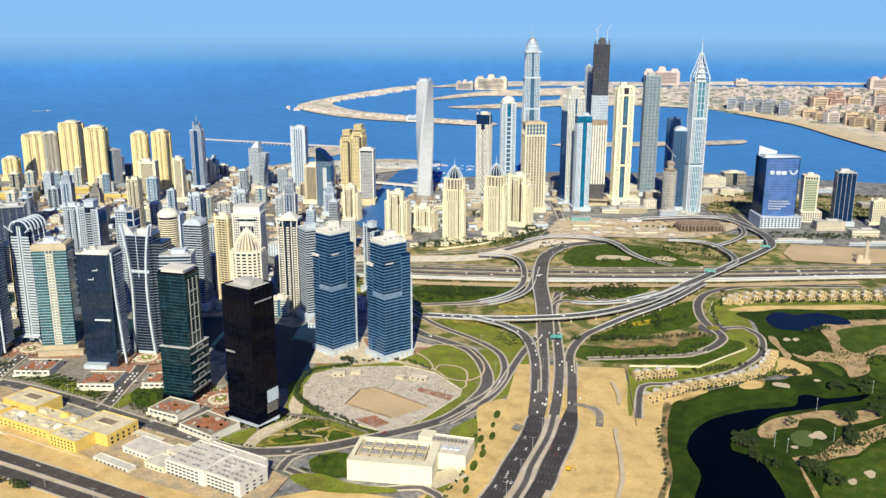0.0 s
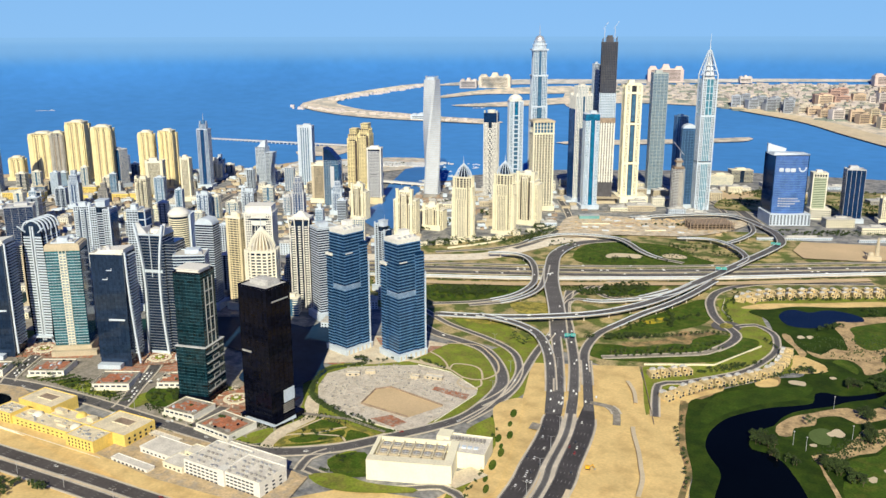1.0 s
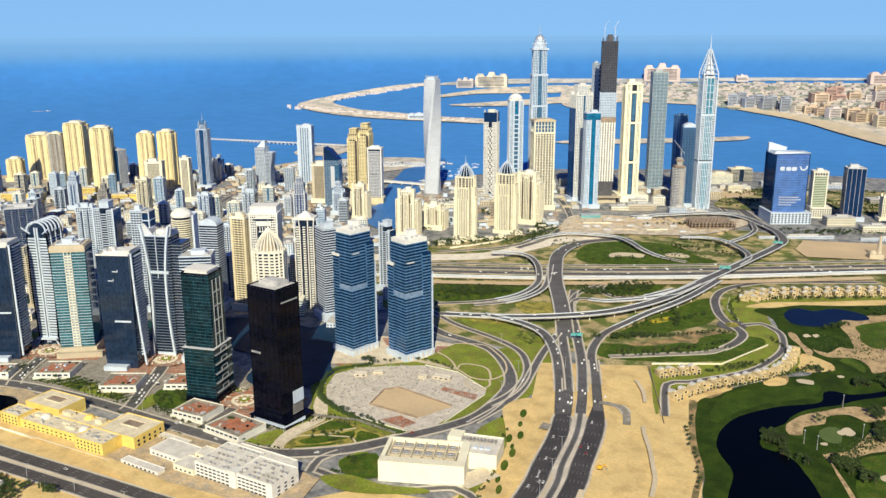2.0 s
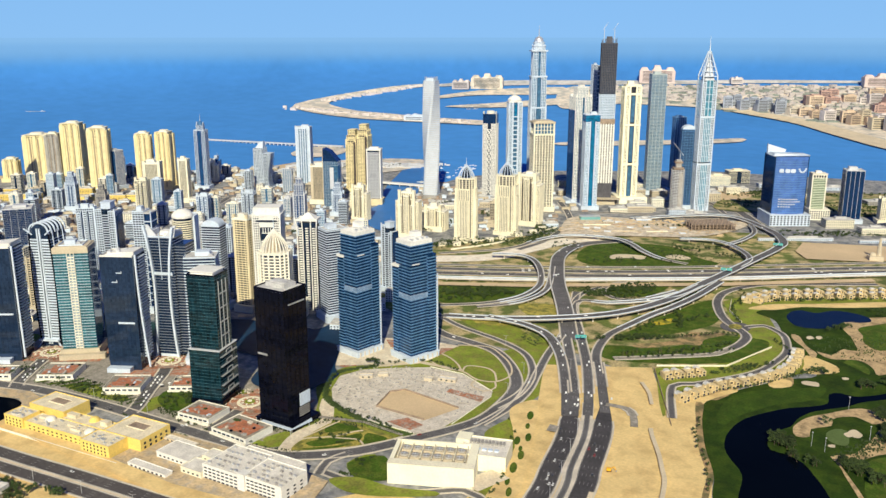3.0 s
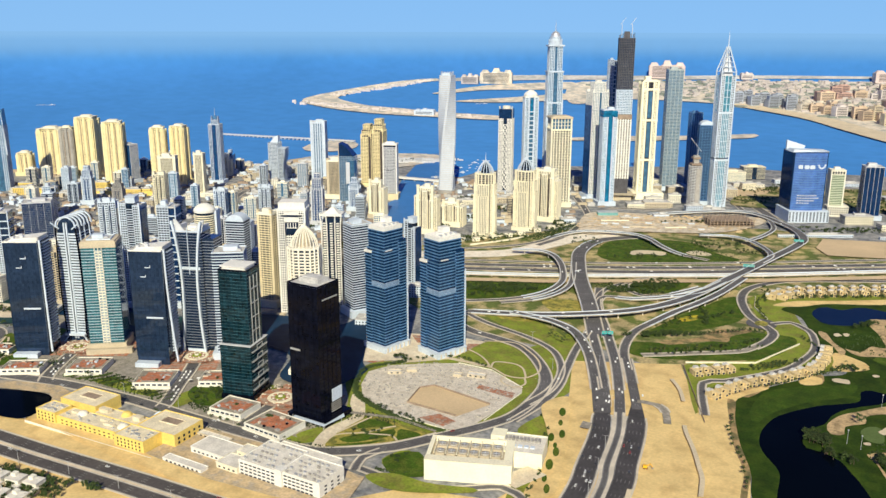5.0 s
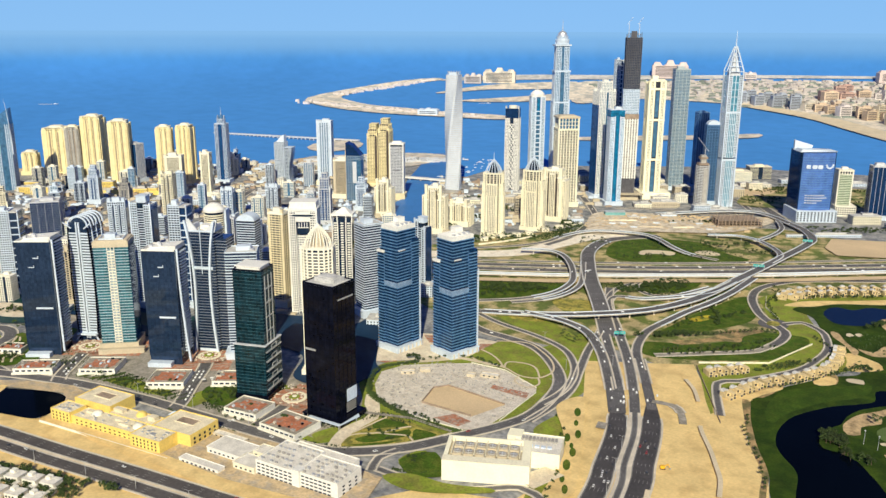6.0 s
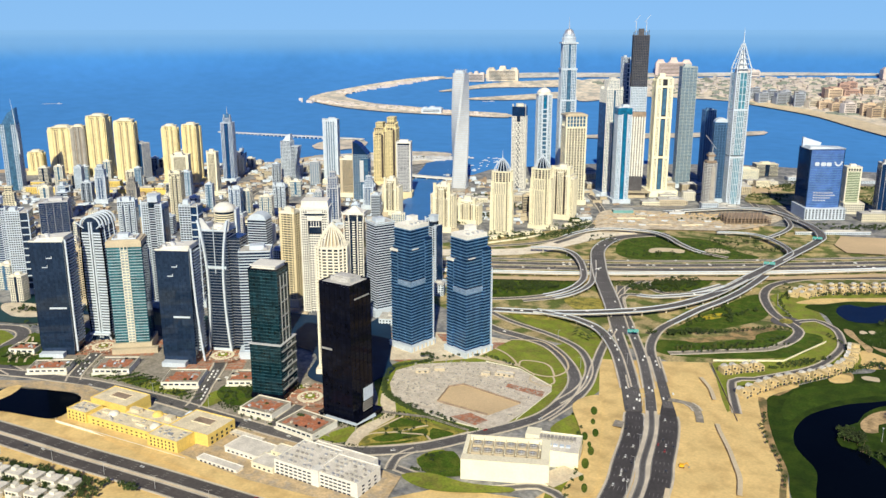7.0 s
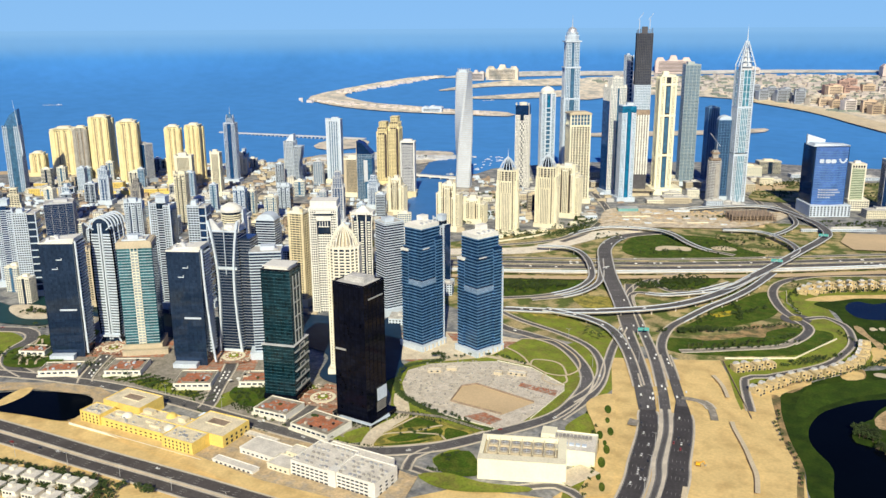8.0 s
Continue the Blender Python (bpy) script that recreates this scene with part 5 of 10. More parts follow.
def black_tower(x, y, rot, w, d, h, label):
    ob = start(x, y, rot, label)
    facade(ob, w, d, 6, h, "dark_clad", "dark_clad", fh=4.0, band=0.35, bay=6.5, pier=0.5, proud=0.25, near=True)
    part("podium", Geo().box(3, 0, 0, 6, w + 12, d + 9).box(3, 0, 6, 7, w + 12.6, d + 9.6), M["dark_clad"], ob)
    for i in range(9):
        part("podium_fin", Geo().box(-w / 2 - 2 + i * (w + 10) / 8, -d / 2 - 4.7, 0.3, 6, 0.8, 0.6), M["grey"], ob)
    for k in range(5):
        part("louvre", Geo().box(w / 2 + .4, d * .22, 8.5 + k * 2.2, 9.3 + k * 2.2, .6, d * .46), M["grey"], ob)
    part("sign_panel", Geo().box(w / 2 + 0.6, d * 0.25, 20, 34, 0.8, d * 0.46), M["white"], ob, "white banner panel on the black facade")
    part("slot", Geo().box(-w * 0.3, -d / 2 - 0.35, h * 0.52, h * 0.52 + 2, w * 0.34, 0.5), M["steel"], ob, "pale horizontal light slot")
    part("slot", Geo().box(w / 2 + 0.35, d * 0.05, h * 0.9, h * 0.9 + 1.4, 0.5, d * 0.7), M["steel"], ob, "pale horizontal light slot")
    part("podium_deck", Geo().prism([(-w * .3, -d / 2 - 9), (w / 2 + 10, -d / 2 - 9), (w / 2 + 14, d * .1), (w / 2 + 7, d * .3), (w / 2 + 7, -d / 2 - 4.6), (-w * .3, -d / 2 - 4.6)], 5.2, 6.0), M["white"], ob, "white angled entrance canopy")
    for px, py in ((-w * .28, -d / 2 - 8.4), (w * .1, -d / 2 - 8.4), (w / 2 + 9, -d / 2 - 8), (w / 2 + 12.5, 0)):
        part("canopy_post", Geo().box(px, py, 0, 5.2, .5, .5), M["steel"], ob)
    roof(ob, w, d, h, "dark_clad", plant=False)
    part("roof_crown", Geo().box(0, 2, h + 0.4, h + 5, w * 0.66, d * 0.5).box(0, 2, h + 5, h + 6, w * 0.5, d * 0.36), M["roof"], ob)


def green_tower(x, y, rot, w, d, h, label):
    ob = start(x, y, rot, label)
    facade(ob, w, d, 66, h, "glass_green", "glass_green", fh=3.8, band=0.45, bay=3.4, pier=0.25, proud=0.3, bandmat="green_band", near=True)
    facade(ob, w + 3, d + 10, 8, 62, "glass_green", "glass_green", fh=3.8, band=0.45, bay=3.4, pier=0.25, proud=0.3, bandmat="green_band", near=True, cy=2)
    part("belt", Geo().box(0, 2, 62, 65.5, w + 3.4, d + 10.4), M["glass_green"], ob)
    part("ledge", Geo().box(0, 2, 65.5, 66.2, w + 5, d + 12), M["pale_grey"], ob, "pale setback ledge")
    part("lobby", Geo().box(0, 2, 0, 8, w + 6, d + 12), M["dark_clad"], ob)
    for k in range(5):
        z = 14 + k * 11
        part("terrace_frame", Geo().box(w / 2 + 2.3, 2, z, z + 0.8, 2.2, d + 6).box(w / 2 + 2.8, -4, z, z + 6, 0.7, 0.7).box(w / 2 + 2.8, 8, z, z + 6, 0.7, 0.7).box(w / 2 + 2.8, 2, z + 5.3, z + 6, 0.7, 12.7), M["steel"], ob)
    for s in (-0.28, 0.0, 0.28):
        part("mullion_frame", Geo().box(w / 2 + 0.5, s * d, 66, h - 6, 0.8, 0.8), M["steel"], ob)
    for k in range(4):
        part("mullion_frame", Geo().box(w / 2 + 0.55, 0, 80 + 16 * k, 81 + 16 * k, 0.8, d * 0.62), M["steel"], ob)
    roof(ob, w, d, h, "dark_clad", plant=False)
    part("roof_canopy", Geo().box(0, 0, h + 0.4, h + 4, w * 0.8, d * 0.8).box(0, 0, h + 4, h + 5, w * 0.9, d * 0.9), M["warm_white"], ob, "white roof canopy")


def glass_slab(x, y, rot, w, d, h, label, bend=7.5):
    ob = start(x, y, rot, label)
    facade(ob, w, d, 12, h, "glass_dark", "glass_dark", fh=3.8, band=0.22, bay=5, pier=0.12, proud=0.2, near=False, bandmat="glass_dark")
    part("base_glass", Geo().box(0, 0, 0, 12, w - 1, d - 1), M["glass_dark"], ob)
    part("lobby", Geo().box(-w * 0.12, -d / 2 - 5, 0, 6, w * 0.72, 10), M["white"], ob, "low white lobby block")
    # white curved edge along the side
    g = Geo()
    prev = None
    for k in range(15):
        u = k / 14
        q = (w / 2 + 1.2 + bend * (1 - u) ** 2, -d * 0.35, 4 + u * (h - 2))
        if prev:
            g.bar(prev, q, 2.0, 2.2)
        prev = q
    part("edge_rib", g, M["white"], ob, "white curved edge rib")
    for k in range(int(h / 4)):
        part("balcony_edge", Geo().box(w / 2 + 0.9, d * 0.12, 14 + 3.8 * k, 15.3 + 3.8 * k, 3.2, d * 0.56), M["white"], ob) if k * 3.8 + 15 < h else None
    for u, v, ww in ((0.05, 0.86, 0.16), (-0.1, 0.78, 0.16)):
        part("light_slot", Geo().box(u * w, -d / 2 - 0.25, h * v, h * v + 1.0, ww * w, 0.4).box(u * w + ww * w / 2, -d / 2 - 0.25, h * v, h * v + 3.2, 0.6, 0.42), M["white"], ob)
    part("ledge", Geo().box(w * 0.16, -d / 2 - 0.5, h * 0.42, h * 0.42 + 2.0, w * 0.5, 1.0), M["white"], ob)
    roof(ob, w, d, h, "warm_white", plant=False)
    part("roof_crown", Geo().loft([[(-w * .4, -d * .35, h + .4), (w * .48, -d * .35, h + .4), (w * .48, d * .35, h + .4), (-w * .4, d * .35, h + .4)], [(-w * .3, -d * .3, h + 3), (w * .52, -d * .4, h + 6), (w * .52, d * .4, h + 6), (-w * .3, d * .3, h + 3)]]), M["warm_white"], ob, "white sloping roof crown")
    for k in range(4):
        part("plant_box", Geo().box(-w * .3 + k * w * .14, -d * .2 + (k % 2) * d * .3, h + 2.5, h + 5.2 + k % 3, 4, 3.4), M["pale_grey"], ob)


def arch_tower(x, y, rot, w, d, h, label):
    """A barrel-sided body of balcony floors under a leaning cage of arched ribs."""
    ob = start(x, y, rot, label)
    def half(z):
        return w * (0.36 + 0.16 * math.sin(math.pi * (0.12 + 0.72 * z / h)))
    n = 14
    rings = [[(s * half(10 + (h - 10) * k / n) * .97, t * d * .48, 10 + (h - 10) * k / n) for s, t in ((-1, -1), (1, -1), (1, 1), (-1, 1))] for k in range(n + 1)]
    part("glazed_body", Geo().loft(rings), M["glass_dark"], ob, "dark glass between the balconies")
    for k in range(int((h - 14) / 3.7)):
        z = 11 + 3.7 * k
        r = half(z)
        for s in (-1, 1):
            part("balcony", Geo().box(s * (r * .52 + .6), -d / 2 + .2, z, z + 1.9, r * .80, 1.8), M["white"], ob)
        part("floor_band", Geo().box(0, .6, z, z + 1.0, 2 * r + .3, d - 1.6), M["white"], ob)
    for s in (-1, 1):
        part("centre_pier", Geo().box(s * 1.7, -d / 2 - 0.7, 4, h + 6, 1.9, 1.6), M["white"], ob)
        g, prev = Geo(), None
        for k in range(n + 1):
            q = (s * (half(h * k / n) + .5), -d / 2 - .2, 2 + (h - 2) * k / n)
            if prev:
                g.bar(prev, q, 1.5)
            prev = q
        part("edge_rib", g, M["dark_clad"], ob, "dark curved edge")
        for t in (-.28, .02, .32):
            g, prev = Geo(), None
            for k in range(n + 1):
                q = (s * (half(h * k / n) + .7), t * d, 6 + (h - 4) * k / n)
                if prev:
                    g.bar(prev, q, 1.3)
                prev = q
            part("side_rib", g, M["white"], ob)
        part("splayed_leg", Geo().bar((s * w * 0.26, -d / 2, 13), (s * w * 0.56, -d / 2 - 4, 0), 1.6), M["white"], ob)
        part("crown_spur", Geo().bar((s * w * 0.30, -d / 2 - 1, h - 2), (s * w * 0.66, -d / 2 - 2, h + 6), 1.3), M["white"], ob)
    part("lobby", Geo().box(0, 0, 0, 10, w - 8, d), M["glass_dark"], ob)
    part("entrance_ring", Geo().box(0, -d / 2 - 3, 9, 11, w * .95, 6), M["white"], ob)
    top = half(h)
    part("crown_core", Geo().loft([[(top * .92 * math.cos(math.pi * i / 8), s * d * .46, h + w * .40 * math.sin(math.pi * i / 8)) for i in range(9)] for s in (-1, 1)]), M["glass_dark"], ob)
    for j in range(6):
        yy = -d / 2 + j * d / 5
        g, prev = Geo(), None
        for k in range(9):
            a = math.pi * k / 8
            q = (top * 1.06 * math.cos(a), yy, h - 1 + w * 0.50 * math.sin(a) ** 0.8)
            if prev:
                g.bar(prev, q, 1.7)
            prev = q
        part("crown_arch", g, M["white"], ob, "white arched roof rib")


def teal_tower(x, y, rot, w, d, h, label):
    ob = start(x, y, rot, label)
    facade(ob, w, d, 12, h - 10, "glass_teal", "glass_teal", fh=3.7, band=0.6, bay=3.6, pier=0.25, proud=0.35, near=True, bandmat="white")
    g = Geo()
    for k in range(int((h - 24) / 3.7)):
        g.box(0, -d / 2 - 0.4, 13 + 3.7 * k, 14.3 + 3.7 * k, w * 0.2, 1.6)
    part("balcony_cladding", g, M["cream_white"], ob, "cream balcony stack", stuff=True)
    for u in (-0.1, 0, 0.1):
        part("pier", Geo().box(u * w, -d / 2 - 0.5, 0, h - 10, 0.7, 1.4), M["cream_white"], ob)
    # navy panel paints the right side's shade onto the tower
    part("side_wall", Geo().box(w / 2 + 0.2, 0, 10, h - 12, 0.8, d * 0.92), M["glass_navy"], ob, "dark blue flank")
    part("crown", Geo().box(0, 0, h - 10, h - 3, w + 1, d + 1).box(0, 0, h - 3, h - 1.5, w - 2, d - 2), M["tan"], ob, "tan stone crown")
    roof(ob, w * 0.7, d * 0.7, h - 1.5, "white", seed=3)
    part("podium", Geo().box(0, 0, 0, 12, w + 6, d + 6).box(4, -d / 2 - 6, 0, 7, w + 14, 10), M["tan"], ob)


def curve_tower(x, y, rot, w, d, h, label):
    ob = start(x, y, rot, label)
    facade(ob, w, d, 6, h, "steel", "glass_dark", fh=3.7, band=0.3, pier=0, proud=0.4, near=True)
    facade(ob, w * 0.5, d * 0.9, 6, h - 8, "steel", "glass_dark", fh=3.7, band=0.45, pier=0, proud=0.4, cx=w * 0.68, cy=2)
    for s in (-1, 1):
        g, prev = Geo(), None
        for k in range(19):
            u = k / 18
            q = (s * (w * 0.30 + 9.0 * (2 * u - 1.0) ** 2 * (1.0 if u > 0.5 else 0.55)) - 1.5, -d / 2 - 1.0, 1 + u * (h + 13))
            if prev:
                g.bar(prev, q, 2.8, 2.6)
            prev = q
        part("curved_rib", g, M["white"], ob, "tall white curved facade rib")
    part("centre_mast", Geo().box(-1, -d / 2 - 0.8, h * 0.66, h + 6, 0.9, 0.9), M["white"], ob)
    part("sky_bridge", Geo().box(0, -d / 2 - 0.7, h * 0.70, h * 0.70 + 3.5, w * 0.8, 1.6), M["white"], ob)
    roof(ob, w, d, h, "white", plant=False)
    for sx in (-1, 1):
        part("roof_sail", Geo().loft([[(sx * w * .52, -d * .42, h), (sx * w * .14, -d * .42, h), (sx * w * .14, -d * .34, h), (sx * w * .52, -d * .34, h)], [(sx * w * .60, -d * .40, h + 15), (sx * w * .50, -d * .40, h + 15), (sx * w * .50, -d * .33, h + 15), (sx * w * .60, -d * .33, h + 15)]]), M["pale_grey"], ob, "pale grey triangular roof sail")
        part("roof_wall", Geo().box(sx * w * .44, d * .05, h, h + 7, w * .1, d * .7), M["pale_grey"], ob)
    part("lift_room", Geo().box(0, d * .1, h, h + 6, w * .34, d * .4).box(w * .1, -d * .2, h, h + 3, 5, 4), M["warm_white"], ob)
    part("lobby", Geo().box(0, 0, 0, 6, w * 0.7, d), M["white"], ob)


def gate_tower(x, y, rot, w, d, h, label):
    ob = start(x, y, rot, label)
    leg = w * 0.25
    for s in (-1, 1):
        facade(ob, leg, d, 0, h, "warm_white", "window", fh=3.6, band=1.5, bay=3.2, pier=1.0, proud=0.6, cx=s * (w - leg) / 2)
        part("outer_pier", Geo().box(s * (w / 2 - .6), -d / 2 - .3, 0, h, 2.2, 2.0), M["warm_white"], ob)
    facade(ob, w - 2 * leg + 1, d * 0.8, 0, h - 36, "warm_white", "glass_dark", fh=3.6, band=1.7, bay=3.4, pier=.9, proud=0.5, cy=1)
    part("portal_beam", Geo().box(0, 0, h - 16, h, w - 2 * leg + 2, d - 1), M["warm_white"], ob)
    part("portal_glass", Geo().box(0, -d * .2, h - 34, h - 16, w - 2 * leg - 3, d * .5), M["glass_dark"], ob, "dark portal window")
    for u in (-.14, -.05, .05, .14):
        part("portal_bar", Geo().box(u * w, -d * .46, h - 24, h - 17, 1.0, 1.0), M["warm_white"], ob)
    part("portal_rail", Geo().box(0, -d * .46, h - 25, h - 24, w * .4, 1.1), M["warm_white"], ob)
    part("cornice", Geo().box(0, 0, h, h + 3, w + 2, d + 2), M["warm_white"], ob)
    part("attic_slot", Geo().box(0, -d / 2 - .1, h - 8, h - 5.5, w * .7, 1.4), M["window"], ob)
    part("roof_house", Geo().box(0, 0, h + 3, h + 12, w * 0.95, d * 0.85), M["warm_white"], ob)


def flare_tower(x, y, rot, w, d, h, label):
    """Balcony stacks between slim fins that spread outwards under a pale pointed roof."""
    ob = start(x, y, rot, label)
    facade(ob, w * .8, d * .8, 0, h, "glass_dark", "glass_dark", fh=3.6, band=.4, pier=0, proud=.3)
    for u in (-.33, 0, .33):
        me = Geo().box(u * w, -d / 2 + 2, 0, 1.5, w * .13, 5).mesh("balcony", M["warm_white"])
        for k in range(int((h - 6) / 3.6)):
            part("balcony", me, M["warm_white"], ob, at=(0, 0, 2 + k * 3.6))
    for u in (-.47, -.2, .2, .47):
        rings = []
        for k in range(9):
            t = k / 8
            fx = u * w * (1 + 4.1 * max(0, t - .8) ** 2)
            fy = -d / 2 - .6 - 10 * max(0, t - .85) ** 1.2
            rings.append([(fx - .75, fy - .75, t * (h + 8)), (fx + .75, fy - .75, t * (h + 8)), (fx + .75, fy + .75, t * (h + 8)), (fx - .75, fy + .75, t * (h + 8))])
        g = Geo().loft(rings)
        part("fin", g, M["warm_white"], ob, "pale flaring fin")
    for s in (-1, 1):
        part("side_glazing", Geo().box(s * w * .42, 0, 0, h - 3, 1.4, d * .7), M["glass_dark"], ob)
    part("roof_plate", Geo().box(0, 0, h + 3, h + 6, w * 1.05, d), M["warm_white"], ob)
    part("roof_point", Geo().prism([(-w * .4, -d * .4), (w * .4, -d * .4), (w * .4, d * .4), (-w * .4, d * .4)], h + 6, h + 14, .15), M["warm_white"], ob)


def dome_tower(x, y, rot, w, d, h, label, wall="cream", height=26):
    """An eight-sided tower with rounded corners of balconies and a cage dome."""
    ob = start(x, y, rot, label)
    near = h > 140
    wall = "cream_white" if near else wall
    def ring(m):
        return [(m * i * w / 2, m * j * d / 2) for i, j in ((-.55, -1), (.55, -1), (1, -.55), (1, .55), (.55, 1), (-.55, 1), (-1, .55), (-1, -.55))]
    part("glazed_body", Geo().prism(ring(.95), 0, h), M["window" if near else "window_warm"], ob, "dark window bands")
    me = Geo().prism(ring(1.0 if near else .975), 0, 1.6 if near else .7).mesh("floor_band", M[wall])
    for k in range(int(h / 3.6)):
        part("floor_band", me, M[wall], ob, at=(0, 0, 2 + k * 3.6))
    for i, j in ((-.55, -1), (-.2, -1), (.2, -1), (.55, -1), (1, -.55), (1, 0), (1, .55), (.55, 1), (-.55, 1), (-1, .55), (-1, 0), (-1, -.55), (-.8, -.8), (.8, -.8)):
        part("pier", Geo().box(i * w / 2, j * d / 2, 0, h + 3, 1.8, 1.8), M[wall], ob)
    part("parapet_ring", Geo().prism(ring(1.03), h, h + 2.5), M[wall], ob)
    ribbed_dome(ob, w * 0.44, h + 2.5, height, "cream_white" if near else "white", 22 if near else 16)
    if not near:
        for k, (fw, fd, fh2) in enumerate(((1.22, .5, .66), (.5, 1.22, .66), (1.12, .62, .84), (.62, 1.12, .84))):
            facade(ob, w * fw, d * fd, 0, h * fh2, wall, "window_warm", fh=3.6, band=.45, bay=3.9, pier=1.9, proud=.9)
            part("roof_slab", Geo().box(0, 0, h * fh2, h * fh2 + 1.4, w * fw + .6, d * fd + .6), M[wall], ob)
    part("podium", Geo().box(0, 0, 0, 8, w + 6, d + 6), M[wall], ob)


def sail_tower(x, y, rot, w, d, h, label):
    ob = start(x, y, rot, label)
    facade(ob, w, d, 0, h, "white", "glass_sky", fh=3.7, band=1.0, bay=5, pier=0.8, proud=0.4, gaps=((0.3, 0.7),))
    part("raised_front", Geo().loft([[(-w * .4, -d * .4, h), (w * .5, -d * .4, h), (w * .5, d * .4, h), (-w * .4, d * .4, h)], [(0, -d * .3, h + 26), (w * .5, -d * .3, h + 40), (w * .5, d * .3, h + 40), (0, d * .3, h + 26)]]), M["glass_sky"], ob)
    rings = []
    for k in range(12):
        u = k / 11
        t2 = 1.3 * (1.1 - u)
        cx, z = w * (0.55 - 0.22 * u * u), h * 0.55 + u * (h * 0.45 + 62)
        rings.append([(cx + a * t2, -d * .42 + b * t2, z) for a, b in ((-1, -1), (1, -1), (1, 1), (-1, 1))])
    g = Geo().loft(rings)
    part("mast_fin", g, M["white"], ob, "white curved mast fin")


def wedge_tower(x, y, rot, w, d, h, label):
    ob = start(x, y, rot, label)
    facade(ob, w, d, 0, h - 16, "steel", "glass_sky", fh=3.7, band=0.6, bay=6, pier=0.3, proud=0.3)
    part("sloped_top", Geo().loft([[(-w / 2, -d / 2, h - 16), (w / 2, -d / 2, h - 16), (w / 2, d / 2, h - 16), (-w / 2, d / 2, h - 16)], [(-w / 2, -d / 2, h + 14), (-w * .1, -d / 2, h + 8), (-w * .1, d / 2, h + 8), (-w / 2, d / 2, h + 14)]]), M["glass_navy"], ob, "dark slanted glass top")
    part("lower_wing", Geo().box(w * .3, -d * .3, 0, h - 26, w * .5, d * .6), M["glass_sky"], ob)
    part("pale_panel", Geo().box(w * .12, -d * .61, h * .35, h - 30, w * .26, 1.0), M["pale_grey"], ob)
    part("side_wall", Geo().box(-w * .53, 0, 0, h + 10, 1.6, d * .9), M["tan"], ob, "tan stone side wall")


def twist_tower(x, y, rot, w, d, h, label):
    ob = start(x, y, rot, label)
    n, rings = 62, []
    skin = Geo()
    for k in range(n):
        z0, a = k * h / n, radians(90 * k / n)
        c, s = math.cos(a), math.sin(a)
        for q, (lo, hi, m) in enumerate(((0, 0.72, 0.97), (0.72, 1.0, 1.0))):
            ring = [(c * i * w * m / 2 - s * j * d * m / 2, s * i * w * m / 2 + c * j * d * m / 2) for i, j in ((-.8, -1), (.8, -1), (1, -.8), (1, .8), (.8, 1), (-.8, 1), (-1, .8), (-1, -.8))]
            part("glazed_floor" if q == 0 else "floor_band", Geo().loft([[(p[0], p[1], z0 + lo * h / n) for p in ring], [(p[0], p[1], z0 + hi * h / n) for p in ring]]), M["pale_grey"] if q == 0 else M["white"], ob)
    a = radians(90)
    for i in range(14):
        t = 2 * math.pi * i / 14
        part("crown_post", Geo().box(w * .42 * math.cos(t), d * .42 * math.sin(t), h, h + 9, 0.9, 0.9), M["steel"], ob)
    part("crown_core", Geo().box(0, 0, h, h + 6, w * .55, d * .55), M["white"], ob)
    part("podium", Geo().drum(0, 0, [(0, w * .85), (7, w * .85), (8, w * .8)], 20), M["grey"], ob)


def crowned_tower(x, y, rot, w, d, h, label):
    ob = start(x, y, rot, label)
    a = h * 0.62
    facade(ob, w, d, 0, a, "white", "glass_sky", fh=3.8, band=1.0, bay=4.2, pier=1.1, proud=0.5, gaps=((0.36, 0.64),))
    facade(ob, w * 0.92, d * 0.92, a, a + (h - a) * 0.55, "white", "glass_sky", fh=3.8, band=1.0, bay=4.2, pier=1.2, proud=0.5, gaps=((0.36, 0.64),))
    facade(ob, w * 0.80, d * 0.80, a + (h - a) * 0.55, h, "white", "glass_sky", fh=3.8, band=1.0, bay=4.2, pier=1.2, proud=0.5, gaps=((0.40, 0.60),))
    for z in (a, a + (h - a) * 0.55, h):
        part("cornice", Geo().box(0, 0, z - 2, z + 1.5, w * 1.0, d * 1.0), M["white"], ob)
    for s in (-1, 1):
        for t in (-1, 1):
            part("corner_pier", Geo().box(s * w * .46, t * d * .46, 0, a + 8, 3.0, 3.0), M["white"], ob)
    part("crown_drum", Geo().drum(0, 0, [(h, w * .40), (h + 10, w * .40), (h + 10.5, w * .43), (h + 12, w * .43), (h + 12.5, w * .34), (h + 19, w * .34), (h + 19.5, w * .37), (h + 21, w * .37)], 20), M["white"], ob)
    for k in range(4):
        part("crown_ring", Geo().drum(0, 0, [(h + 2 + 5 * k, w * (.45 - .03 * k)), (h + 3 + 5 * k, w * (.45 - .03 * k))], 20), M["white"], ob)
    part("crown_dome", Geo().drum(0, 0, [(h + 21, w * .30)] + [(h + 21 + 13 * math.sin(u), w * .30 * math.cos(u)) for u in (0.3, 0.6, 0.9, 1.2, 1.45)], 20), M["steel"], ob, "pale metal dome")
    for i in range(10):
        t = 2 * math.pi * i / 10
        part("crown_fin", Geo().box(w * .41 * math.cos(t), w * .41 * math.sin(t), h, h + 15, 1.0, 1.0, math.degrees(t)), M["white"], ob)
    spire(ob, 0, 0, h + 33, h + 62, 1.3)


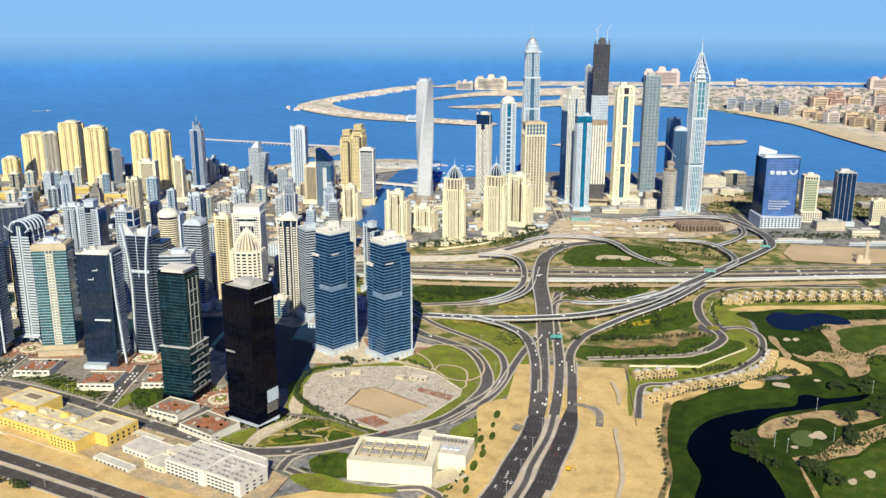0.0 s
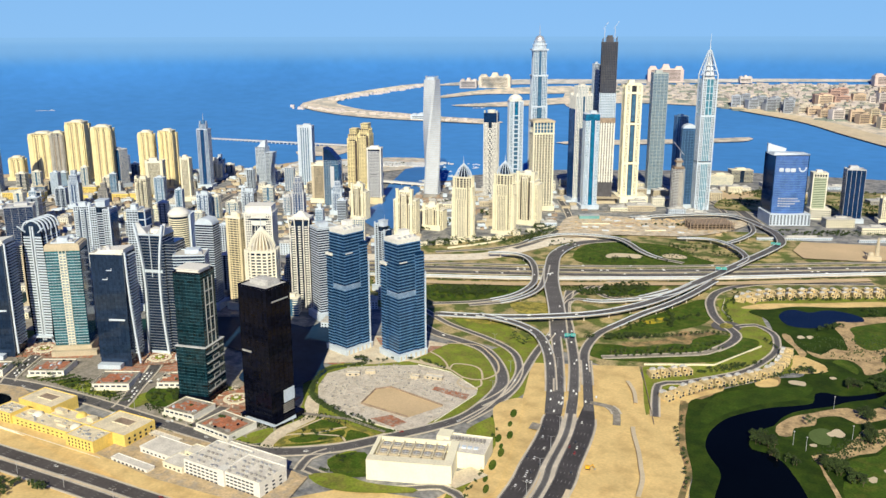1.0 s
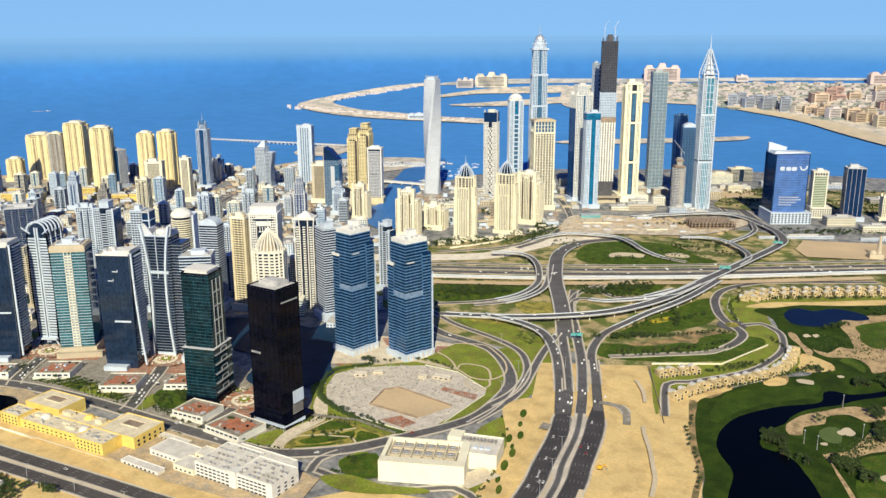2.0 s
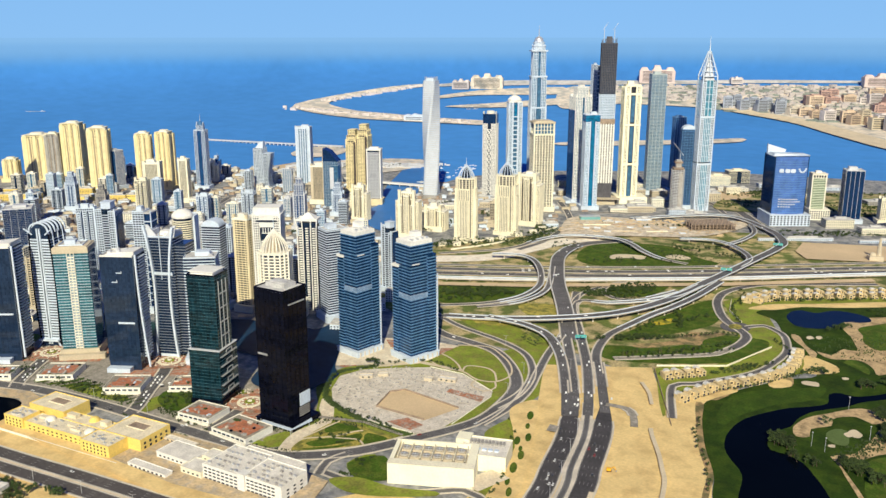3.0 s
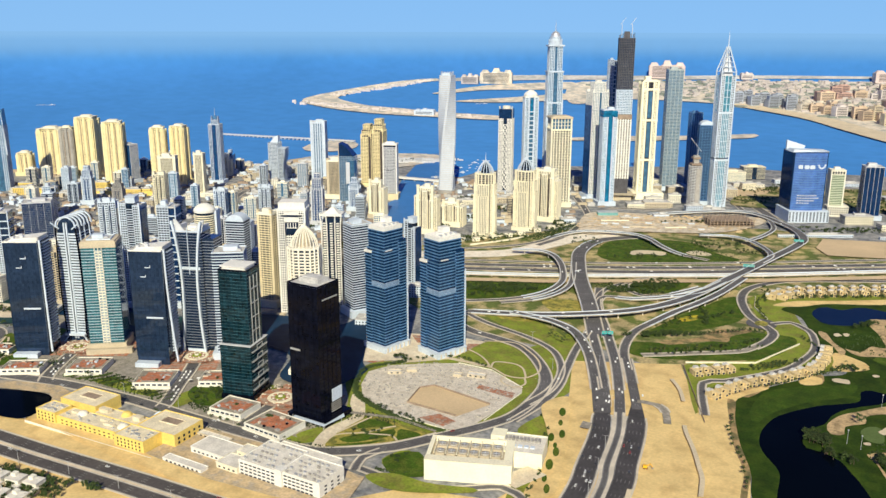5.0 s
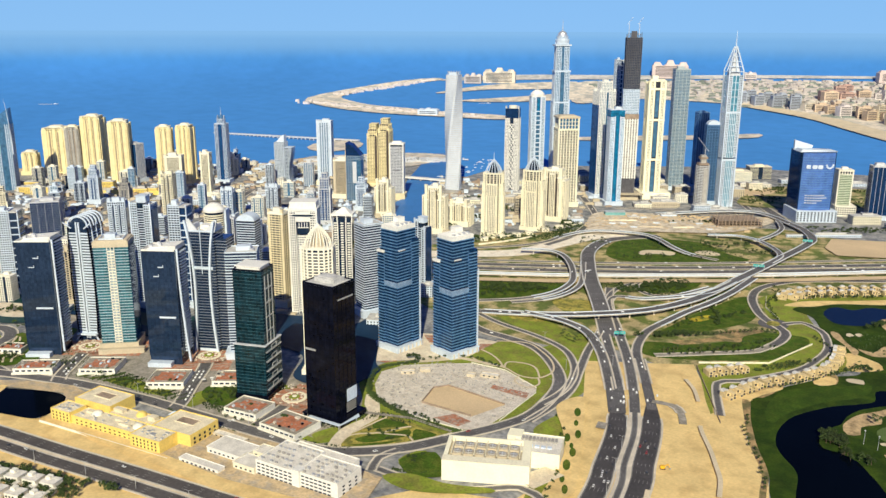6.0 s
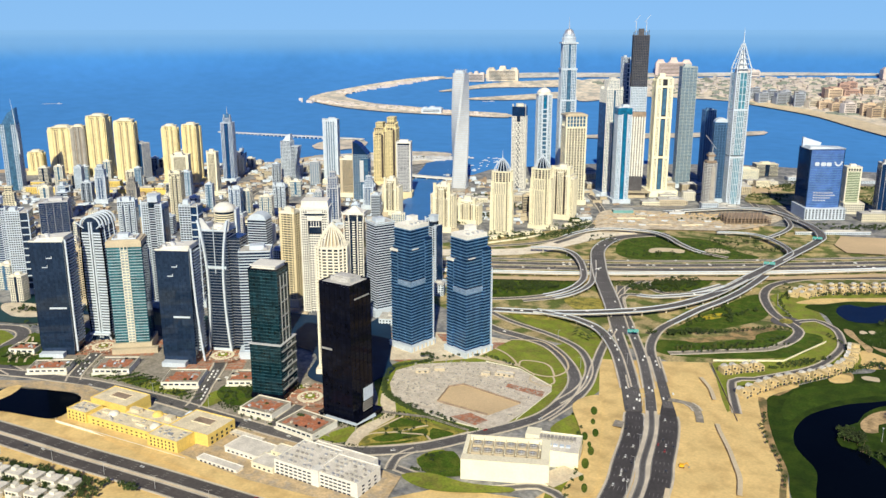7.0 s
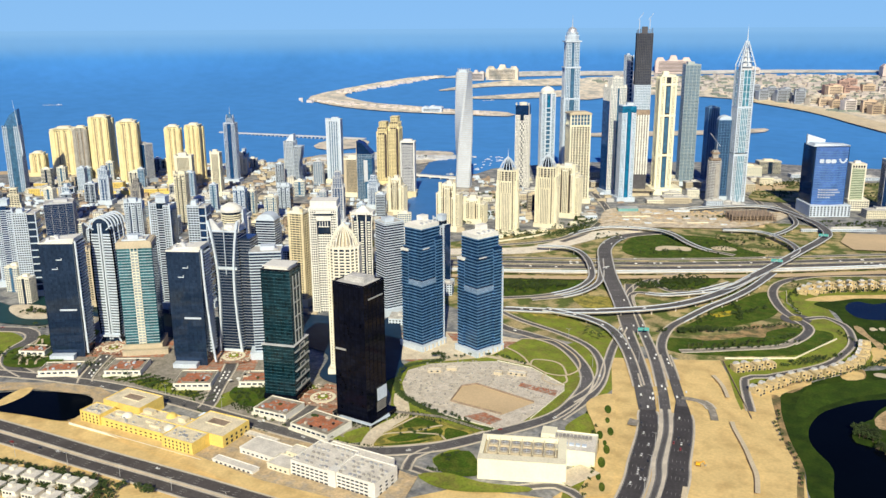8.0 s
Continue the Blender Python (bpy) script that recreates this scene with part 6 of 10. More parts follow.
def pointed_tower(x, y, rot, w, d, h, label):
    """White cage of corner piers and balcony stacks round aqua glass, in three stages under a pointed crown."""
    ob = start(x, y, rot, label)
    stages = ((0, h * .35), (h * .36 + 4, h * .70), (h * .70 + 5, h - 8))
    for k, (a, b) in enumerate(stages):
        facade(ob, w, d, a, b, "white", "glass_dark", fh=3.8, band=1.7, bay=w / 8, pier=1.0, proud=.6, gaps=((.26, .74),))
        n = (4, 4, 2)[k]
        part("glass_panel", Geo().box(0, -d / 2 + .2, a, b, w * .48, 1.0), M["glass_aqua"], ob, "aqua glass front")
        part("glass_panel", Geo().box(-w / 2 + .2, 0, a, b, 1.0, d * .48), M["glass_aqua"], ob, "aqua glass front")
        for i in range(n + 1):
            u = (i / n - .5) * .5
            part("mullion", Geo().box(u * w, -d / 2 - .3, a, b, 1.5, 1.2).box(-w / 2 - .3, u * d, a, b, 1.2, 1.5), M["white"], ob)
        for i in range(1, (7, 8, 5)[k]):
            z = a + (b - a) * i / (7, 8, 5)[k]
            part("transom", Geo().box(0, -d / 2 - .2, z, z + 1.1, w * .5, 1.2).box(-w / 2 - .2, 0, z, z + 1.1, 1.2, d * .5), M["white"], ob)
    for z, t in ((h * .70, 5), (h * .35, 4.5)):
        part("belt", Geo().box(0, 0, z, z + t, w + 1.4, d + 1.4), M["white"], ob)
    for s in (-1, 1):
        for t in (-1, 1):
            part("corner_fin", Geo().box(s * w * .5, t * d * .5, 0, h + 4, 2.4, 2.4), M["white"], ob)
            part("crown_rib", Geo().bar((s * w * .5, t * d * .5, h + 3), (s * 2.0, t * 2.0, h + 56), 2.2), M["white"], ob)
        for q in (0,):
            part("crown_rib", Geo().bar((s * w * .5, 0, h), (s * 1.5, 0, h + 54), 1.6), M["white"], ob)
            part("crown_rib", Geo().bar((0, s * d * .5, h), (0, s * 1.5, h + 54), 1.6), M["white"], ob)
    part("crown_core", Geo().prism([(-w * .36, -d * .36), (w * .36, -d * .36), (w * .36, d * .36), (-w * .36, d * .36)], h - 8, h + 42, 0.12), M["pale_grey"], ob)
    for k in range(4):
        part("crown_ring", Geo().box(0, 0, h + k * 11, h + k * 11 + 1.4, w * (1 - k * .2), d * (1 - k * .2)), M["white"], ob)
    spire(ob, 0, 0, h + 52, h + 92, 1.5, "white")
    for i in range(4):
        part("base_arch", Geo().prism([(-w * .45 + i * w * .3 - 2.5, -d / 2 - 1.5), (-w * .45 + i * w * .3 + 2.5, -d / 2 - 1.5), (-w * .45 + i * w * .3 + 2.5, -d / 2 + .5), (-w * .45 + i * w * .3 - 2.5, -d / 2 + .5)], 0, 16, 0.15), M["white"], ob)


def unfinished_tower(x, y, rot, w, d, h, label):
    ob = start(x, y, rot, label)
    facade(ob, w, d, h * .13, h * 0.50, "warm_white", "window_warm", fh=3.8, band=1.2, bay=w / 6, pier=3.2, proud=0.6)
    facade(ob, w * .96, d * .96, 0, h * .13, "dark_concrete", "dark_concrete", fh=3.8, band=1.2, bay=4, pier=1.0, proud=0.6)
    facade(ob, w * 0.97, d * 0.97, h * 0.53, h * 0.68, "white", "glass_sky", fh=3.8, band=1.9, bay=4, pier=1.3, proud=0.4)
    part("belt", Geo().box(0, 0, h * 0.50, h * 0.53, w + .6, d + .6), M["brown"], ob)
    facade(ob, w * 0.92, d * 0.92, h * 0.68, h - 6, "dark_concrete", "glass_dark", fh=3.8, band=1.1, bay=4, pier=1.1, proud=0.6)
    for i in range(5):
        part("column_stub", Geo().box(-w * .4 + i * w * .2, -d * .38, h - 6, h + 3 + (i * 7 % 5), 1.4, 1.4), M["dark_concrete"], ob)
        part("column_stub", Geo().box(-w * .4 + i * w * .2, d * .38, h - 6, h + 1 + (i * 3 % 5), 1.4, 1.4), M["dark_concrete"], ob)
    part("lift_core", Geo().box(0, 0, h - 6, h + 9, w * .3, d * .34), M["dark_concrete"], ob)
    for s in (-1, 1):
        part("crane_mast", Geo().box(s * w * .3, d * .2, h, h + 26, 1.2, 1.2), M["steel"], ob)
        part("crane_jib", Geo().bar((s * w * .3 - 4, d * .2, h + 24), (s * w * .3 + 8, d * .2, h + 40), 0.8), M["steel"], ob)
    part("podium", Geo().box(0, -4, 0, 14, w + 16, d + 16).box(10, -16, 14, 15, w + 20, d + 12), M["tan"], ob)


def site_tower(x, y, rot, w, d, h, label):
    """Raw concrete floors with open edges round a core, a drum on top and a luffing crane."""
    ob = start(x, y, rot, label)
    # solid dark drum paints the shade inside the open floors
    part("dark_interior", Geo().drum(0, 0, [(0, w * .46), (h, w * .46)], 14), M["dark_brown"], ob, "dark drum painted as the shade inside open floors")
    for k in range(int(h / 3.6)):
        part("floor_slab", Geo().drum(0, 0, [(2 + 3.6 * k, w * .56), (3.4 + 3.6 * k, w * .56)], 14), M["pale_grey"], ob)
    for k in range(14):
        a = 2 * math.pi * k / 14
        part("column", Geo().box(w * .52 * math.cos(a), w * .52 * math.sin(a), 0, h, 1.3, 1.3, math.degrees(a)), M["grey"], ob)
    part("lift_core", Geo().box(0, 0, h, h + 22, w * .42, d * .42), M["grey"], ob)
    part("core_platform", Geo().box(0, 0, h + 14, h + 18, w * .62, d * .62).box(0, 0, h - .5, h + 4, w * .8, d * .8), M["brown"], ob)
    part("crane_mast", Geo().box(w * .1, 0, h + 20, h + 36, 1.4, 1.4), M["steel"], ob)
    part("crane_jib", Geo().bar((w * .1 + 8, 0, h + 31), (w * .1 - 18, 0, h + 62), 1.0), M["steel"], ob)
    part("scaffold", Geo().box(w * .1, -w * .56, 0, h - 8, w * .3, 1.6), M["grey"], ob)


def banner_tower(x, y, rot, w, d, h, label):
    ob = start(x, y, rot, label)
    facade(ob, w, d, 0, h, "glass_navy", "glass_navy", fh=3.9, band=0.5, bay=5, pier=0.3, proud=0.3)
    n = 12
    pts = [(-w * .47 + w * .94 * i / n, -d / 2 - 1 - 7 * math.sin(math.pi * i / n)) for i in range(n + 1)]
    part("curved_front", Geo().prism(pts + [(w * .47, -d / 2 + 2), (-w * .47, -d / 2 + 2)], 20, h - 1), M["banner"], ob, "curved blue printed advertising banner")
    part("podium", Geo().box(2, -8, 0, 24, w + 14, d + 14).box(2, -8, 24, 25, w + 15, d + 15), M["white"], ob)
    g = Geo()
    for i in range(12):
        for k in range(5):
            g.box(-w / 2 - 2 + i * (w + 8) / 11, -8 - (d + 14) / 2 - 0.15, 2.5 + k * 4.3, 5.2 + k * 4.3, 3.6, 0.5)
    part("podium_window_grid", g, M["window"], ob, stuff=True)
    part("roof_sail", Geo().loft([[(-w * .55, -d * .5, h), (w * .5, -d * .5, h), (w * .5, d * .2, h), (-w * .55, d * .2, h)], [(-w * .5, -d * .45, h + 6), (w * .5, -d * .55, h + 3), (w * .48, 0, h + 3), (-w * .5, 0, h + 6)]]), M["white"], ob, "white sloping roof deck")
    for k in range(int((h - 26) / 5.2)):
        z = 23 + 5.2 * k
        part("stripe", Geo().prism([(p[0] * 1.004, p[1] - .25) for p in pts] + [(w * .45, -d / 2 + 1.5), (-w * .45, -d / 2 + 1.5)], z, z + .9), M["band_blue"], ob)
    part("roof_screen", Geo().loft([[(-w * .55, d * .1, h), (-w * .05, d * .1, h), (-w * .05, d * .2, h), (-w * .55, d * .2, h)], [(-w * .55, d * .1, h + 22), (0, d * .1, h + 10), (0, d * .2, h + 10), (-w * .55, d * .2, h + 22)]]), M["white"], ob)
    # pale mark: rounded bars, a smile and a flash, on the curved face
    def face_y(u):
        return -d / 2 - 1.6 - 7 * math.sin(math.pi * (u / .94 + .5))
    for u in (-.30, -.14, .02):
        part("mark", Geo().box(u * w, face_y(u), h * .77, h * .77 + 8, 8.5, .8).box(u * w, face_y(u), h * .77 + 1.4, h * .77 + 6.6, 10.5, .78), M["white"], ob)
    for i in range(7):
        a = math.pi * (1.08 + .84 * i / 6)
        part("smile", Geo().box((.31 + .11 * math.cos(a)) * w, face_y(.31 + .11 * math.cos(a)), h * .84 + 9 * math.sin(a) - 2, h * .84 + 9 * math.sin(a) + 1, 3.6, .9), M["white"], ob)
    for i, (u0, ln) in enumerate(((-.30, 5), (-.30, 7), (-.30, 9), (-.30, 8))):
        for k in range(ln):
            u = u0 + .072 * k
            part("caption_bar", Geo().box(u * w, face_y(u), h * .27 + i * 5.4, h * .27 + i * 5.4 + 1.6, w * .058, .8), M["pale_grey"], ob)


def finned(x, y, rot, w, d, h, label, wall, glass, fin=1.1, bay=3.2, band=0.7, top="cream_white", tiers=1):
    """Strong upright fins with dark glass between, rising to a crown of two or more tiers."""
    ob = start(x, y, rot, label)
    z = 0.0
    for k in range(tiers):
        s = 1 - 0.16 * k
        z1 = h * (1 - 0.13 * (tiers - 1 - k))
        facade(ob, w * s, d * s, z, z1, wall, glass, fh=3.6, band=band if tiers == 1 else .5, bay=bay if tiers == 1 else 3.8, pier=fin if tiers == 1 else 1.8, proud=0.8, bandmat=wall)
        part("cornice", Geo().box(0, 0, z1 - 1.5, z1 + 1.0, w * s + 1.0, d * s + 1.0), M[top], ob)
        z = z1 + 1.0
    if tiers > 1:
        for sx in (-1, 1):
            facade(ob, w * .34, d * .86, 0, h * .80, wall, glass, fh=3.6, band=.5, bay=3.8, pier=1.8, proud=.9, cx=sx * w * .52, cy=d * .04)
            part("wing_cap", Geo().box(sx * w * .52, d * .04, h * .80, h * .80 + 2.2, w * .36, d * .88), M[top], ob)
            # recess shade painted as a dark strip proud of the wall
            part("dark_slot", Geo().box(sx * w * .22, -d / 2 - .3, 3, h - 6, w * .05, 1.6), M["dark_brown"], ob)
        facade(ob, w * .3, d * .2, 0, h * .93, wall, glass, fh=3.6, band=.5, bay=3.8, pier=1.7, proud=.8, cy=-d * .5)
        part("bay_cap", Geo().box(0, -d * .5, h * .93, h * .93 + 2, w * .33, d * .24), M[top], ob)
    for sx in (-1, 1):
        part("corner_tower", Geo().box(sx * w * .43, -d * .43, 0, h + 5, w * .15, d * .15).box(sx * w * .43, -d * .43, h + 5, h + 6.2, w * .18, d * .18), M[wall], ob)
    roof(ob, w * (1 - .16 * (tiers - 1)), d * (1 - .16 * (tiers - 1)), h + 1.0, top, seed=int(abs(x)))
    part("podium", Geo().box(0, 0, 0, 10, w + 8, d + 8).box(0, 0, 10, 11, w + 8.6, d + 8.6), M["cream"], ob)
    return ob


def split_tower(x, y, rot, w, d, h, label, wall, glass):
    """Two slim joined shafts of different height with balcony rows, dark upright slots and stepped shoulders."""
    ob = start(x, y, rot, label)
    for cx, sw, hh in ((-w * .26, w * .48, h - 14), (w * .26, w * .48, h)):
        facade(ob, sw, d, 0, hh - 22, wall, glass, fh=3.6, band=2.0, bay=7, pier=1.0, proud=0.9, cx=cx)
        facade(ob, sw * .86, d * .86, hh - 22, hh - 8, wall, glass, fh=3.6, band=2.0, bay=6, pier=1.0, proud=0.9, cx=cx)
        facade(ob, sw * .66, d * .66, hh - 8, hh + 5, wall, glass, fh=3.6, band=1.8, bay=5, pier=1.0, proud=0.5, cx=cx)
        part("roof_slab", Geo().box(cx, 0, hh + 5, hh + 6.4, sw * .7, d * .7), M[wall], ob)
        # slot shade painted as a dark strip on the front
        part("dark_slot", Geo().box(cx + sw * .34, -d / 2 - .3, 20, hh - 24, sw * .2, 1.6), M["dark_brown"], ob, "dark brown strip painted as the shade of a slot")
        for sx in (-1, 1):
            part("shoulder_balcony", Geo().drum(cx + sx * sw * .42, -d * .44, [(hh - 30, 3.2), (hh - 18, 3.2), (hh - 17, 2.2)], 10), M[wall], ob)
    # dark fill paints the shade between the two shafts
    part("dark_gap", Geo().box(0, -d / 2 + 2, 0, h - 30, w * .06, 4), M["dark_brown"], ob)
    part("podium", Geo().box(0, 0, 0, 10, w + 8, d + 8), M[wall], ob)


def patterned_tower(x, y, rot, w, d, h, label):
    """White slab with a dark central strip of crossed panels and a navy glass head."""
    ob = start(x, y, rot, label)
    facade(ob, w, d, 0, h - 24, "warm_white", "glass_dark", fh=3.6, band=1.7, bay=3.6, pier=1.3, proud=0.5, gaps=((0.36, 0.64),))
    for k in range(int((h - 34) / 15)):
        z = 6 + k * 15
        part("lozenge", Geo().bar((-w * .13, -d / 2 - .2, z), (w * .13, -d / 2 - .2, z + 12), 1.6).bar((w * .13, -d / 2 - .3, z), (-w * .13, -d / 2 - .3, z + 12), 2.0).box(0, -d / 2 - .2, z + 12.6, z + 14.2, w * .28, 1.4), M["warm_white"], ob)
    part("glass_head", Geo().box(0, 0, h - 24, h, w - 1, d - 1), M["glass_navy"], ob, "navy glass head")
    for s in (-1, 1):
        part("head_fin", Geo().box(s * w * .46, -d * .3, h - 26, h + 6, 2.2, d * .3), M["cream_white"], ob)
    part("roof_ring", Geo().drum(0, 0, [(h, w * .3), (h + 6, w * .3), (h + 7, w * .24)], 16), M["cream_white"], ob)


def capped_tower(x, y, rot, w, d, h, label, wall="cream"):
    """Tan tower with a tall glazed colonnade under a flat overhanging cap."""
    ob = start(x, y, rot, label)
    facade(ob, w, d, 0, h - 30, wall, "window", fh=3.7, band=1.2, bay=w / 7, pier=1.8, proud=0.7)
    part("cornice", Geo().box(0, 0, h - 31, h - 28, w + 1.2, d + 1.2), M[wall], ob)
    facade(ob, w * .94, d * .94, h - 28, h - 5, wall, "glass_sky", fh=8, band=1.0, bay=w / 6, pier=1.6, proud=0.8)
    part("cap", Geo().box(0, 0, h - 5, h - 1, w + 3, d + 3).box(0, 0, h - 1, h + 1, w * .8, d * .8), M["tan"], ob, "flat overhanging roof cap")
    for s in (-1, 1):
        part("corner_pier", Geo().box(s * w * .47, -d * .47, 0, h - 5, 3.4, 3.4), M[wall], ob)
    part("podium", Geo().box(0, 0, 0, 12, w + 8, d + 8), M[wall], ob)


def quay_slab(x, y, rot, w, d, h, label):
    """A slab of close windows in a broad white frame, a dark strip under its flat cap and a colonnaded tan base."""
    ob = start(x, y, rot, label)
    facade(ob, w - 4, d, 16, h - 9, "pale_grey", "window_warm", fh=3.6, band=1.5, bay=3.6, pier=1.0, proud=.6)
    for s in (-1, 1):
        part("edge_wall", Geo().box(s * (w / 2 - 1.2), 0, 0, h - 3, 2.6, d + .8), M["warm_white"], ob, "broad white edge wall")
    part("dark_band", Geo().box(0, 0, h - 9, h - 4.5, w - 5, d - .6), M["window"], ob, "dark strip of glazing under the cap")
    part("cap", Geo().box(0, 0, h - 4.5, h - 1, w + 1.6, d + 1.6).box(0, 0, h - 1, h + 3, w * .6, d * .5), M["warm_white"], ob, "flat white roof cap")
    for k in range(6):
        part("sky_terrace", Geo().box((k - 2.5) * 2.6, -d / 2 - .4, h * .52, h * .52 + 2, 1.3, 1.0), M["window"], ob)
    part("podium", Geo().box(0, 0, 0, 14, w + 6, d + 6).box(0, 0, 14, 16, w + 8, d + 8), M["gold_tan"], ob, "tan stone base")
    for k in range(8):
        part("column", Geo().box(-w / 2 + k * w / 7, -d / 2 - 4, 0, 14, 1.6, 1.6), M["gold_tan"], ob)


def curled_tower(x, y, rot, w, d, h, label):
    """White tower whose side sweeps in a curve to a small sail top."""
    ob = start(x, y, rot, label)
    facade(ob, w * .6, d, 0, h - 8, "white", "window", fh=3.6, band=1.6, bay=4, pier=1.0, proud=0.5, cx=-w * .18)
    for k in range(int((h - 20) / 3.6)):
        u = k * 3.6 / h
        ww = w * (.42 - .10 * math.sin(u * 5.5))
        part("curved_balcony", Geo().box(w * .1 + ww / 2, 0, k * 3.6 + 1, k * 3.6 + 2.4, ww, d * .9), M["white"], ob)
    part("side_glass", Geo().box(w * .22, 0, 0, h - 22, w * .22, d * .8), M["glass_dark"], ob)
    part("sail_top", Geo().loft([[(-w * .4, -d * .3, h - 8), (w * .1, -d * .3, h - 8), (w * .1, d * .3, h - 8), (-w * .4, d * .3, h - 8)], [(-w * .1, -d * .2, h + 8), (w * .1, -d * .2, h + 10), (w * .1, d * .2, h + 10), (-w * .1, d * .2, h + 8)]]), M["white"], ob, "white curled sail top")
    part("podium", Geo().box(0, 0, 0, 9, w + 8, d + 8), M["white"], ob)


def beach_slab(x, y, rot, w, d, h, wall="sandstone", label="sand-coloured beachfront apartment slab with stepped pale crown", lean=0):
    """A deep-grooved residential slab: shallow window rows, bold upright bays, and a rounded crown in tiers."""
    ob = start(x, y, rot, label, "beachfront slabs")
    facade(ob, w, d, 0, h, wall, "window_warm", fh=3.6, band=2.0, bay=w / 8, pier=w / 8 * .52, proud=.7)
    for u, e in ((-.34, 3.2), (.06, 3.8), (.36, 3.2)):
        part("projecting_bay", Geo().box(u * w, -d / 2 - .4, 0, h + e, w * .15, 3.6).box(u * w, -d / 2 - .4, h + e, h + e + 1.6, w * .11, 3.0), M[wall], ob)
    for u in (-.14, .22):
        # brown strips paint recess shade; no recess is cut
        part("dark_slot", Geo().box(u * w, -d / 2 + .1, 4, h - 3, w * .045, 1.6), M["brown"], ob, "brown strip painted as the shade of a balcony recess")
    for s in (-1, 1):
        for v in (-.3, .3):
            part("side_bay", Geo().box(s * (w / 2 + .3), v * d, 0, h + 2.4, 3.0, d * .2), M[wall], ob)
        part("corner_turret", Geo().box(s * w * .41, -d * .36, h, h + 6, w * .14, d * .18).box(s * w * .41, -d * .36, h + 6, h + 7.2, w * .17, d * .22), M["cream"], ob)
    facade(ob, w * .78, d * .78, h, h + 7.2, wall, "window_warm", fh=3.6, band=1.9, bay=4, pier=1.6, proud=.5)
    part("crown_tier", Geo().prism([(i * w * .3 + lean, j * d * .3) for i, j in ((-1, -.6), (-.6, -1), (.6, -1), (1, -.6), (1, .6), (.6, 1), (-.6, 1), (-1, .6))], h + 7.2, h + 12, .8), M["cream"], ob, "pale crown storey")
    part("crown_cornice", Geo().box(0, 0, h + 6.6, h + 8, w * .84, d * .84), M["cream"], ob)
    part("podium", Geo().box(0, 0, 0, 11, w + 10, d + 10), M[wall], ob)
    return ob


def lantern_tower(x, y, rot, w, d, h, label):
    """White slab with a ladder of blue panes up its middle and a pale faceted lantern roof."""
    ob = start(x, y, rot, label)
    facade(ob, w, d, 0, h, "white", "glass_sky", fh=3.7, band=1.3, bay=3.6, pier=1.2, proud=.5, gaps=((.36, .64),))
    for k in range(int((h - 30) / 11.1)):
        part("pane_frame", Geo().box(0, -d / 2 - .2, 12 + k * 11.1, 14.4 + k * 11.1, w * .32, 1.4), M["white"], ob)
    part("tall_pane", Geo().box(0, -d / 2 + .2, h - 40, h - 6, w * .24, 1.2), M["glass_cyan"], ob, "tall blue glass pane")
    for s in (-1, 1):
        part("edge_pier", Geo().box(s * w * .20, -d / 2 - .4, 0, h + 1, 1.8, 1.8), M["white"], ob)
        part("corner_pier", Geo().box(s * w * .48, -d * .48, 0, h + 2, 2.4, 2.4), M["white"], ob)
    part("cornice", Geo().box(0, 0, h, h + 2, w + 1.4, d + 1.4), M["warm_white"], ob)
    part("lantern", Geo().drum(0, 0, [(h + 2, w * .5), (h + 7, w * .52), (h + 13, w * .36), (h + 17, w * .14)], 8), M["warm_white"], ob, "pale faceted lantern roof")
    spire(ob, 0, 0, h + 16, h + 28, .8, "white")
    part("podium", Geo().box(0, 0, 0, 10, w + 8, d + 8), M["white"], ob)


def framed_tower(x, y, rot, w, d, h, label):
    """Pale yellow frame round three tall slots of grey-green glass, one above the other."""
    ob = start(x, y, rot, label)
    facade(ob, w, d, 0, h, "pale_yellow", "window_warm", fh=3.7, band=1.4, bay=3.4, pier=1.3, proud=.6, gaps=((.34, .66),))
    for a, b in ((.04, .32), (.36, .66), (.70, .92)):
        part("tall_slot", Geo().box(0, -d / 2 + .3, h * a, h * b, w * .22, 1.6), M["glass_sky"], ob, "tall slot of pale glass")
    for z in (.33, .67, .93):
        part("belt", Geo().box(0, 0, h * z, h * z + 5, w + 1.2, d + 1.2), M["pale_yellow"], ob)
    for u in (-.46, -.2, .2, .46):
        part("upright_pier", Geo().box(u * w, -d / 2 - .5, 0, h + 3, 2.6, 2.2), M["pale_yellow"], ob)
        part("upright_pier", Geo().box(-w / 2 - .4, u * d, 0, h + 1, 2.0, 2.4), M["pale_yellow"], ob)
    part("attic", Geo().box(0, 0, h, h + 5, w * .86, d * .86).box(-w * .12, 0, h + 5, h + 13, w * .34, d * .4), M["pale_yellow"], ob)
    part("podium", Geo().box(6, -4, 0, 16, w + 34, d + 24), M["pale_yellow"], ob)


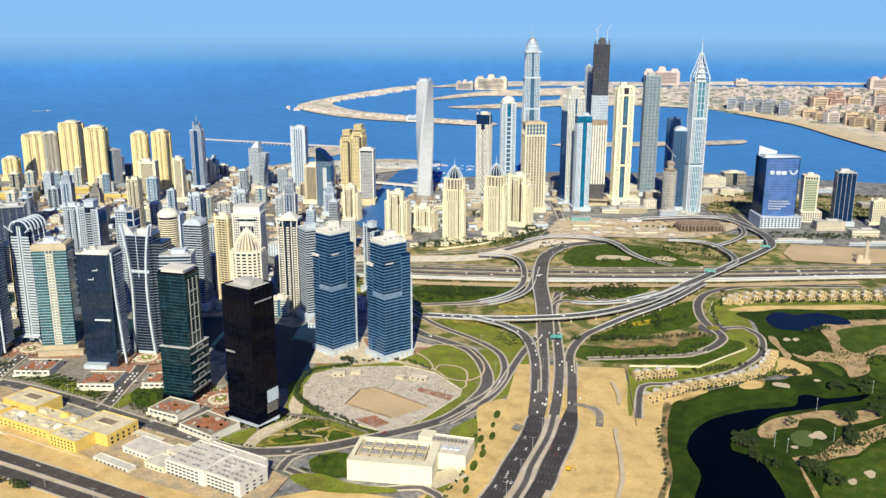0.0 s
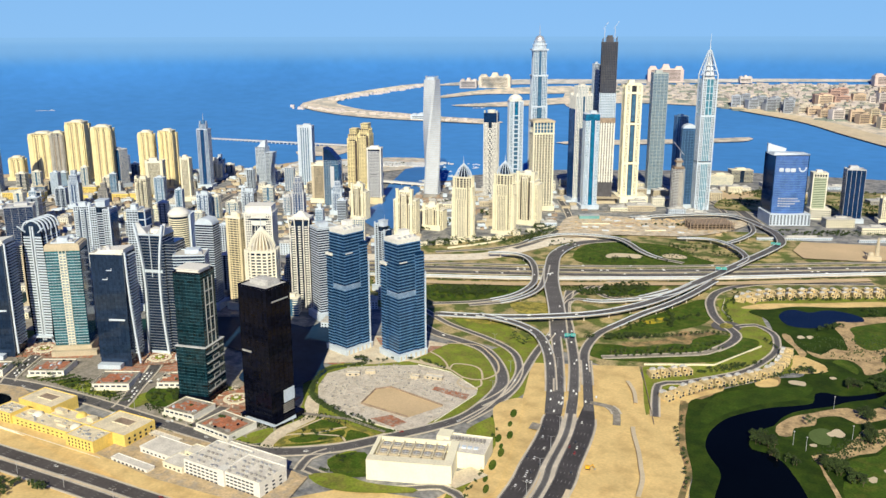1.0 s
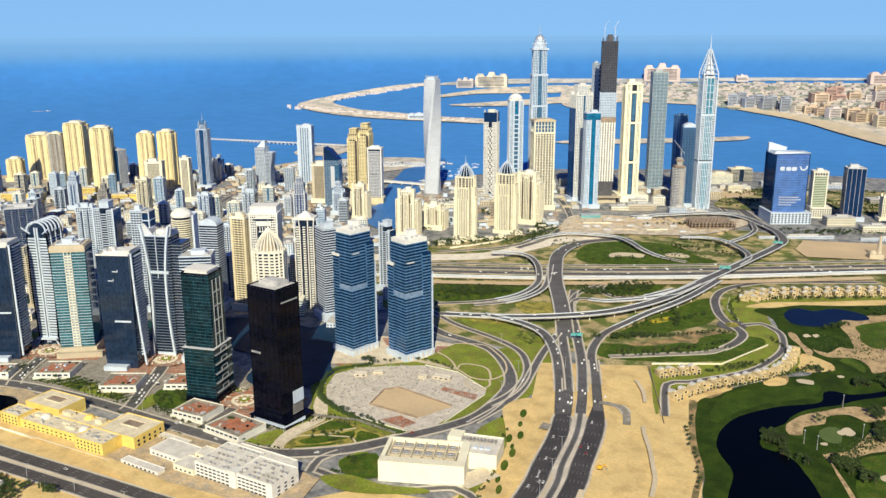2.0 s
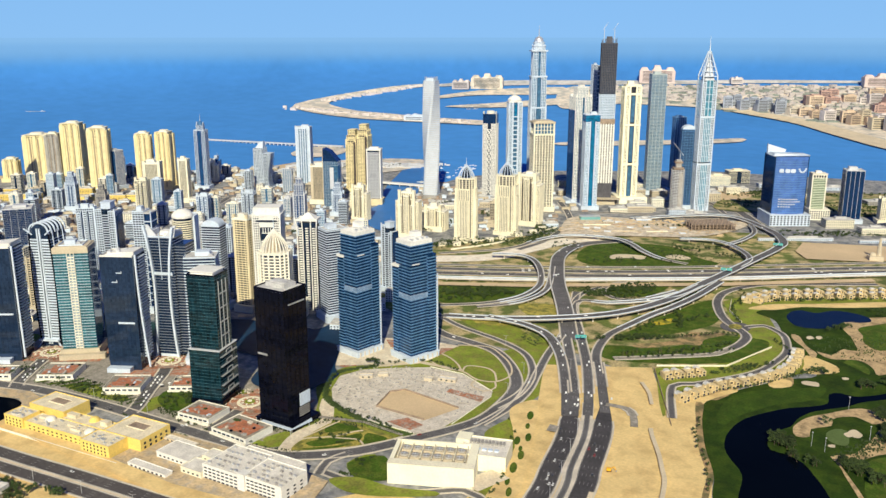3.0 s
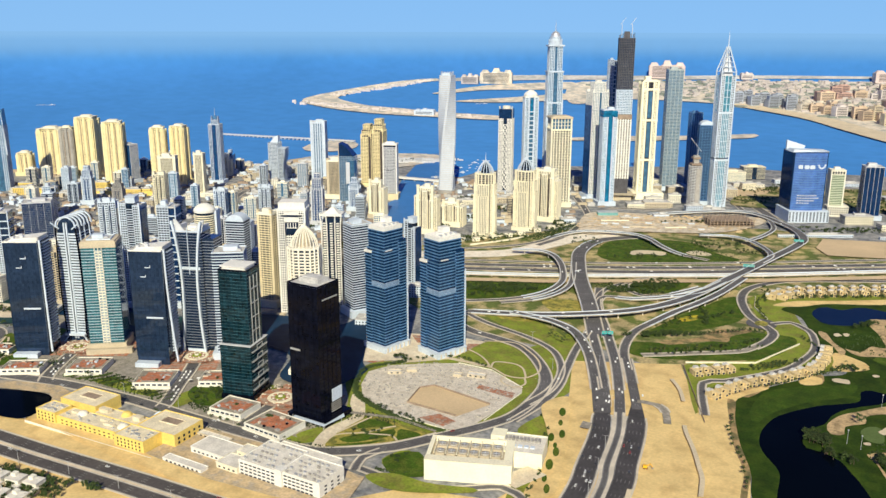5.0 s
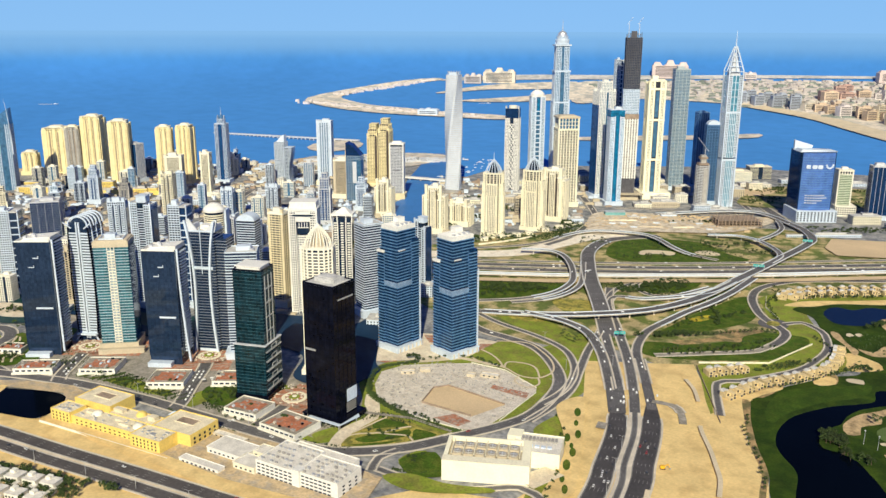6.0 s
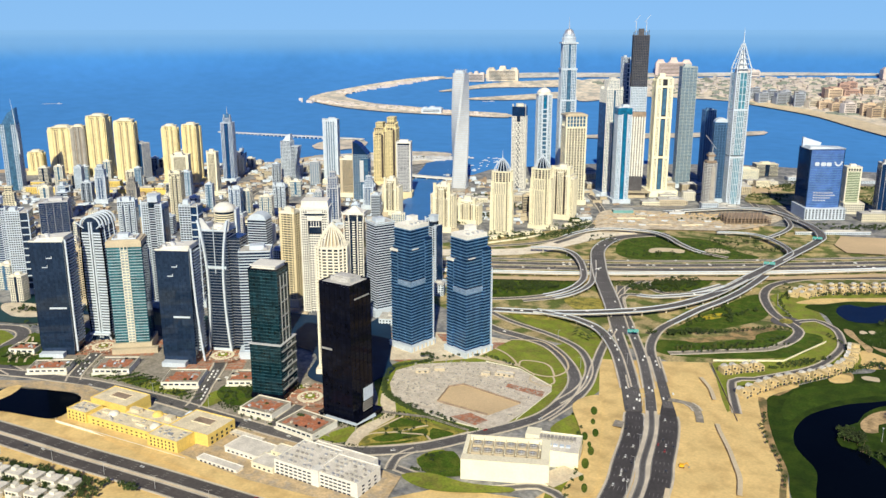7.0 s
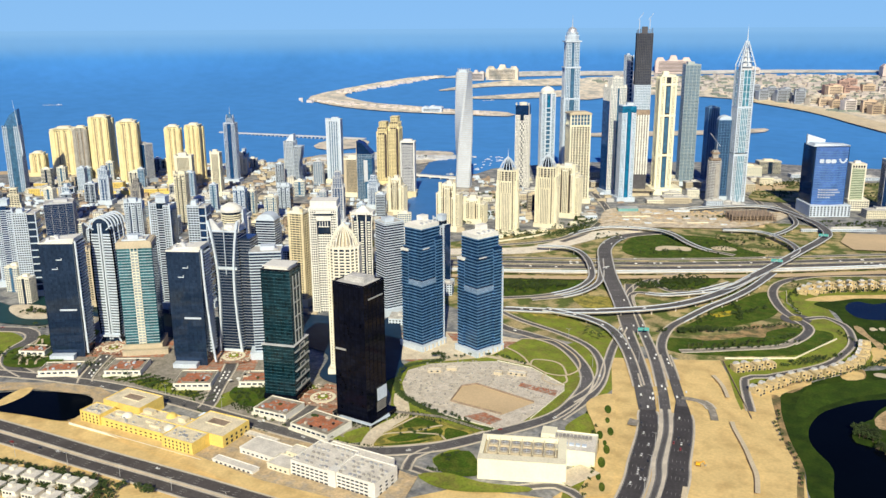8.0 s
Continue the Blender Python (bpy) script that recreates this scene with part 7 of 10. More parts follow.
def round_tower(x, y, rot, w, h, label):
    """A drum of dark glass ringed by cream balconies, with a pale rounded lantern."""
    ob = start(x, y, rot, label)
    r = w / 2
    part("glazed_drum", Geo().drum(0, 0, [(0, r * .9), (h - 4, r * .9)], 24), M["window"], ob, "dark glass between the balconies")
    for k in range(int((h - 12) / 3.6)):
        part("balcony_ring", Geo().drum(0, 0, [(8 + 3.6 * k, r), (9.7 + 3.6 * k, r)], 24), M["cream"], ob)
    part("flat_wing", Geo().box(r * .5, r * .5, 0, h - 2, r * 1.3, r * 1.3), M["white"], ob, "white flat-sided wing")
    part("lantern", Geo().drum(0, 0, [(h - 4, r * 1.02), (h, r * 1.02), (h + 5, r * .8), (h + 9, r * .4), (h + 10, .4)], 24), M["warm_white"], ob, "pale rounded lantern roof")
    part("podium", Geo().box(0, 0, 0, 8, w + 8, w + 8), M["cream"], ob)


black_tower(-600, 624, -2, 39.4, 34.6, 149, "tall plain black glass office tower")
green_tower(-702, 624, 15, 33.7, 28.6, 149, "dark green glass tower with stepped wider base")
glass_slab(-1024, 593, 31, 41.4, 35.1, 147, "dark navy glass slab tower with white balcony edge", bend=0.6)
arch_tower(-1019, 659, 22, 29.0, 38.0, 154, "white ribbed tower with arched rib crown")
teal_tower(-956, 649, 38, 41.6, 35.3, 147, "teal glass tower with cream balconies and tan crown")
glass_slab(-867, 649, 25, 40.7, 34.6, 144, "dark navy glass slab tower with white curved edge")
curve_tower(-849, 702, 20, 33.3, 28.3, 158, "dark banded tower with two white curved ribs")
plain(-800, 712, 36, 38.7, 32.9, 136, "dark glass tower with white floor bands", "white", "glass_dark", crown="flat", band=1.2, pier=0, proud=0.7, near=True)
plain(-933, 868, 20, 28.9, 24.6, 129, "dark glass tower with white floor bands", "white", "glass_dark", crown="vault", band=1.2, pier=0, proud=0.7, near=True)
finned(-891, 887, 10, 24.7, 21.0, 141, "golden apartment tower with balcony rows", "gold_tan", "window", fin=0.8, bay=6, band=1.6, tiers=1)
gate_tower(-842, 886, 29, 39.4, 33.5, 152, "white apartment tower shaped like a gateway")
dome_tower(-684, 715, 26, 36.0, 30.6, 154, "cream apartment tower with white ribbed cage dome")
flare_tower(-815, 942, 23, 29.8, 25.4, 133, "pale apartment tower with flaring fins and pointed roof")
plain(-756, 921, 63, 32.2, 27.4, 134, "dark glass tower with white floor bands", "white", "glass_dark", crown="flat", band=1.2, pier=0, proud=0.7, near=True)
twin_tower(-648, 831, 78, 37.0, 31.4, 172, "blue glass twin tower with pale metal floor bands")
twin_tower(-576, 850, 70, 38.8, 32.9, 161, "blue glass twin tower with pale metal floor bands")
residence(-755, 1068, -7, 20.7, 17.6, 109, "white apartment tower with two wings and glazed centre", "white", "window", "wings")
residence(-1285, 725, 40, 32.9, 27.9, 131, "white apartment tower with a column of dark square panes", "white", "window", "boxes", "glass_dark")
residence(-1365, 742, 42, 28.2, 24.0, 133, "white apartment tower with navy glass centre", "white", "glass_navy", "wings")
plain(-1531, 958, 49, 51.1, 43.4, 80, "navy glass office block with thin pale floor lines", "pale_grey", "glass_navy", crown="flat", band=0.22, bay=12, pier=0.3, proud=0.4)
residence(-1161, 729, 33, 15.9, 13.5, 85, "tan stone apartment tower with regular windows", "tan", "window_warm", "wings")
residence(-1223, 875, 37, 28.0, 23.8, 125, "white apartment tower with projecting window bays", "white", "glass_dark", "bays")
residence(-1057, 786, 27, 30.7, 26.1, 160, "white apartment tower with two wings and glazed centre", "white", "window", "wings")
residence(-1414, 1157, 23, 24.9, 21.2, 113, "cream apartment tower with dark balcony columns", "cream", "window", "bays", "window")
residence(-1014, 814, 26, 27.8, 23.6, 152, "white apartment tower with dark blue flank", "white", "glass_dark", "boxes")
round_tower(-1080, 947, 29, 34.3, 115, "round cream apartment tower with ringed balconies")
residence(-1594, 911, 41, 25.3, 21.5, 103, "cream apartment tower stepping back near the top", "cream", "window_warm", "tiers")
sail_tower(-2093, 1254, 38, 37.9, 32.2, 166, "pale glass tower with curved mast fin")
residence(-1712, 1116, 36, 25.6, 21.7, 67, "white apartment tower with dark glass flank", "white", "glass_sky", "boxes", "glass_dark")
residence(-1764, 1251, 29, 24, 20, 84, "slim white and blue glass tower, stepping back", "white", "glass_blue", "tiers", "glass_blue")
residence(-1644, 1238, 28, 22.9, 19.4, 66, "dark grey apartment tower with pale floor lines", "grey", "glass_dark", "tiers")
residence(-1383, 1291, 24, 26.0, 22.1, 62, "pale blue glass and white tower, with window bays", "white", "glass_blue", "bays", "glass_blue")
residence(-1164, 1349, 26, 25, 21, 104, "blue-grey glass tower stepping to a slim top", "pale_grey", "glass_blue", "tiers", "glass_blue")
residence(-1182, 1506, 19, 23.5, 19.9, 70, "pale blue glass and white tower, stepping back", "white", "glass_blue", "tiers", "glass_blue")
finned(-1106, 1485, 11, 29, 26, 77, "cream residential tower with stepped ribbed top", "cream", "window_warm", tiers=3)
curled_tower(-1543, 1668, 21, 42.3, 36.0, 121, "white apartment tower with curling side and top")
finned(-1457, 1733, 26, 38.3, 32.5, 164, "white ribbed apartment tower with square top", "white", "glass_sky", fin=2.4, bay=6.2, band=0.8, top="white", tiers=1)
finned(-1309, 1606, 23, 38.5, 32.7, 92, "tan apartment tower with ribbed front", "tan", "window_warm", tiers=1)
wedge_tower(-1262, 1593, 19, 36, 30, 125, "glass tower with slanted top")
finned(-1773, 1704, 33, 32.4, 27.5, 55, "cream apartment tower with ribbed front", "cream", "window_warm", tiers=2)
residence(-1784, 1743, 29, 22.4, 19.0, 60, "pale blue glass and white tower, two-winged", "white", "glass_blue", "wings", "glass_blue")
finned(-1606, 1452, 25, 23.7, 20.1, 104, "cream apartment tower with ribbed front", "cream", "window_warm", tiers=1)
finned(-1700, 1438, 36, 41.7, 35.4, 92, "cream apartment tower with ribbed front", "cream", "window_warm", tiers=1)
split_tower(-1322, 1790, 21, 58.7, 49.9, 169, "golden and brown pair of joined apartment shafts", "sandstone", "dark_brown")
quay_slab(-1182, 1655, 24, 34, 26, 137, "white-framed grey-green window slab with dark top band on a tan podium")
residence(-1327, 1372, 22, 28.0, 23.8, 62, "white apartment tower with projecting window bays", "white", "glass_dark", "bays")
beach_slab(-2260, 1432, 40, 38.0, 40.4, 56)
beach_slab(-2195, 1476, 34, 61.2, 65.1, 124)
beach_slab(-2090, 1449, 36, 34.7, 36.9, 134, "grey", "grey-brown beachfront apartment slab with stepped pale crown")
beach_slab(-2059, 1491, 28, 50.2, 53.4, 161)
beach_slab(-1921, 1463, 38, 48.6, 51.6, 158)
plain(-1905, 1496, 3, 32.0, 27.2, 102, "grey-blue beachfront tower with shaded glass front", "pale_grey", "glass_blue", crown="flat", band=0.9, bay=4, pier=0.9, gaps=((0.55, 0.9),))
beach_slab(-1802, 1504, 37, 36.4, 38.6, 146)
beach_slab(-1775, 1551, 20, 37.4, 39.8, 147)
plain(-1701, 1608, 24, 30.2, 25.7, 156, "tall slim blue-grey tower with pointed spire", "white", "glass_blue", crown="spire", band=0.6, bay=4, pier=1.0, gaps=((0.35, 0.65),))
finned(-930, 1405, 13, 34.8, 29.6, 93, "cream residential tower with stepped ribbed top", "cream", "window_warm", tiers=3)
finned(-917, 1489, 10, 36.7, 31.2, 50, "cream residential tower with stepped ribbed top", "cream", "window_warm", tiers=2)
dome_tower(-816, 1438, 13, 36.9, 31.4, 125, "cream residential tower with white ribbed dome crown")
dome_tower(-771, 1531, 6, 38.6, 32.8, 121, "cream residential tower with white ribbed dome crown")
finned(-767, 1635, 5, 40.5, 34.4, 109, "cream residential tower with stepped ribbed top", "cream", "window_warm", tiers=2)
patterned_tower(-994, 1901, 13, 34.1, 29.0, 208, "white tower with dark crossed panels and navy head")
lantern_tower(-940, 1925, 37, 34.1, 29.0, 237, "white tower with blue pane ladder and lantern roof")
capped_tower(-806, 1789, 37, 48.3, 41.0, 209, "cream tower with flat overhanging roof cap")
crowned_tower(-890, 1951, 35, 40.4, 34.3, 362, "very tall white and blue tower with dome and spire")
twist_tower(-1110, 1803, 10, 37.2, 31.7, 291, "pale grey twisting tower beside the water")
pale_shaft = plain(-770, 1934, 46, 42.8, 36.4, 255, "tall pale tower with blue glass flank", "warm_white", "glass_sky", crown="step", band=1.2, bay=4.2, pier=1.5, proud=0.8, gaps=((0.44, 0.56),))
part("glass_flank", Geo().box(-21.6, 0, 6, 225, 1.6, 34), M["glass_blue"], pale_shaft, "blue glass flank")
blue_front = plain(-713, 1857, 36, 33.0, 28.0, 222, "white-framed tower with bright blue glass front", "white", "glass_cyan", crown="flat", band=1.5, bay=3.4, pier=1.4, gaps=((0.34, 0.68),))
part("glass_head", Geo().box(0, 0, 206, 221, 33.6, 28.6), M["glass_cyan"], blue_front, "bright blue glass head")
part("front_strip", Geo().box(.3, -14.1, 8, 208, 10.4, 1.2), M["glass_cyan"], blue_front, "bright blue glass strip")
for s in (-1, 1):
    part("strip_frame", Geo().box(.3 + s * 6.2, -14.2, 0, 207, 2.0, 1.6), M["white"], blue_front)
unfinished_tower(-711, 1952, 24, 39.8, 33.8, 387, "very tall unfinished tower with dark concrete top")
framed_tower(-663, 1993, 31, 40, 34, 280, "pale yellow framed tower with tall glass slots")
plain(-640, 2131, 29, 37.5, 31.9, 303, "tall grey-green tower with close floor bands", "green_grey", "glass_sky", crown="flat", band=1.4, pier=0.8, bay=9, proud=0.5)
plain(-591, 2177, 35, 29.5, 25.0, 195, "dark blue glass office tower", "band_blue", "glass_blue", crown="flat", band=0.6, bay=6, pier=0.8)
plain(-519, 1979, 24, 32.7, 27.8, 186, "grey-blue banded tower with rounded roof", "band_blue", "glass_navy", crown="vault", band=1.1, bay=6, pier=0.6)
site_tower(-526, 1935, 30, 28.3, 24.1, 99, "grey-brown concrete tower under construction with crane")
pointed_tower(-483, 1974, 36, 33.0, 28.2, 308, "very tall white framed tower with pointed crown")
residence(-778, 2055, 39, 19, 17, 326, "slim white and navy glass tower with box frames", "white", "glass_navy", "boxes")
banner_tower(-294, 1933, 29, 72.5, 61.7, 149, "glass office block wrapped in a blue banner")
striped = start(-235, 2013, 22, "cream-framed office block with yellow-green floor stripes")
facade(striped, 29, 26, 0, 92, "olive_band", "olive_glass", fh=3.8, band=1.9, pier=0, proud=0.5)
for s in (-1, 1):
    part("edge_wall", Geo().box(s * 14.6, 0, 0, 101, 2.4, 27.4), M["cream_white"], striped, "cream edge wall")
part("cornice", Geo().box(0, 0, 92, 101, 27, 26.6).box(0, 0, 101, 102.4, 32.4, 28.4), M["cream_white"], striped, "cream top frame")
for k in range(5):
    part("top_window", Geo().box(-11 + 5.5 * k, -13.4, 93.6, 98.6, 3.6, .8), M["window"], striped)
part("lift_room", Geo().box(0, 2, 102.4, 107, 12, 10), M["warm_white"], striped)
part("podium", Geo().box(4, -4, 0, 22, 44, 40).box(4, -4, 22, 23.2, 45, 41), M["cream_white"], striped)
windows_row = Geo()
for k in range(4):
    for i in range(9):
        windows_row.box(-15.5 + 4.8 * i, -24.1, 3 + 4.8 * k, 6 + 4.8 * k, 2.8, .6)
part("podium_windows", windows_row, M["window"], striped, stuff=True)
plain(-164, 2004, 19, 38.1, 32.4, 115, "dark blue glass office tower with thin white upright lines", "pale_grey", "glass_navy", crown="flat", band=0.2, bay=9, pier=0.5, bandmat="glass_navy")
plain(-92, 2028, 17, 32.0, 27.2, 52, "cream apartment tower with stepped top", "cream", "window_warm", crown="step", bay=3.8, pier=1.3, band=1.7)


# ---- low buildings in front ----
def windows_on(ob, x0, x1, y, z0, rows, cols, ww, wh, pitch, rot=0, material="window", name="window"):
    me = Geo().box(0, 0, 0, wh, ww, 0.4).mesh(name, M[material])
    for r in range(rows):
        for c in range(cols):
            u = x0 + (x1 - x0) * (c + 0.5) / cols
            part(name, me, M[material], ob, at=(u, y, z0 + r * pitch))


def side_windows(ob, x, y0, y1, z0, rows, cols, ww, wh, pitch, material="window"):
    me = Geo().box(0, 0, 0, wh, 0.4, ww).mesh("window", M[material])
    for r in range(rows):
        for c in range(cols):
            part("window", me, M[material], ob, at=(x, y0 + (y1 - y0) * (c + 0.5) / cols, z0 + r * pitch))


def rim(ob, x, y, z, sx, sy, wall, h=1.2):
    g = Geo()
    for s in (-1, 1):
        g.box(x + s * (sx / 2 - 0.25), y, z, z + h, 0.5, sy).box(x, y + s * (sy / 2 - 0.25), z, z + h - 0.02, sx - 1.0, 0.5)
    part("parapet", g, M[wall], ob)


def school(x, y, rot):
    ob = thing("school_building", x, y, rot, "long bright yellow school building with flat roofs", "building")
    blocks = (("left_wing", -72, -18, 30, 22, 13), ("front_wing", -10, -16, 94, 22, 10), ("right_wing", 60, -22, 42, 24, 13), ("left_hall", -58, 18, 56, 34, 13), ("right_hall", 72, 10, 54, 40, 13), ("centre_wing", 8, 6, 76, 18, 8))
    for n, bx, by, sx, sy, h in blocks:
        part(n, Geo().box(bx, by, 0, h, sx, sy), M["yellow"], ob)
        part("roof_slab", Geo().box(bx, by, h, h + 0.3, sx - 0.8, sy - 0.8), M["roof_warm"], ob)
        rim(ob, bx, by, h, sx + 0.1, sy + 0.1, "yellow")
    windows_on(ob, -86, -58, -29.1, 3, 3, 5, 1.6, 1.8, 3.5)
    windows_on(ob, -52, 34, -27.1, 3, 2, 12, 2.6, 1.2, 3.6)
    windows_on(ob, 42, 78, -34.1, 3, 3, 7, 1.6, 1.8, 3.5)
    side_windows(ob, 99.1, -8, 28, 3, 2, 5, 2.4, 2.4, 4.5)
    for hx, hy in ((-58, 20), (72, 14)):
        # flat panel; its brown paints the dark of a sunken court
        part("roof_court", Geo().box(hx, hy, 13.3, 13.5, 24, 11), M["brown"], ob, "flat brown panel painted as the dark of a roof court")
        for sx in (-1, 1):
            part("court_kerb", Geo().box(hx + sx * 12.4, hy, 13.3, 14.3, .8, 12.6), M["roof_warm"], ob)
            part("court_kerb", Geo().box(hx, hy + sx * 6, 13.3, 14.28, 24, .8), M["roof_warm"], ob)
    for tx, ty in ((-34, -12), (30, -14)):
        part("roof_dome", Geo().drum(tx, ty, [(10.2, 6)] + [(10.2 + 4.2 * math.sin(a), 6 * math.cos(a)) for a in (0.4, 0.8, 1.2, 1.5)], 14), M["cream_white"], ob, "pale low roof dome")
    for px, py, sx, sy in ((-20, 6, 14, 6), (2, -12, 12, 5), (28, 8, 10, 7), (-44, -12, 8, 5), (14, -18, 16, 3)):
        part("roof_house", Geo().box(px, py, 8, 12.4, sx, sy), M["roof_warm"], ob)
    part("dome", Geo().drum(8, 10, [(8, 6)] + [(8 + 5 * math.sin(a), 6 * math.cos(a)) for a in (0.3, 0.7, 1.1, 1.5)], 14), M["yellow"], ob)
    r = random.Random(4)
    for bx, by, sx, sy, h in ((-72, -18, 24, 14, 13), (60, -22, 34, 16, 13), (-10, -16, 84, 14, 10)):
        for _ in range(16):
            part("air_conditioner", Geo().box(bx + r.uniform(-.5, .5) * sx, by + r.uniform(-.5, .5) * sy, h + .3, h + 1.8, 2.2, 1.8), M["steel"], ob)
    ob.scale = (0.94, 1.0, 1.0)
    part("boundary_wall", Geo().box(0, -38, 0, 2.4, 190, 0.8), M["cream_white"], ob)


school(-768, 499, 3)
canopy = thing("tensile_canopy", -738, 533, 0, "white tensile sail canopy beside the school", "canopy")
for i, (a, b) in enumerate(((0, 0), (9, 3))):
    part("sail", Geo().loft([[(a - 6, b - 4, 5), (a + 6, b - 5, 4.5), (a + 5, b + 5, 5), (a - 5, b + 4, 4.5)], [(a - .5, b - .5, 9), (a + .5, b - .5, 9), (a + .5, b + .5, 9), (a - .5, b + .5, 9)]]), M["white"], canopy)
    part("mast", Geo().drum(a, b, [(0, .3), (9, .2)], 6), M["steel"], canopy)


def white_block(x, y, rot):
    ob = thing("office_block", x, y, rot, "white four-storey block with small windows and plant on roof", "building")
    for n, bx, by, sx, sy, h in (("main_block", -22, -2, 46, 44, 15), ("right_block", 24, -4, 46, 36, 15), ("rear_block", 0, 22, 70, 12, 13)):
        part(n, Geo().box(bx, by, 0, h, sx, sy), M["warm_white"], ob)
        part("roof_slab", Geo().box(bx, by, h, h + 0.3, sx - .8, sy - .8), M["roof_pale"], ob)
        rim(ob, bx, by, h, sx + .1, sy + .1, "warm_white")
    windows_on(ob, -44, -2, -24.1, 2, 4, 8, 3.4, 1.3, 3.4)
    windows_on(ob, 6, 40, -22.1, 2, 4, 7, 3.4, 1.3, 3.4)
    side_windows(ob, 47.1, -18, 10, 2, 3, 3, 3, 1.3, 3.6)
    part("stair_tower", Geo().box(2, -20, 0, 18, 8, 9), M["warm_white"], ob)
    r = random.Random(8)
    for bx, by, sx, sy in ((-22, -2, 38, 34), (26, -6, 36, 26)):
        for i in range(8):
            for j in range(5):
                if r.random() < .75:
                    part("air_conditioner", Geo().box(bx - sx / 2 + sx * i / 7, by - sy / 2 + sy * j / 4, 15.3, 16.6 + r.random(), 2.6, 1.8), M["steel"] if r.random() < .6 else M["grey"], ob)


white_block(-540, 512, 0)


def shed(x, y, rot, sx, sy, h, label, wall="warm_white", name="warehouse"):
    ob = thing(name, x, y, rot, label, "building")
    part("wall_block", Geo().box(0, 0, 0, h, sx, sy), M[wall], ob)
    part("roof_slab", Geo().box(0, 0, h, h + .4, sx + .6, sy + .6), M["roof_pale"], ob)
    rim(ob, 0, 0, h + .35, sx + .7, sy + .7, wall, .7)
    if sx > 14:
        windows_on(ob, -sx * .45, sx * .45, -sy / 2 - .05, h * .45, 1, int(sx / 6), 2.4, 1.6, 3)
    return ob


shed(-632, 508, 0, 44, 26, 7, "low white shed with flat pale roof", "warm_white")
shed(-640, 474, 0, 50, 9, 4, "long low white shed beside the boundary wall", "warm_white")
shed(-598, 495, 0, 26, 20, 7, "small cream service building with flat roof", "cream")
shed(-600, 520, 0, 22, 16, 6, "small cream service building with flat roof", "cream")
shed(-655, 528, 0, 40, 8, 3.5, "low carport with pale roof", "tan")
shed(-648, 518, 0, 20, 5, 3, "small brown parking shade", "tan")
fence = thing("boundary_wall", -610, 464, 0, "low white boundary wall along the sand", "wall")
for i in range(12):
    part("wall_panel", Geo().box(-60 + i * 12, -i * 0.15, 0, 2.2, 11.7, 0.5), M["warm_white"], fence)


def cooling_plant(x, y, rot):
    ob = thing("cooling_plant", x, y, rot, "cream industrial plant with open roof of cooling fans", "building")
    w, d, h = 80, 50, 20
    part("front_wall", Geo().box(0, -d / 2 + 5, 0, h, w, 10), M["pale_yellow"], ob)
    part("rear_wall", Geo().box(0, d / 2 - 1, 0, h, w, 2), M["pale_yellow"], ob)
    for s in (-1, 1):
        part("side_wall", Geo().box(s * (w / 2 - (4 if s > 0 else 2)), 4, 0, h, 8 if s > 0 else 4, d - 12), M["pale_yellow"], ob)
    part("fan_deck", Geo().box(0, 4, 0, h - 5, w - 8, d - 14), M["tan"], ob)
    part("coping", Geo().box(0, -d / 2 + 5, h, h + .5, w + .4, 10.4), M["cream"], ob)
    for i in range(6):
        for j in range(2):
            cx, cy = -28 + i * 10.5, -4 + j * 14
            cell = part("fan_cell", Geo().box(cx, cy, h - 5, h - .5, 8.6, 10.5), M["tan"], ob)
            part("fan_ring", Geo().drum(cx, cy, [(h - .5, 3.9), (h + .6, 3.6)], 14), M["grey"], cell)
            part("fan_hub", Geo().drum(cx, cy, [(h + .6, 1.0), (h + 1.1, .8)], 8).box(cx, cy, h + .62, h + .8, 6.8, .6).box(cx, cy, h + .62, h + .82, .6, 6.8), M["steel"], cell)
    for i in range(7):
        part("pipe_rack", Geo().box(-33 + i * 10.5, 3, h - .4, h + 1.2, .8, 28), M["cream"], ob)


cooling_plant(-404, 604, 21)
annex = thing("plant_annex", -372, 647, 15, "cream flat-roofed plant annex with roof units", "building")
part("wall_block", Geo().box(0, 0, 0, 15, 46, 38), M["pale_yellow"], annex)
part("roof_slab", Geo().box(0, 0, 15, 15.3, 45, 37), M["roof_pale"], annex)
rim(annex, 0, 0, 15, 46.2, 38.2, "pale_yellow", 1.6)
part("side_block", Geo().box(-24, 14, 0, 18, 14, 16), M["pale_yellow"], annex)
for i in range(10):
    part("roof_unit", Geo().box(-16 + i * 3.6, 8, 15.3, 17.3, 2.6, 7), M["grey"], annex)
for i in range(4):
    part("roof_unit", Geo().box(-6 + i * 6, -6, 15.3, 16.6, 4, 4), M["white"], annex)
patch("pavement_yard", [(-374, 598), (-358, 632), (-336, 626), (-351, 590)], M["paving"], "paved yard beside the plant", smooth=False)


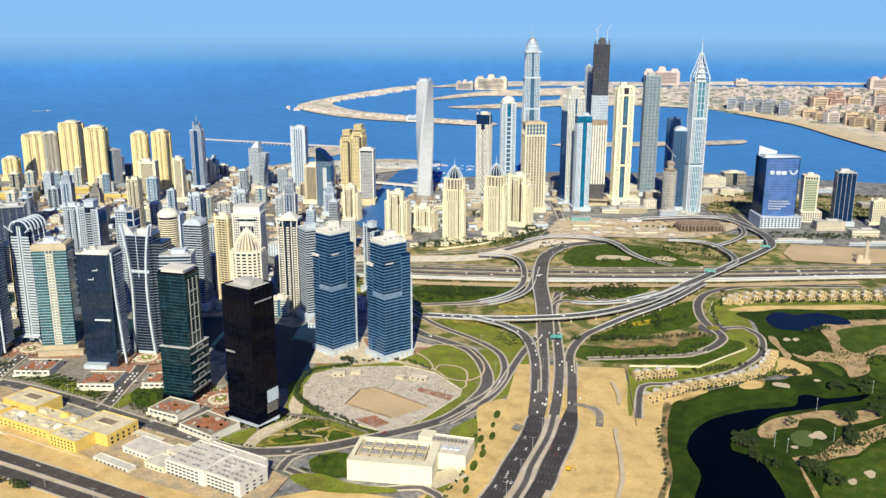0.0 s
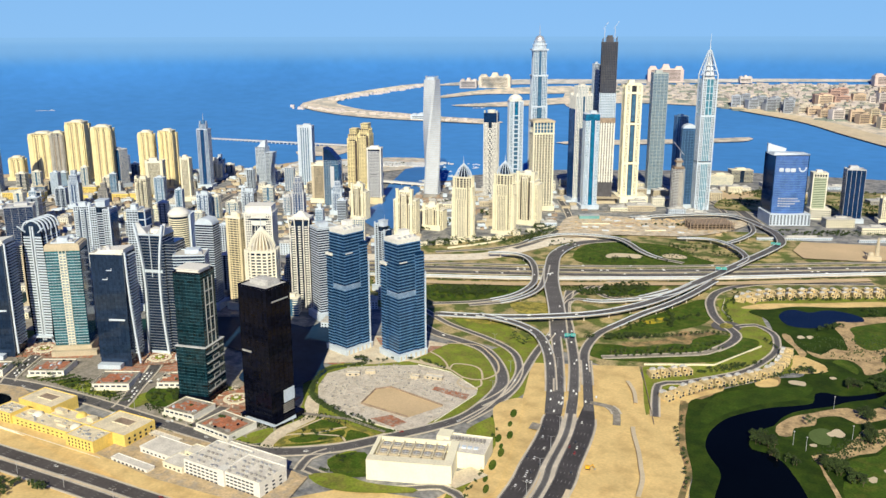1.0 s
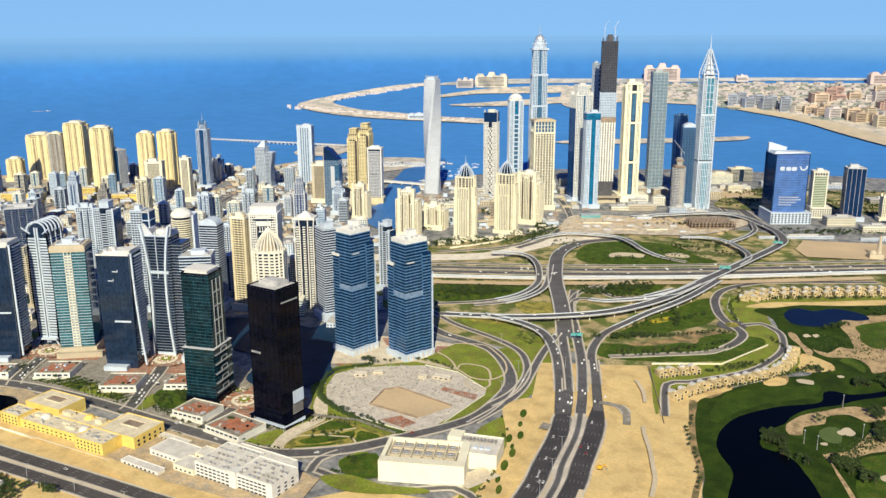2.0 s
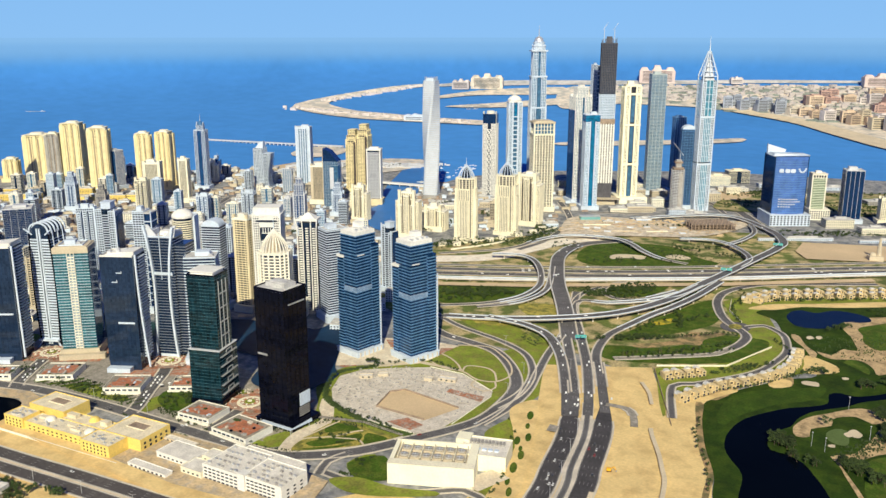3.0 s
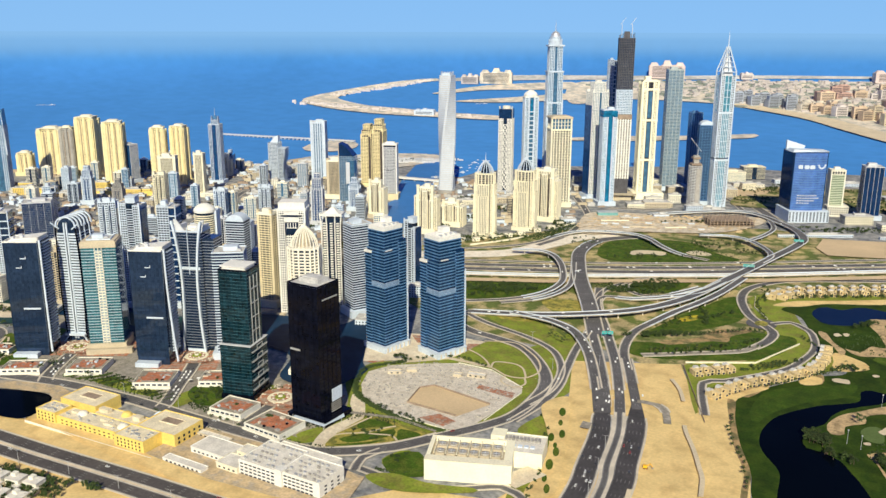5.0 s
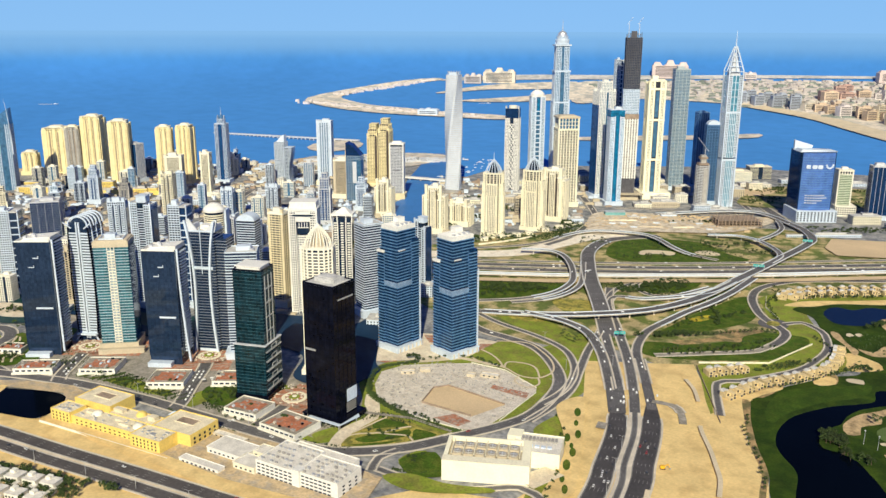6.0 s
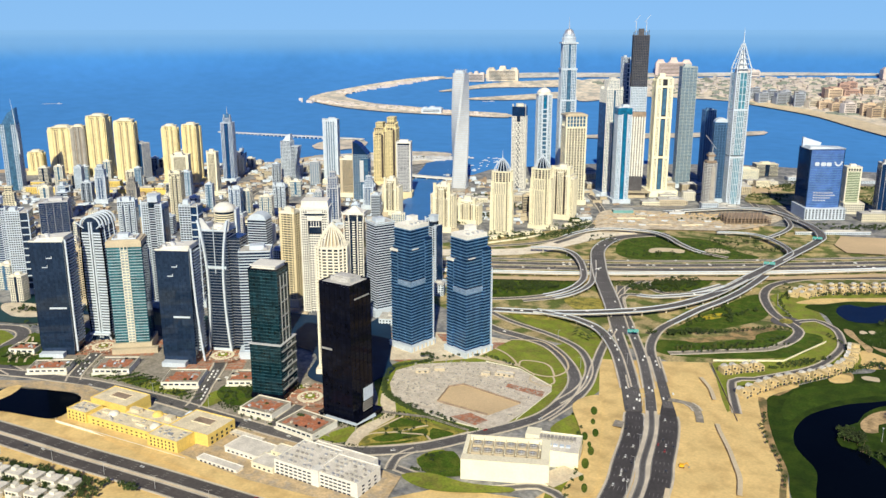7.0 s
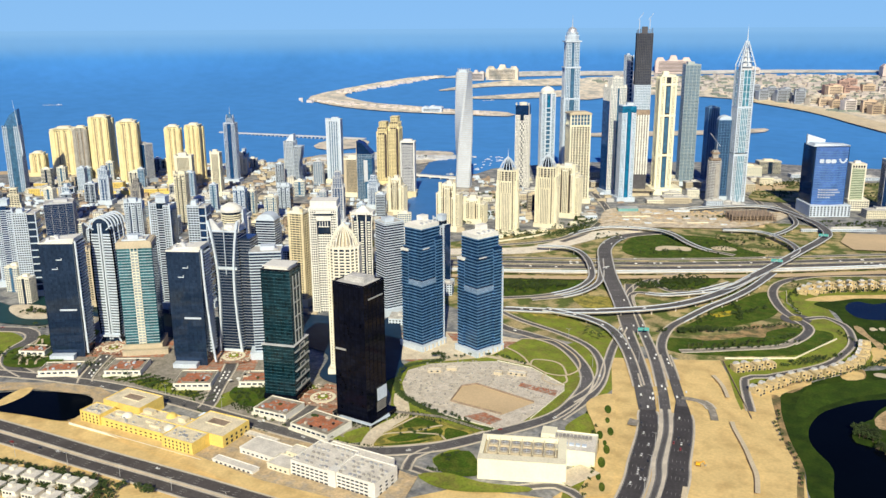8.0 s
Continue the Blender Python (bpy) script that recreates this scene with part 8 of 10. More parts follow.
def podium_block(x, y, rot, sx, sy, h=8):
    ob = thing("podium_building", x, y, rot, "low cream building with terracotta paved roof terrace", "building", "podium buildings")
    part("wall_block", Geo().box(0, 0, 0, h, sx, sy), M["warm_white"], ob)
    part("roof_slab", Geo().box(0, 0, h, h + .2, sx - 1, sy - 1), M["forecourt"], ob, "grey paved roof edge")
    part("roof_terrace", Geo().box(sx * .04, sy * .02, h + .2, h + .35, sx * .7, sy * .62).box(-sx * .36, -sy * .2, h + .2, h + .34, sx * .12, sy * .4), M["roof_tiles"], ob, "terracotta paved roof terrace")
    rim(ob, 0, 0, h, sx + .2, sy + .2, "cream_white", 1.2)
    part("base_course", Geo().box(0, -sy / 2 - 1.2, 0, h * .5, sx + 2, 2.2), M["cream_white"], ob)
    windows_on(ob, -sx * .46, sx * .46, -sy / 2 - .1, h * .58, 1, int(sx / 7), 4.6, 1.9, 3)
    r = random.Random(int(x))
    for i in range(7):
        part("roof_vent", Geo().box(sx * r.uniform(-.44, .44), sy * r.uniform(-.42, .42), h + .2, h + 1.6, r.uniform(1.2, 3.2), r.uniform(1.2, 2.6)), M[r.choice(["dark_clad", "brown", "grey"])], ob)
    for i in range(5):
        part("roof_planter", Geo().box(sx * r.uniform(-.4, .4), sy * r.uniform(-.4, .45), h + .3, h + 1.2 + r.random(), r.uniform(2, 6), r.uniform(2, 5)), M[r.choice(["kerb", "grey", "leaf", "white"])], ob)



for px, py, pr, sx, sy in ((-981, 543, 33, 46, 28), (-916, 585, 30, 43, 38), (-816, 598, 30, 43, 38), (-755, 634, 30, 36, 32), (-1062, 566, 25, 34, 22), (-682, 586, 4, 42, 34), (-618, 576, -4, 50, 38)):
    podium_block(px, py, pr, sx, sy, 7)
for cx, cy in ((-832, 677), (-660, 634), (-987, 623)):
    ring = thing("drop_off_circle", cx, cy, 0, "round paved drop-off with pale ring and planted centre", "roundabout", z=LEVEL["z"])
    part("kerb_ring", Geo().drum(0, 0, [(-.3, 14.4), (.35, 14.4)], 28), M["cream"], ring, "pale stone ring")
    part("inner_paving", Geo().drum(0, 0, [(0, 10.5), (.5, 10.5)], 24), M["terracotta"], ring, "red paved centre")
    part("planted_centre", Geo().drum(0, 0, [(.4, 6.2), (1.2, 5.6)], 20), M["lawn"], ring)
    part("fountain", Geo().drum(0, 0, [(1.0, 2.6), (1.9, 2.6), (2.3, 1)], 12), M["cream_white"], ring)
    for k in range(8):
        a = k * math.pi / 4 + .3
        part("planter", Geo().box(8.4 * math.cos(a), 8.4 * math.sin(a), .4, 1.3, 2.2, 1.2, math.degrees(a)), M["cream_white"], ring)


inlay, r3 = Geo(), random.Random(77)
for cx, cy, rad in ((-835, 681, 30), (-660, 640, 36), (-987, 626, 28)):
    for _ in range(50):
        a, q = r3.uniform(0, 6.283), rad * math.sqrt(r3.uniform(.3, 1))
        inlay.box(cx + q * math.cos(a), cy + q * .8 * math.sin(a), LEVEL["z"] - .4, LEVEL["z"] + r3.uniform(.1, 1.1), r3.uniform(.8, 3.6), r3.uniform(.6, 1.6), r3.choice([30, 120, 75]))
tagged(new("planter_boxes", inlay.mesh("planter_boxes", M["kerb"])), "pale planters, benches and kerbs scattered over the forecourts", "planters", kind="stuff")


# ---- villas ----
def villa(x, y, rot, flip=1):
    """Two storeys of stepped sandy blocks with a pale vaulted rear roof and deep openings."""
    ob = thing("villa", x, y, rot, "sandy terraced villa with stepped volumes and pale vaulted roof", "house", "villas by the golf course")
    part("wall_block", Geo().box(0, 1, 0, 6.6, 11.5, 10), M["villa"], ob)
    part("roof_slab", Geo().box(0, -1, 6.6, 7.0, 12, 6.4), M["villa"], ob)
    n = 7
    part("roof_vault", Geo().loft([[(-flip * 1.5 + 4.2 * math.cos(math.pi * i / n), yy, 6.6 + 2.6 * math.sin(math.pi * i / n)) for i in range(n + 1)] for yy in (1.6, 6.2)]), M["roof"], ob, "pale vaulted roof")
    part("front_block", Geo().box(flip * 2.8, -6, 0, 6.9, 5.2, 4.4), M["villa"], ob)
    part("terrace_block", Geo().box(-flip * 3.2, -6.6, 0, 3.5, 4.8, 5.4), M["villa"], ob)
    part("stair_block", Geo().box(-flip * 4.4, -2.4, 6.9, 9.0, 2.6, 3.4), M["villa"], ob)
    part("window", Geo().box(flip * 2.8, -8.2, 3.9, 6.0, 2.4, .4), M["window"], ob)
    part("window", Geo().box(flip * 2.8, -8.2, .4, 2.8, 3.2, .4), M["window"], ob)
    part("window", Geo().box(-flip * 3.2, -4.1, 4.0, 6.0, 3.0, .4), M["window"], ob)
    part("window", Geo().box(-flip * 3.2, -9.3, .4, 2.6, 2.8, .4), M["window"], ob)
    return ob


v_a, v_b = villa(-244, 884, 58, 1), villa(-276, 940, 40, -1)


def villa_row(pts, pitch, turn):
    line = spline(pts, 1.0)
    run, last = 0.0, None
    k = 0
    for i in range(1, len(line)):
        run += math.hypot(*(line[i] - line[i - 1])[:2])
        if run >= pitch:
            run = 0.0
            d = line[i] - line[i - 1]
            a = math.degrees(math.atan2(d[1], d[0])) + turn
            k += 1
            copy_thing(v_a if k % 2 else v_b, pose(line[i][0], line[i][1], 0, 0, 0, a))


villa_row([(-244, 884, 0), (-234, 905, 0), (-223, 927, 0), (-210, 946, 0), (-198, 959, 0), (-185, 973, 0), (-172, 991, 0), (-162, 1008, 0), (-153, 1030, 0), (-149, 1062, 0), (-150, 1098, 0)], 15.5, 0)
villa_row([(-276, 940, 0), (-266, 950, 0), (-254, 961, 0), (-242, 972, 0)], 14, 0)
villa_row([(-252, 1278, 0), (-240, 1325, 0), (-205, 1362, 0), (-150, 1396, 0), (-60, 1452, 0), (80, 1535, 0)], 17, 0)
villa_row([(-240, 1285, 0), (-222, 1320, 0), (-190, 1345, 0), (-135, 1382, 0), (-50, 1435, 0), (80, 1515, 0)], 17, 0)
def white_villa(x, y, rot):
    ob = thing("villa", x, y, rot, "white flat-roofed villa among trees", "house", "white villas by the motorway")
    part("wall_block", Geo().box(0, 0, 0, 7.5, 15, 12), M["cream_white"], ob)
    part("roof_slab", Geo().box(0, 0, 7.5, 8, 15.5, 12.5), M["roof_pale"], ob)
    part("wing", Geo().box(6, -8, 0, 4, 8, 7), M["cream_white"], ob)
    part("wing_roof", Geo().box(6, -8, 4, 4.4, 8.4, 7.4), M["roof_pale"], ob)
    part("roof_room", Geo().box(-3, 2, 8, 10.8, 5, 5), M["cream_white"], ob)
    for u in (-5, -1.5, 2):
        part("window", Geo().box(u, -6.1, 4.2, 6, 2, .4), M["window"], ob)


for i in range(7):
    white_villa(-842 + i * 19, 352 + i * 4.4, 12)
for i in range(7):
    white_villa(-838 + i * 20, 328 + i * 4.6, 12)


def garden_wall(pts, label, h=2.4, wall="cream"):
    ob = thing("garden_wall", pts[0][0], pts[0][1], 0, label, "wall")
    for a, b in zip(pts, pts[1:]):
        n = max(1, int(math.hypot(b[0] - a[0], b[1] - a[1]) / 14))
        for i in range(n):
            p = [(a[k] + (b[k] - a[k]) * (i + e) / n - pts[0][k]) for e in (0.01, .99) for k in (0, 1)]
            part("wall_panel", Geo().bar((p[0], p[1], h / 2), (p[2], p[3], h / 2), .6, h), M[wall], ob)


for wall_line in ([(-803, 1352), (-780, 1386), (-756, 1425), (-736, 1474)], [(-818, 1395), (-790, 1432), (-762, 1487)], [(-728, 1558), (-710, 1592), (-699, 1629)]):
    garden_wall(wall_line, "pale yellow terraced garden wall below the towers", 3.4, "cream")
garden_wall([(-296, 968), (-220, 1010), (-182, 1107)], "cream garden wall beside the villas")
garden_wall([(-296, 958), (-236, 812)], "low dark brown fence along the sand lot", 2.2, "brown")
garden_wall([(-1010, 432), (-960, 441), (-914, 450), (-862, 462)], "white boundary wall between the canal and the sand", 2.2, "warm_white")
garden_wall([(-270, 1290), (-262, 1235), (-236, 1190)], "cream compound wall beside the road")

# ---- along the motorway and in the far city ----
def filler(x, y, rot, sx, sy, h, wall, label):
    ob = thing("low_rise", x, y, rot, label, "building", "low city buildings")
    if h > 24:
        r = random.Random(int(abs(x) + abs(y)))
        facade(ob, sx, sy, 0, h, wall, r.choice(["glass_dark", "window", "glass_sky"]), band=r.uniform(.9, 1.6), bay=r.choice([3.2, 4.5, 7]), pier=r.choice([0, .6, 1.1]), proud=.6, gaps=r.choice([(), ((.4, .6),), ((.2, .3), (.7, .8))]))
        part("roof_top", Geo().box(0, 0, h, h + 1.2, sx + .3, sy + .3).box(0, sy * .1, h + 1.2, h + 5, sx * .4, sy * .4).box(-sx * .3, -sy * .25, h + 1.2, h + 2.8, 4, 3), M[wall], ob)
        return ob
    g = Geo().box(0, 0, 0, h, sx, sy)
    part("wall_block", g, M[wall], ob)
    g = Geo()
    for k in range(int(h / 3.6)):
        for s in (-1, 1):
            nx = int(sx / 4)
            for i in range(nx):
                g.box(-sx / 2 + (i + .5) * sx / nx, s * sy / 2, 1.2 + k * 3.6, 3.0 + k * 3.6, 2.2, .5)
            ny = int(sy / 4)
            for i in range(ny):
                g.box(s * sx / 2, -sy / 2 + (i + .5) * sy / ny, 1.2 + k * 3.6, 3.0 + k * 3.6, .5, 2.2)
    if g.v:
        part("window_grid", g, M["glass_dark"], ob, stuff=True)
    part("roof_top", Geo().box(0, 0, h, h + .9, sx + .6, sy + .6).box(sx * .1, sy * .1, h + .9, h + 4.2, sx * .4, sy * .35).box(-sx * .25, -sy * .2, h + .9, h + 2.4, 4, 3), M["roof"], ob)
    return ob


TOWERS = [(o.location.x, o.location.y) for o in scene.objects if o.name.startswith("tower")]
rnd = random.Random(21)
USED = list(TOWERS)
LINES = [p for line, *_ in ROADS for p in line[::2]]
count = 0
tries = 0
while count < 165 and tries < 16000:
    tries += 1
    x, y = rnd.uniform(-2150, -900), rnd.uniform(850, 2050)
    ys = 1199 + (x + 847) * 0.62
    yc = 1819 + (x + 1967) * 0.85 if x < -1800 else 1950 + (x + 1800) * 0.15
    if y < ys + 75 or y > yc - 60:
        continue
    chan = -1021 - (y - 1422) * 0.55
    if y > 1380 and x > chan - 70:
        continue
    if min(math.hypot(x - a, y - b) for a, b in USED) < 29 or min(math.hypot(x - p[0], y - p[1]) for p in LINES) < 25:
        continue
    USED.append((x, y))
    h = rnd.choice([7, 9, 11, 14, 18, 22, 28, 36, 44, 52, 60])
    wall = rnd.choice(["cream", "white", "white", "cream_white", "white", "pale_grey", "cream_white", "tan"])
    filler(x, y, 28 + rnd.uniform(-8, 8), rnd.uniform(16, 28), rnd.uniform(14, 24), h, wall, {"cream": "low cream building among towers", "tan": "low tan building among towers", "white": "low white building among towers", "cream_white": "low warm white building among towers", "pale_grey": "low pale grey building among towers"}[wall])
    count += 1
count = tries = 0
while count < 55 and tries < 8000:
    tries += 1
    x, y = rnd.uniform(-1450, -720), rnd.uniform(690, 1080)
    ys = 1199 + (x + 847) * 0.62
    if y > ys - 70 or y < 660 + max(0, (-x - 1000)) * 0.12 or (x > -1000 and y < 885):
        continue
    if min(math.hypot(x - a, y - b) for a, b in USED) < 40 or min(math.hypot(x - p[0], y - p[1]) for p in LINES) < 27:
        continue
    USED.append((x, y))
    filler(x, y, 25 + rnd.uniform(-10, 10), rnd.uniform(20, 32), rnd.uniform(16, 26), rnd.choice([9, 13, 18, 26, 40, 60]), rnd.choice(["cream", "white", "white", "cream_white"]), "mid-rise pale building among towers")
    count += 1
for x, y, sx, sy, h, wall in ((-980, 1820, 40, 24, 12, "tan"), (-1000, 1700, 36, 22, 10, "cream"), (-930, 1760, 40, 26, 14, "tan"), (-860, 1700, 30, 20, 12, "cream"), (-1030, 1890, 50, 24, 9, "tan"), (-870, 1560, 22, 26, 62, "cream"), (-850, 1640, 24, 22, 40, "tan"), (-880, 1850, 44, 26, 12, "tan"), (-600, 1890, 60, 30, 14, "tan"), (-640, 1860, 40, 26, 10, "cream"),
                              (-560, 1790, 34, 16, 6, "white"), (-620, 1730, 24, 12, 5, "tan"), (-470, 1900, 50, 20, 7, "white"), (-520, 2345, 60, 40, 26, "cream"), (-480, 2410, 60, 36, 34, "cream"), (-400, 2380, 40, 24, 9, "white"), (-240, 2420, 70, 30, 8, "white"), (-180, 1935, 60, 26, 18, "cream"), (-110, 1900, 56, 24, 14, "cream"), (-300, 2260, 40, 24, 9, "tan"), (-120, 2240, 60, 30, 12, "grey"), (-60, 1960, 40, 30, 34, "cream"), (-30, 2300, 50, 30, 10, "white"), (20, 2100, 50, 30, 30, "white"), (-240, 1760, 150, 5, 5, "white"), (-80, 1830, 110, 6, 5, "white"), (-1710, 1860, 80, 36, 24, "tan"), (-1650, 1820, 70, 30, 18, "cream"), (-1590, 1900, 60, 30, 16, "tan")):
    filler(x, y, 30, sx, sy, h, wall, "low %s building with flat roof" % {"tan": "tan", "cream": "cream", "white": "white", "grey": "grey"}[wall])
count = tries = 0
while count < 44 and tries < 5000:
    tries += 1
    x, y = rnd.uniform(-1040, -420), rnd.uniform(1640, 2300)
    if y < 1900 + (x + 420) * .25 and x > -700 or y > 2330 + (x + 500) * .5 or x < -960 - (y - 1640) * .55 + 60:
        continue
    if min(math.hypot(x - a, y - b) for a, b in USED) < 34 or min(math.hypot(x - p[0], y - p[1]) for p in LINES) < 22:
        continue
    USED.append((x, y))
    filler(x, y, 30 + rnd.uniform(-8, 8), rnd.uniform(22, 44), rnd.uniform(16, 26), rnd.choice([5, 7, 9, 12, 15, 20]), rnd.choice(["cream", "white", "cream_white", "tan"]), "low pale building at the foot of towers")
    count += 1
g = Geo()
for i in range(60):
    x, y = rnd.uniform(-1340, -1205), rnd.uniform(2040, 2330)
    if x > -1205 - (y - 2040) * .1 or x < -1380 + (y - 2040) * .05:
        continue
    s = rnd.uniform(.5, 1.1)
    g.box(x, y, -.6, 1.4 * s, 9 * s, 2.6 * s, 60).box(x, y, 1.4 * s, 2.3 * s, 4 * s, 1.8 * s, 60)
tagged(new("moored_boats", g.mesh("moored_boats", M["white"])), "many small white boats moored in the marina", "boats", kind="stuff")
# crowded low roofs, sheds and yards between the tower blocks
for wall, seed, words in (("tan", 41, "crowded low tan roofs between tower blocks"), ("white", 42, "crowded low white roofs between tower blocks"), ("roof", 43, "crowded low grey roofs between tower blocks"), ("brown", 44, "low brown sheds and hoardings between tower blocks")):
    r, g = random.Random(seed), Geo()
    for _ in range(900):
        x, y = r.uniform(-2200, -700), r.uniform(850, 2050)
        ys = 1187 + (x + 839) * 0.475
        yc = 1819 + (x + 1967) * 0.85 if x < -1800 else 1950 + (x + 1800) * 0.15
        chan = -1021 - (y - 1422) * 0.55
        if y > yc - 50 or abs(y - ys) < 60 or y > 1380 and chan - 60 < x < chan + 75 or x > -900 and 1050 < y < 1500 or x > -820 and y < 1640:
            continue
        if min(math.hypot(x - p[0], y - p[1]) for p in LINES[::2]) < 20 or min(math.hypot(x - a, y - c) for a, c in TOWERS) < 26:
            continue
        sx, sy, hh, a = r.uniform(6, 22), r.uniform(5, 14), r.choice([3, 3.5, 4, 5, 6, 8]), 28 + r.uniform(-8, 8)
        g.box(x, y, 0, hh, sx, sy, a).box(x + sx * .2, y, hh, hh + 1.2, sx * .3, sy * .3, a)
    tagged(new("low_roofs", g.mesh("low_roofs", M[wall])), words, "buildings", kind="stuff")
for x, y, r2, sx in ((-1823, 1341, 34, 80), (-1730, 1391, 30, 90), (-1960, 1262, 36, 70), (-1890, 1310, 34, 40)):
    hoard = thing("site_hoarding", x, y, r2, "low yellow podium structure below the beachfront slabs", "building")
    part("wall_block", Geo().box(0, 0, 0, 11, sx, 16), M["yellow"], hoard)
    part("roof_top", Geo().box(0, 3, 11, 15, sx * .6, 8).box(sx * .2, 0, 11, 17, 10, 8), M["tan"], hoard)
tent = thing("site_shelter", -666, 1742, 30, "low shelter clad in teal site netting", "shelter")
part("net_cladding", Geo().box(0, 0, 0, 9, 44, 18), M["net"], tent)
part("roof_slab", Geo().box(0, 0, 9, 9.8, 45, 19), M["steel"], tent)
frame_site = thing("concrete_frame", -415, 1785, 30, "low brown concrete frame under construction", "building site")
for k in range(3):
    part("floor_slab", Geo().box(0, 0, 4.5 + k * 4.5, 5.1 + k * 4.5, 96 - 4 * k, 58), M["brown"], frame_site)
for i in range(13):
    for j in range(4):
        part("column", Geo().box(-46 + i * 7.6, -28 + j * 18.6, 0, 16.5 + (i * j) % 3, 1.3, 1.3), M["brown"], frame_site)
mosque = thing("mosque_tower", -92, 1665, 20, "small sand-coloured mosque with a tall minaret", "mosque")
part("hall", Geo().box(0, 0, 0, 10, 24, 18), M["tan"], mosque)
part("minaret", Geo().drum(6, 0, [(10, 4.5), (26, 3.8), (26.2, 4.6), (28, 4.6), (28.2, 3), (40, 2.2), (44, .2)], 10), M["tan"], mosque)
part("dome", Geo().drum(-4, 0, [(10, 6)] + [(10 + 6 * math.sin(a), 6 * math.cos(a)) for a in (.4, .8, 1.2, 1.5)], 14), M["tan"], mosque)
for bx, by, sx in ((-2008, 1243, 34), (-1950, 1276, 40), (-1756, 1372, 44), (-1735, 1392, 30), (-2062, 1296, 36), (-1905, 1396, 40)):
    filler(bx, by, 30, sx, 22, 17, "yellow", "mid-rise ochre-yellow building near the beach")
clutter, r4 = Geo(), random.Random(91)
for _ in range(420):
    u, v = r4.random(), r4.random()
    x, y = -1760 + 370 * u + 60 * v, 2060 + 250 * u * .7 + 120 * (v - .5)
    a = r4.uniform(2, 9)
    clutter.box(x, y, 0, LEVEL["z"] + r4.uniform(1, 6), a * r4.uniform(1, 3), a, r4.choice([20, 35, 80]))
tagged(new("harbour_sheds", clutter.mesh("harbour_sheds", M["pale_grey"])), "small pale sheds, boats and stores on the harbour spit", "sheds", kind="stuff")
bridge = thing("footbridge", -1243, 1893, 4, "low pale bridge across the marina channel", "bridge")
part("deck", Geo().box(0, 0, 6.5, 10, 170, 18), M["warm_white"], bridge)
for i in range(6):
    part("pillar", Geo().box(-80 + i * 32, 0, -2, 7, 3, 12), M["kerb"], bridge)

# ---- houses and hotels on the islands ----
def far_block(x, y, sx, sy, h, wall, label, name="apartment_block", rot=30, top=True):
    p = distant(x, y, 0)
    ob = thing(name, p.x, p.y, rot, label, "building", "island apartment blocks", p.z + 1.5)
    part("wall_block", Geo().box(0, 0, -6, h, sx, sy).box(sx * .1, 0, h, h + 5, sx * .5, sy * .6), M[wall], ob)
    g = Geo()
    for k in range(int(h / 7)):
        g.box(0, -sy / 2, 3 + k * 7, 6 + k * 7, sx * .82, .8)
    part("window_strip", g, M["window_warm"], ob, stuff=True)
    return ob


rnd = random.Random(77)
for i in range(34):
    u = i / 33
    x, y = -1180 + 900 * u + rnd.uniform(-25, 25), 4800 - 620 * u * u - 330 * u + rnd.uniform(-60, 90)
    # the first blocks take the painted shade tone
    far_block(x + 150, y + 140, rnd.uniform(36, 60), 34, rnd.uniform(30, 58), rnd.choice(["far_tan", "far_ochre", "far_ochre", "far_sand", "tan"]) if i > 12 else "far_shaded", "sandy or painted-shade grey apartment block on the island shore", rot=rnd.uniform(10, 50))
for i in range(30):
    far_block(rnd.uniform(-700, 350), rnd.uniform(5000, 6400), rnd.uniform(40, 80), 34, rnd.uniform(20, 46), rnd.choice(["far_tan", "far_ochre", "far_pink", "far_pink"]), "sand-coloured apartment block on the island", rot=rnd.uniform(10, 50))
g = Geo()
for i in range(1500):
    x, y = rnd.uniform(-2300, 700), rnd.uniform(4300, 7400)
    if y < 5420 - (x + 1600) * .9 or y > 6600 + (x + 2300) * .55:
        continue
    p = distant(x, y, 0)
    s = rnd.uniform(10, 24)
    g.box(p.x, p.y, p.z - 4, p.z + rnd.uniform(5, 13), s * 1.5, s, rnd.uniform(0, 60))
tagged(new("island_houses", g.mesh("island_houses", M["far_tan"])), "dense low sand-coloured houses on the island", "houses", kind="stuff")
g = Geo()
for i in range(900):
    x, y = rnd.uniform(-2300, 700), rnd.uniform(4300, 7400)
    if y < 5300 - (x + 1600) * .9 or y > 6600 + (x + 2300) * .55:
        continue
    p = distant(x, y, 0)
    a = rnd.uniform(8, 26)
    g.prism([(p.x + a * 1.6 * math.cos(k * 1.05) * rnd.uniform(.6, 1.2), p.y + a * math.sin(k * 1.05) * rnd.uniform(.6, 1.2)) for k in range(6)], p.z - 3, p.z + rnd.uniform(4, 9), .6)
tagged(new("island_trees", g.mesh("island_trees", M["far_leaf"])), "hazy grey-green tree clumps between the island houses", "trees", kind="stuff")
g = Geo()
for i in range(260):
    u = rnd.random()
    x, y = (-3180 + 1300 * u, 3760 - 260 * u ** .6) if i % 2 else (-3300 - 330 * u, 4200 + 1700 * u)
    p = distant(x + rnd.uniform(-30, 60), y + rnd.uniform(-60, 40), 0)
    g.box(p.x, p.y, p.z - 3, p.z + rnd.uniform(4, 10), rnd.uniform(8, 26), rnd.uniform(8, 16), rnd.uniform(0, 60))
tagged(new("island_houses", g.mesh("island_houses", M["far_tan"])), "scattered low houses along the breakwater island", "houses", kind="stuff")
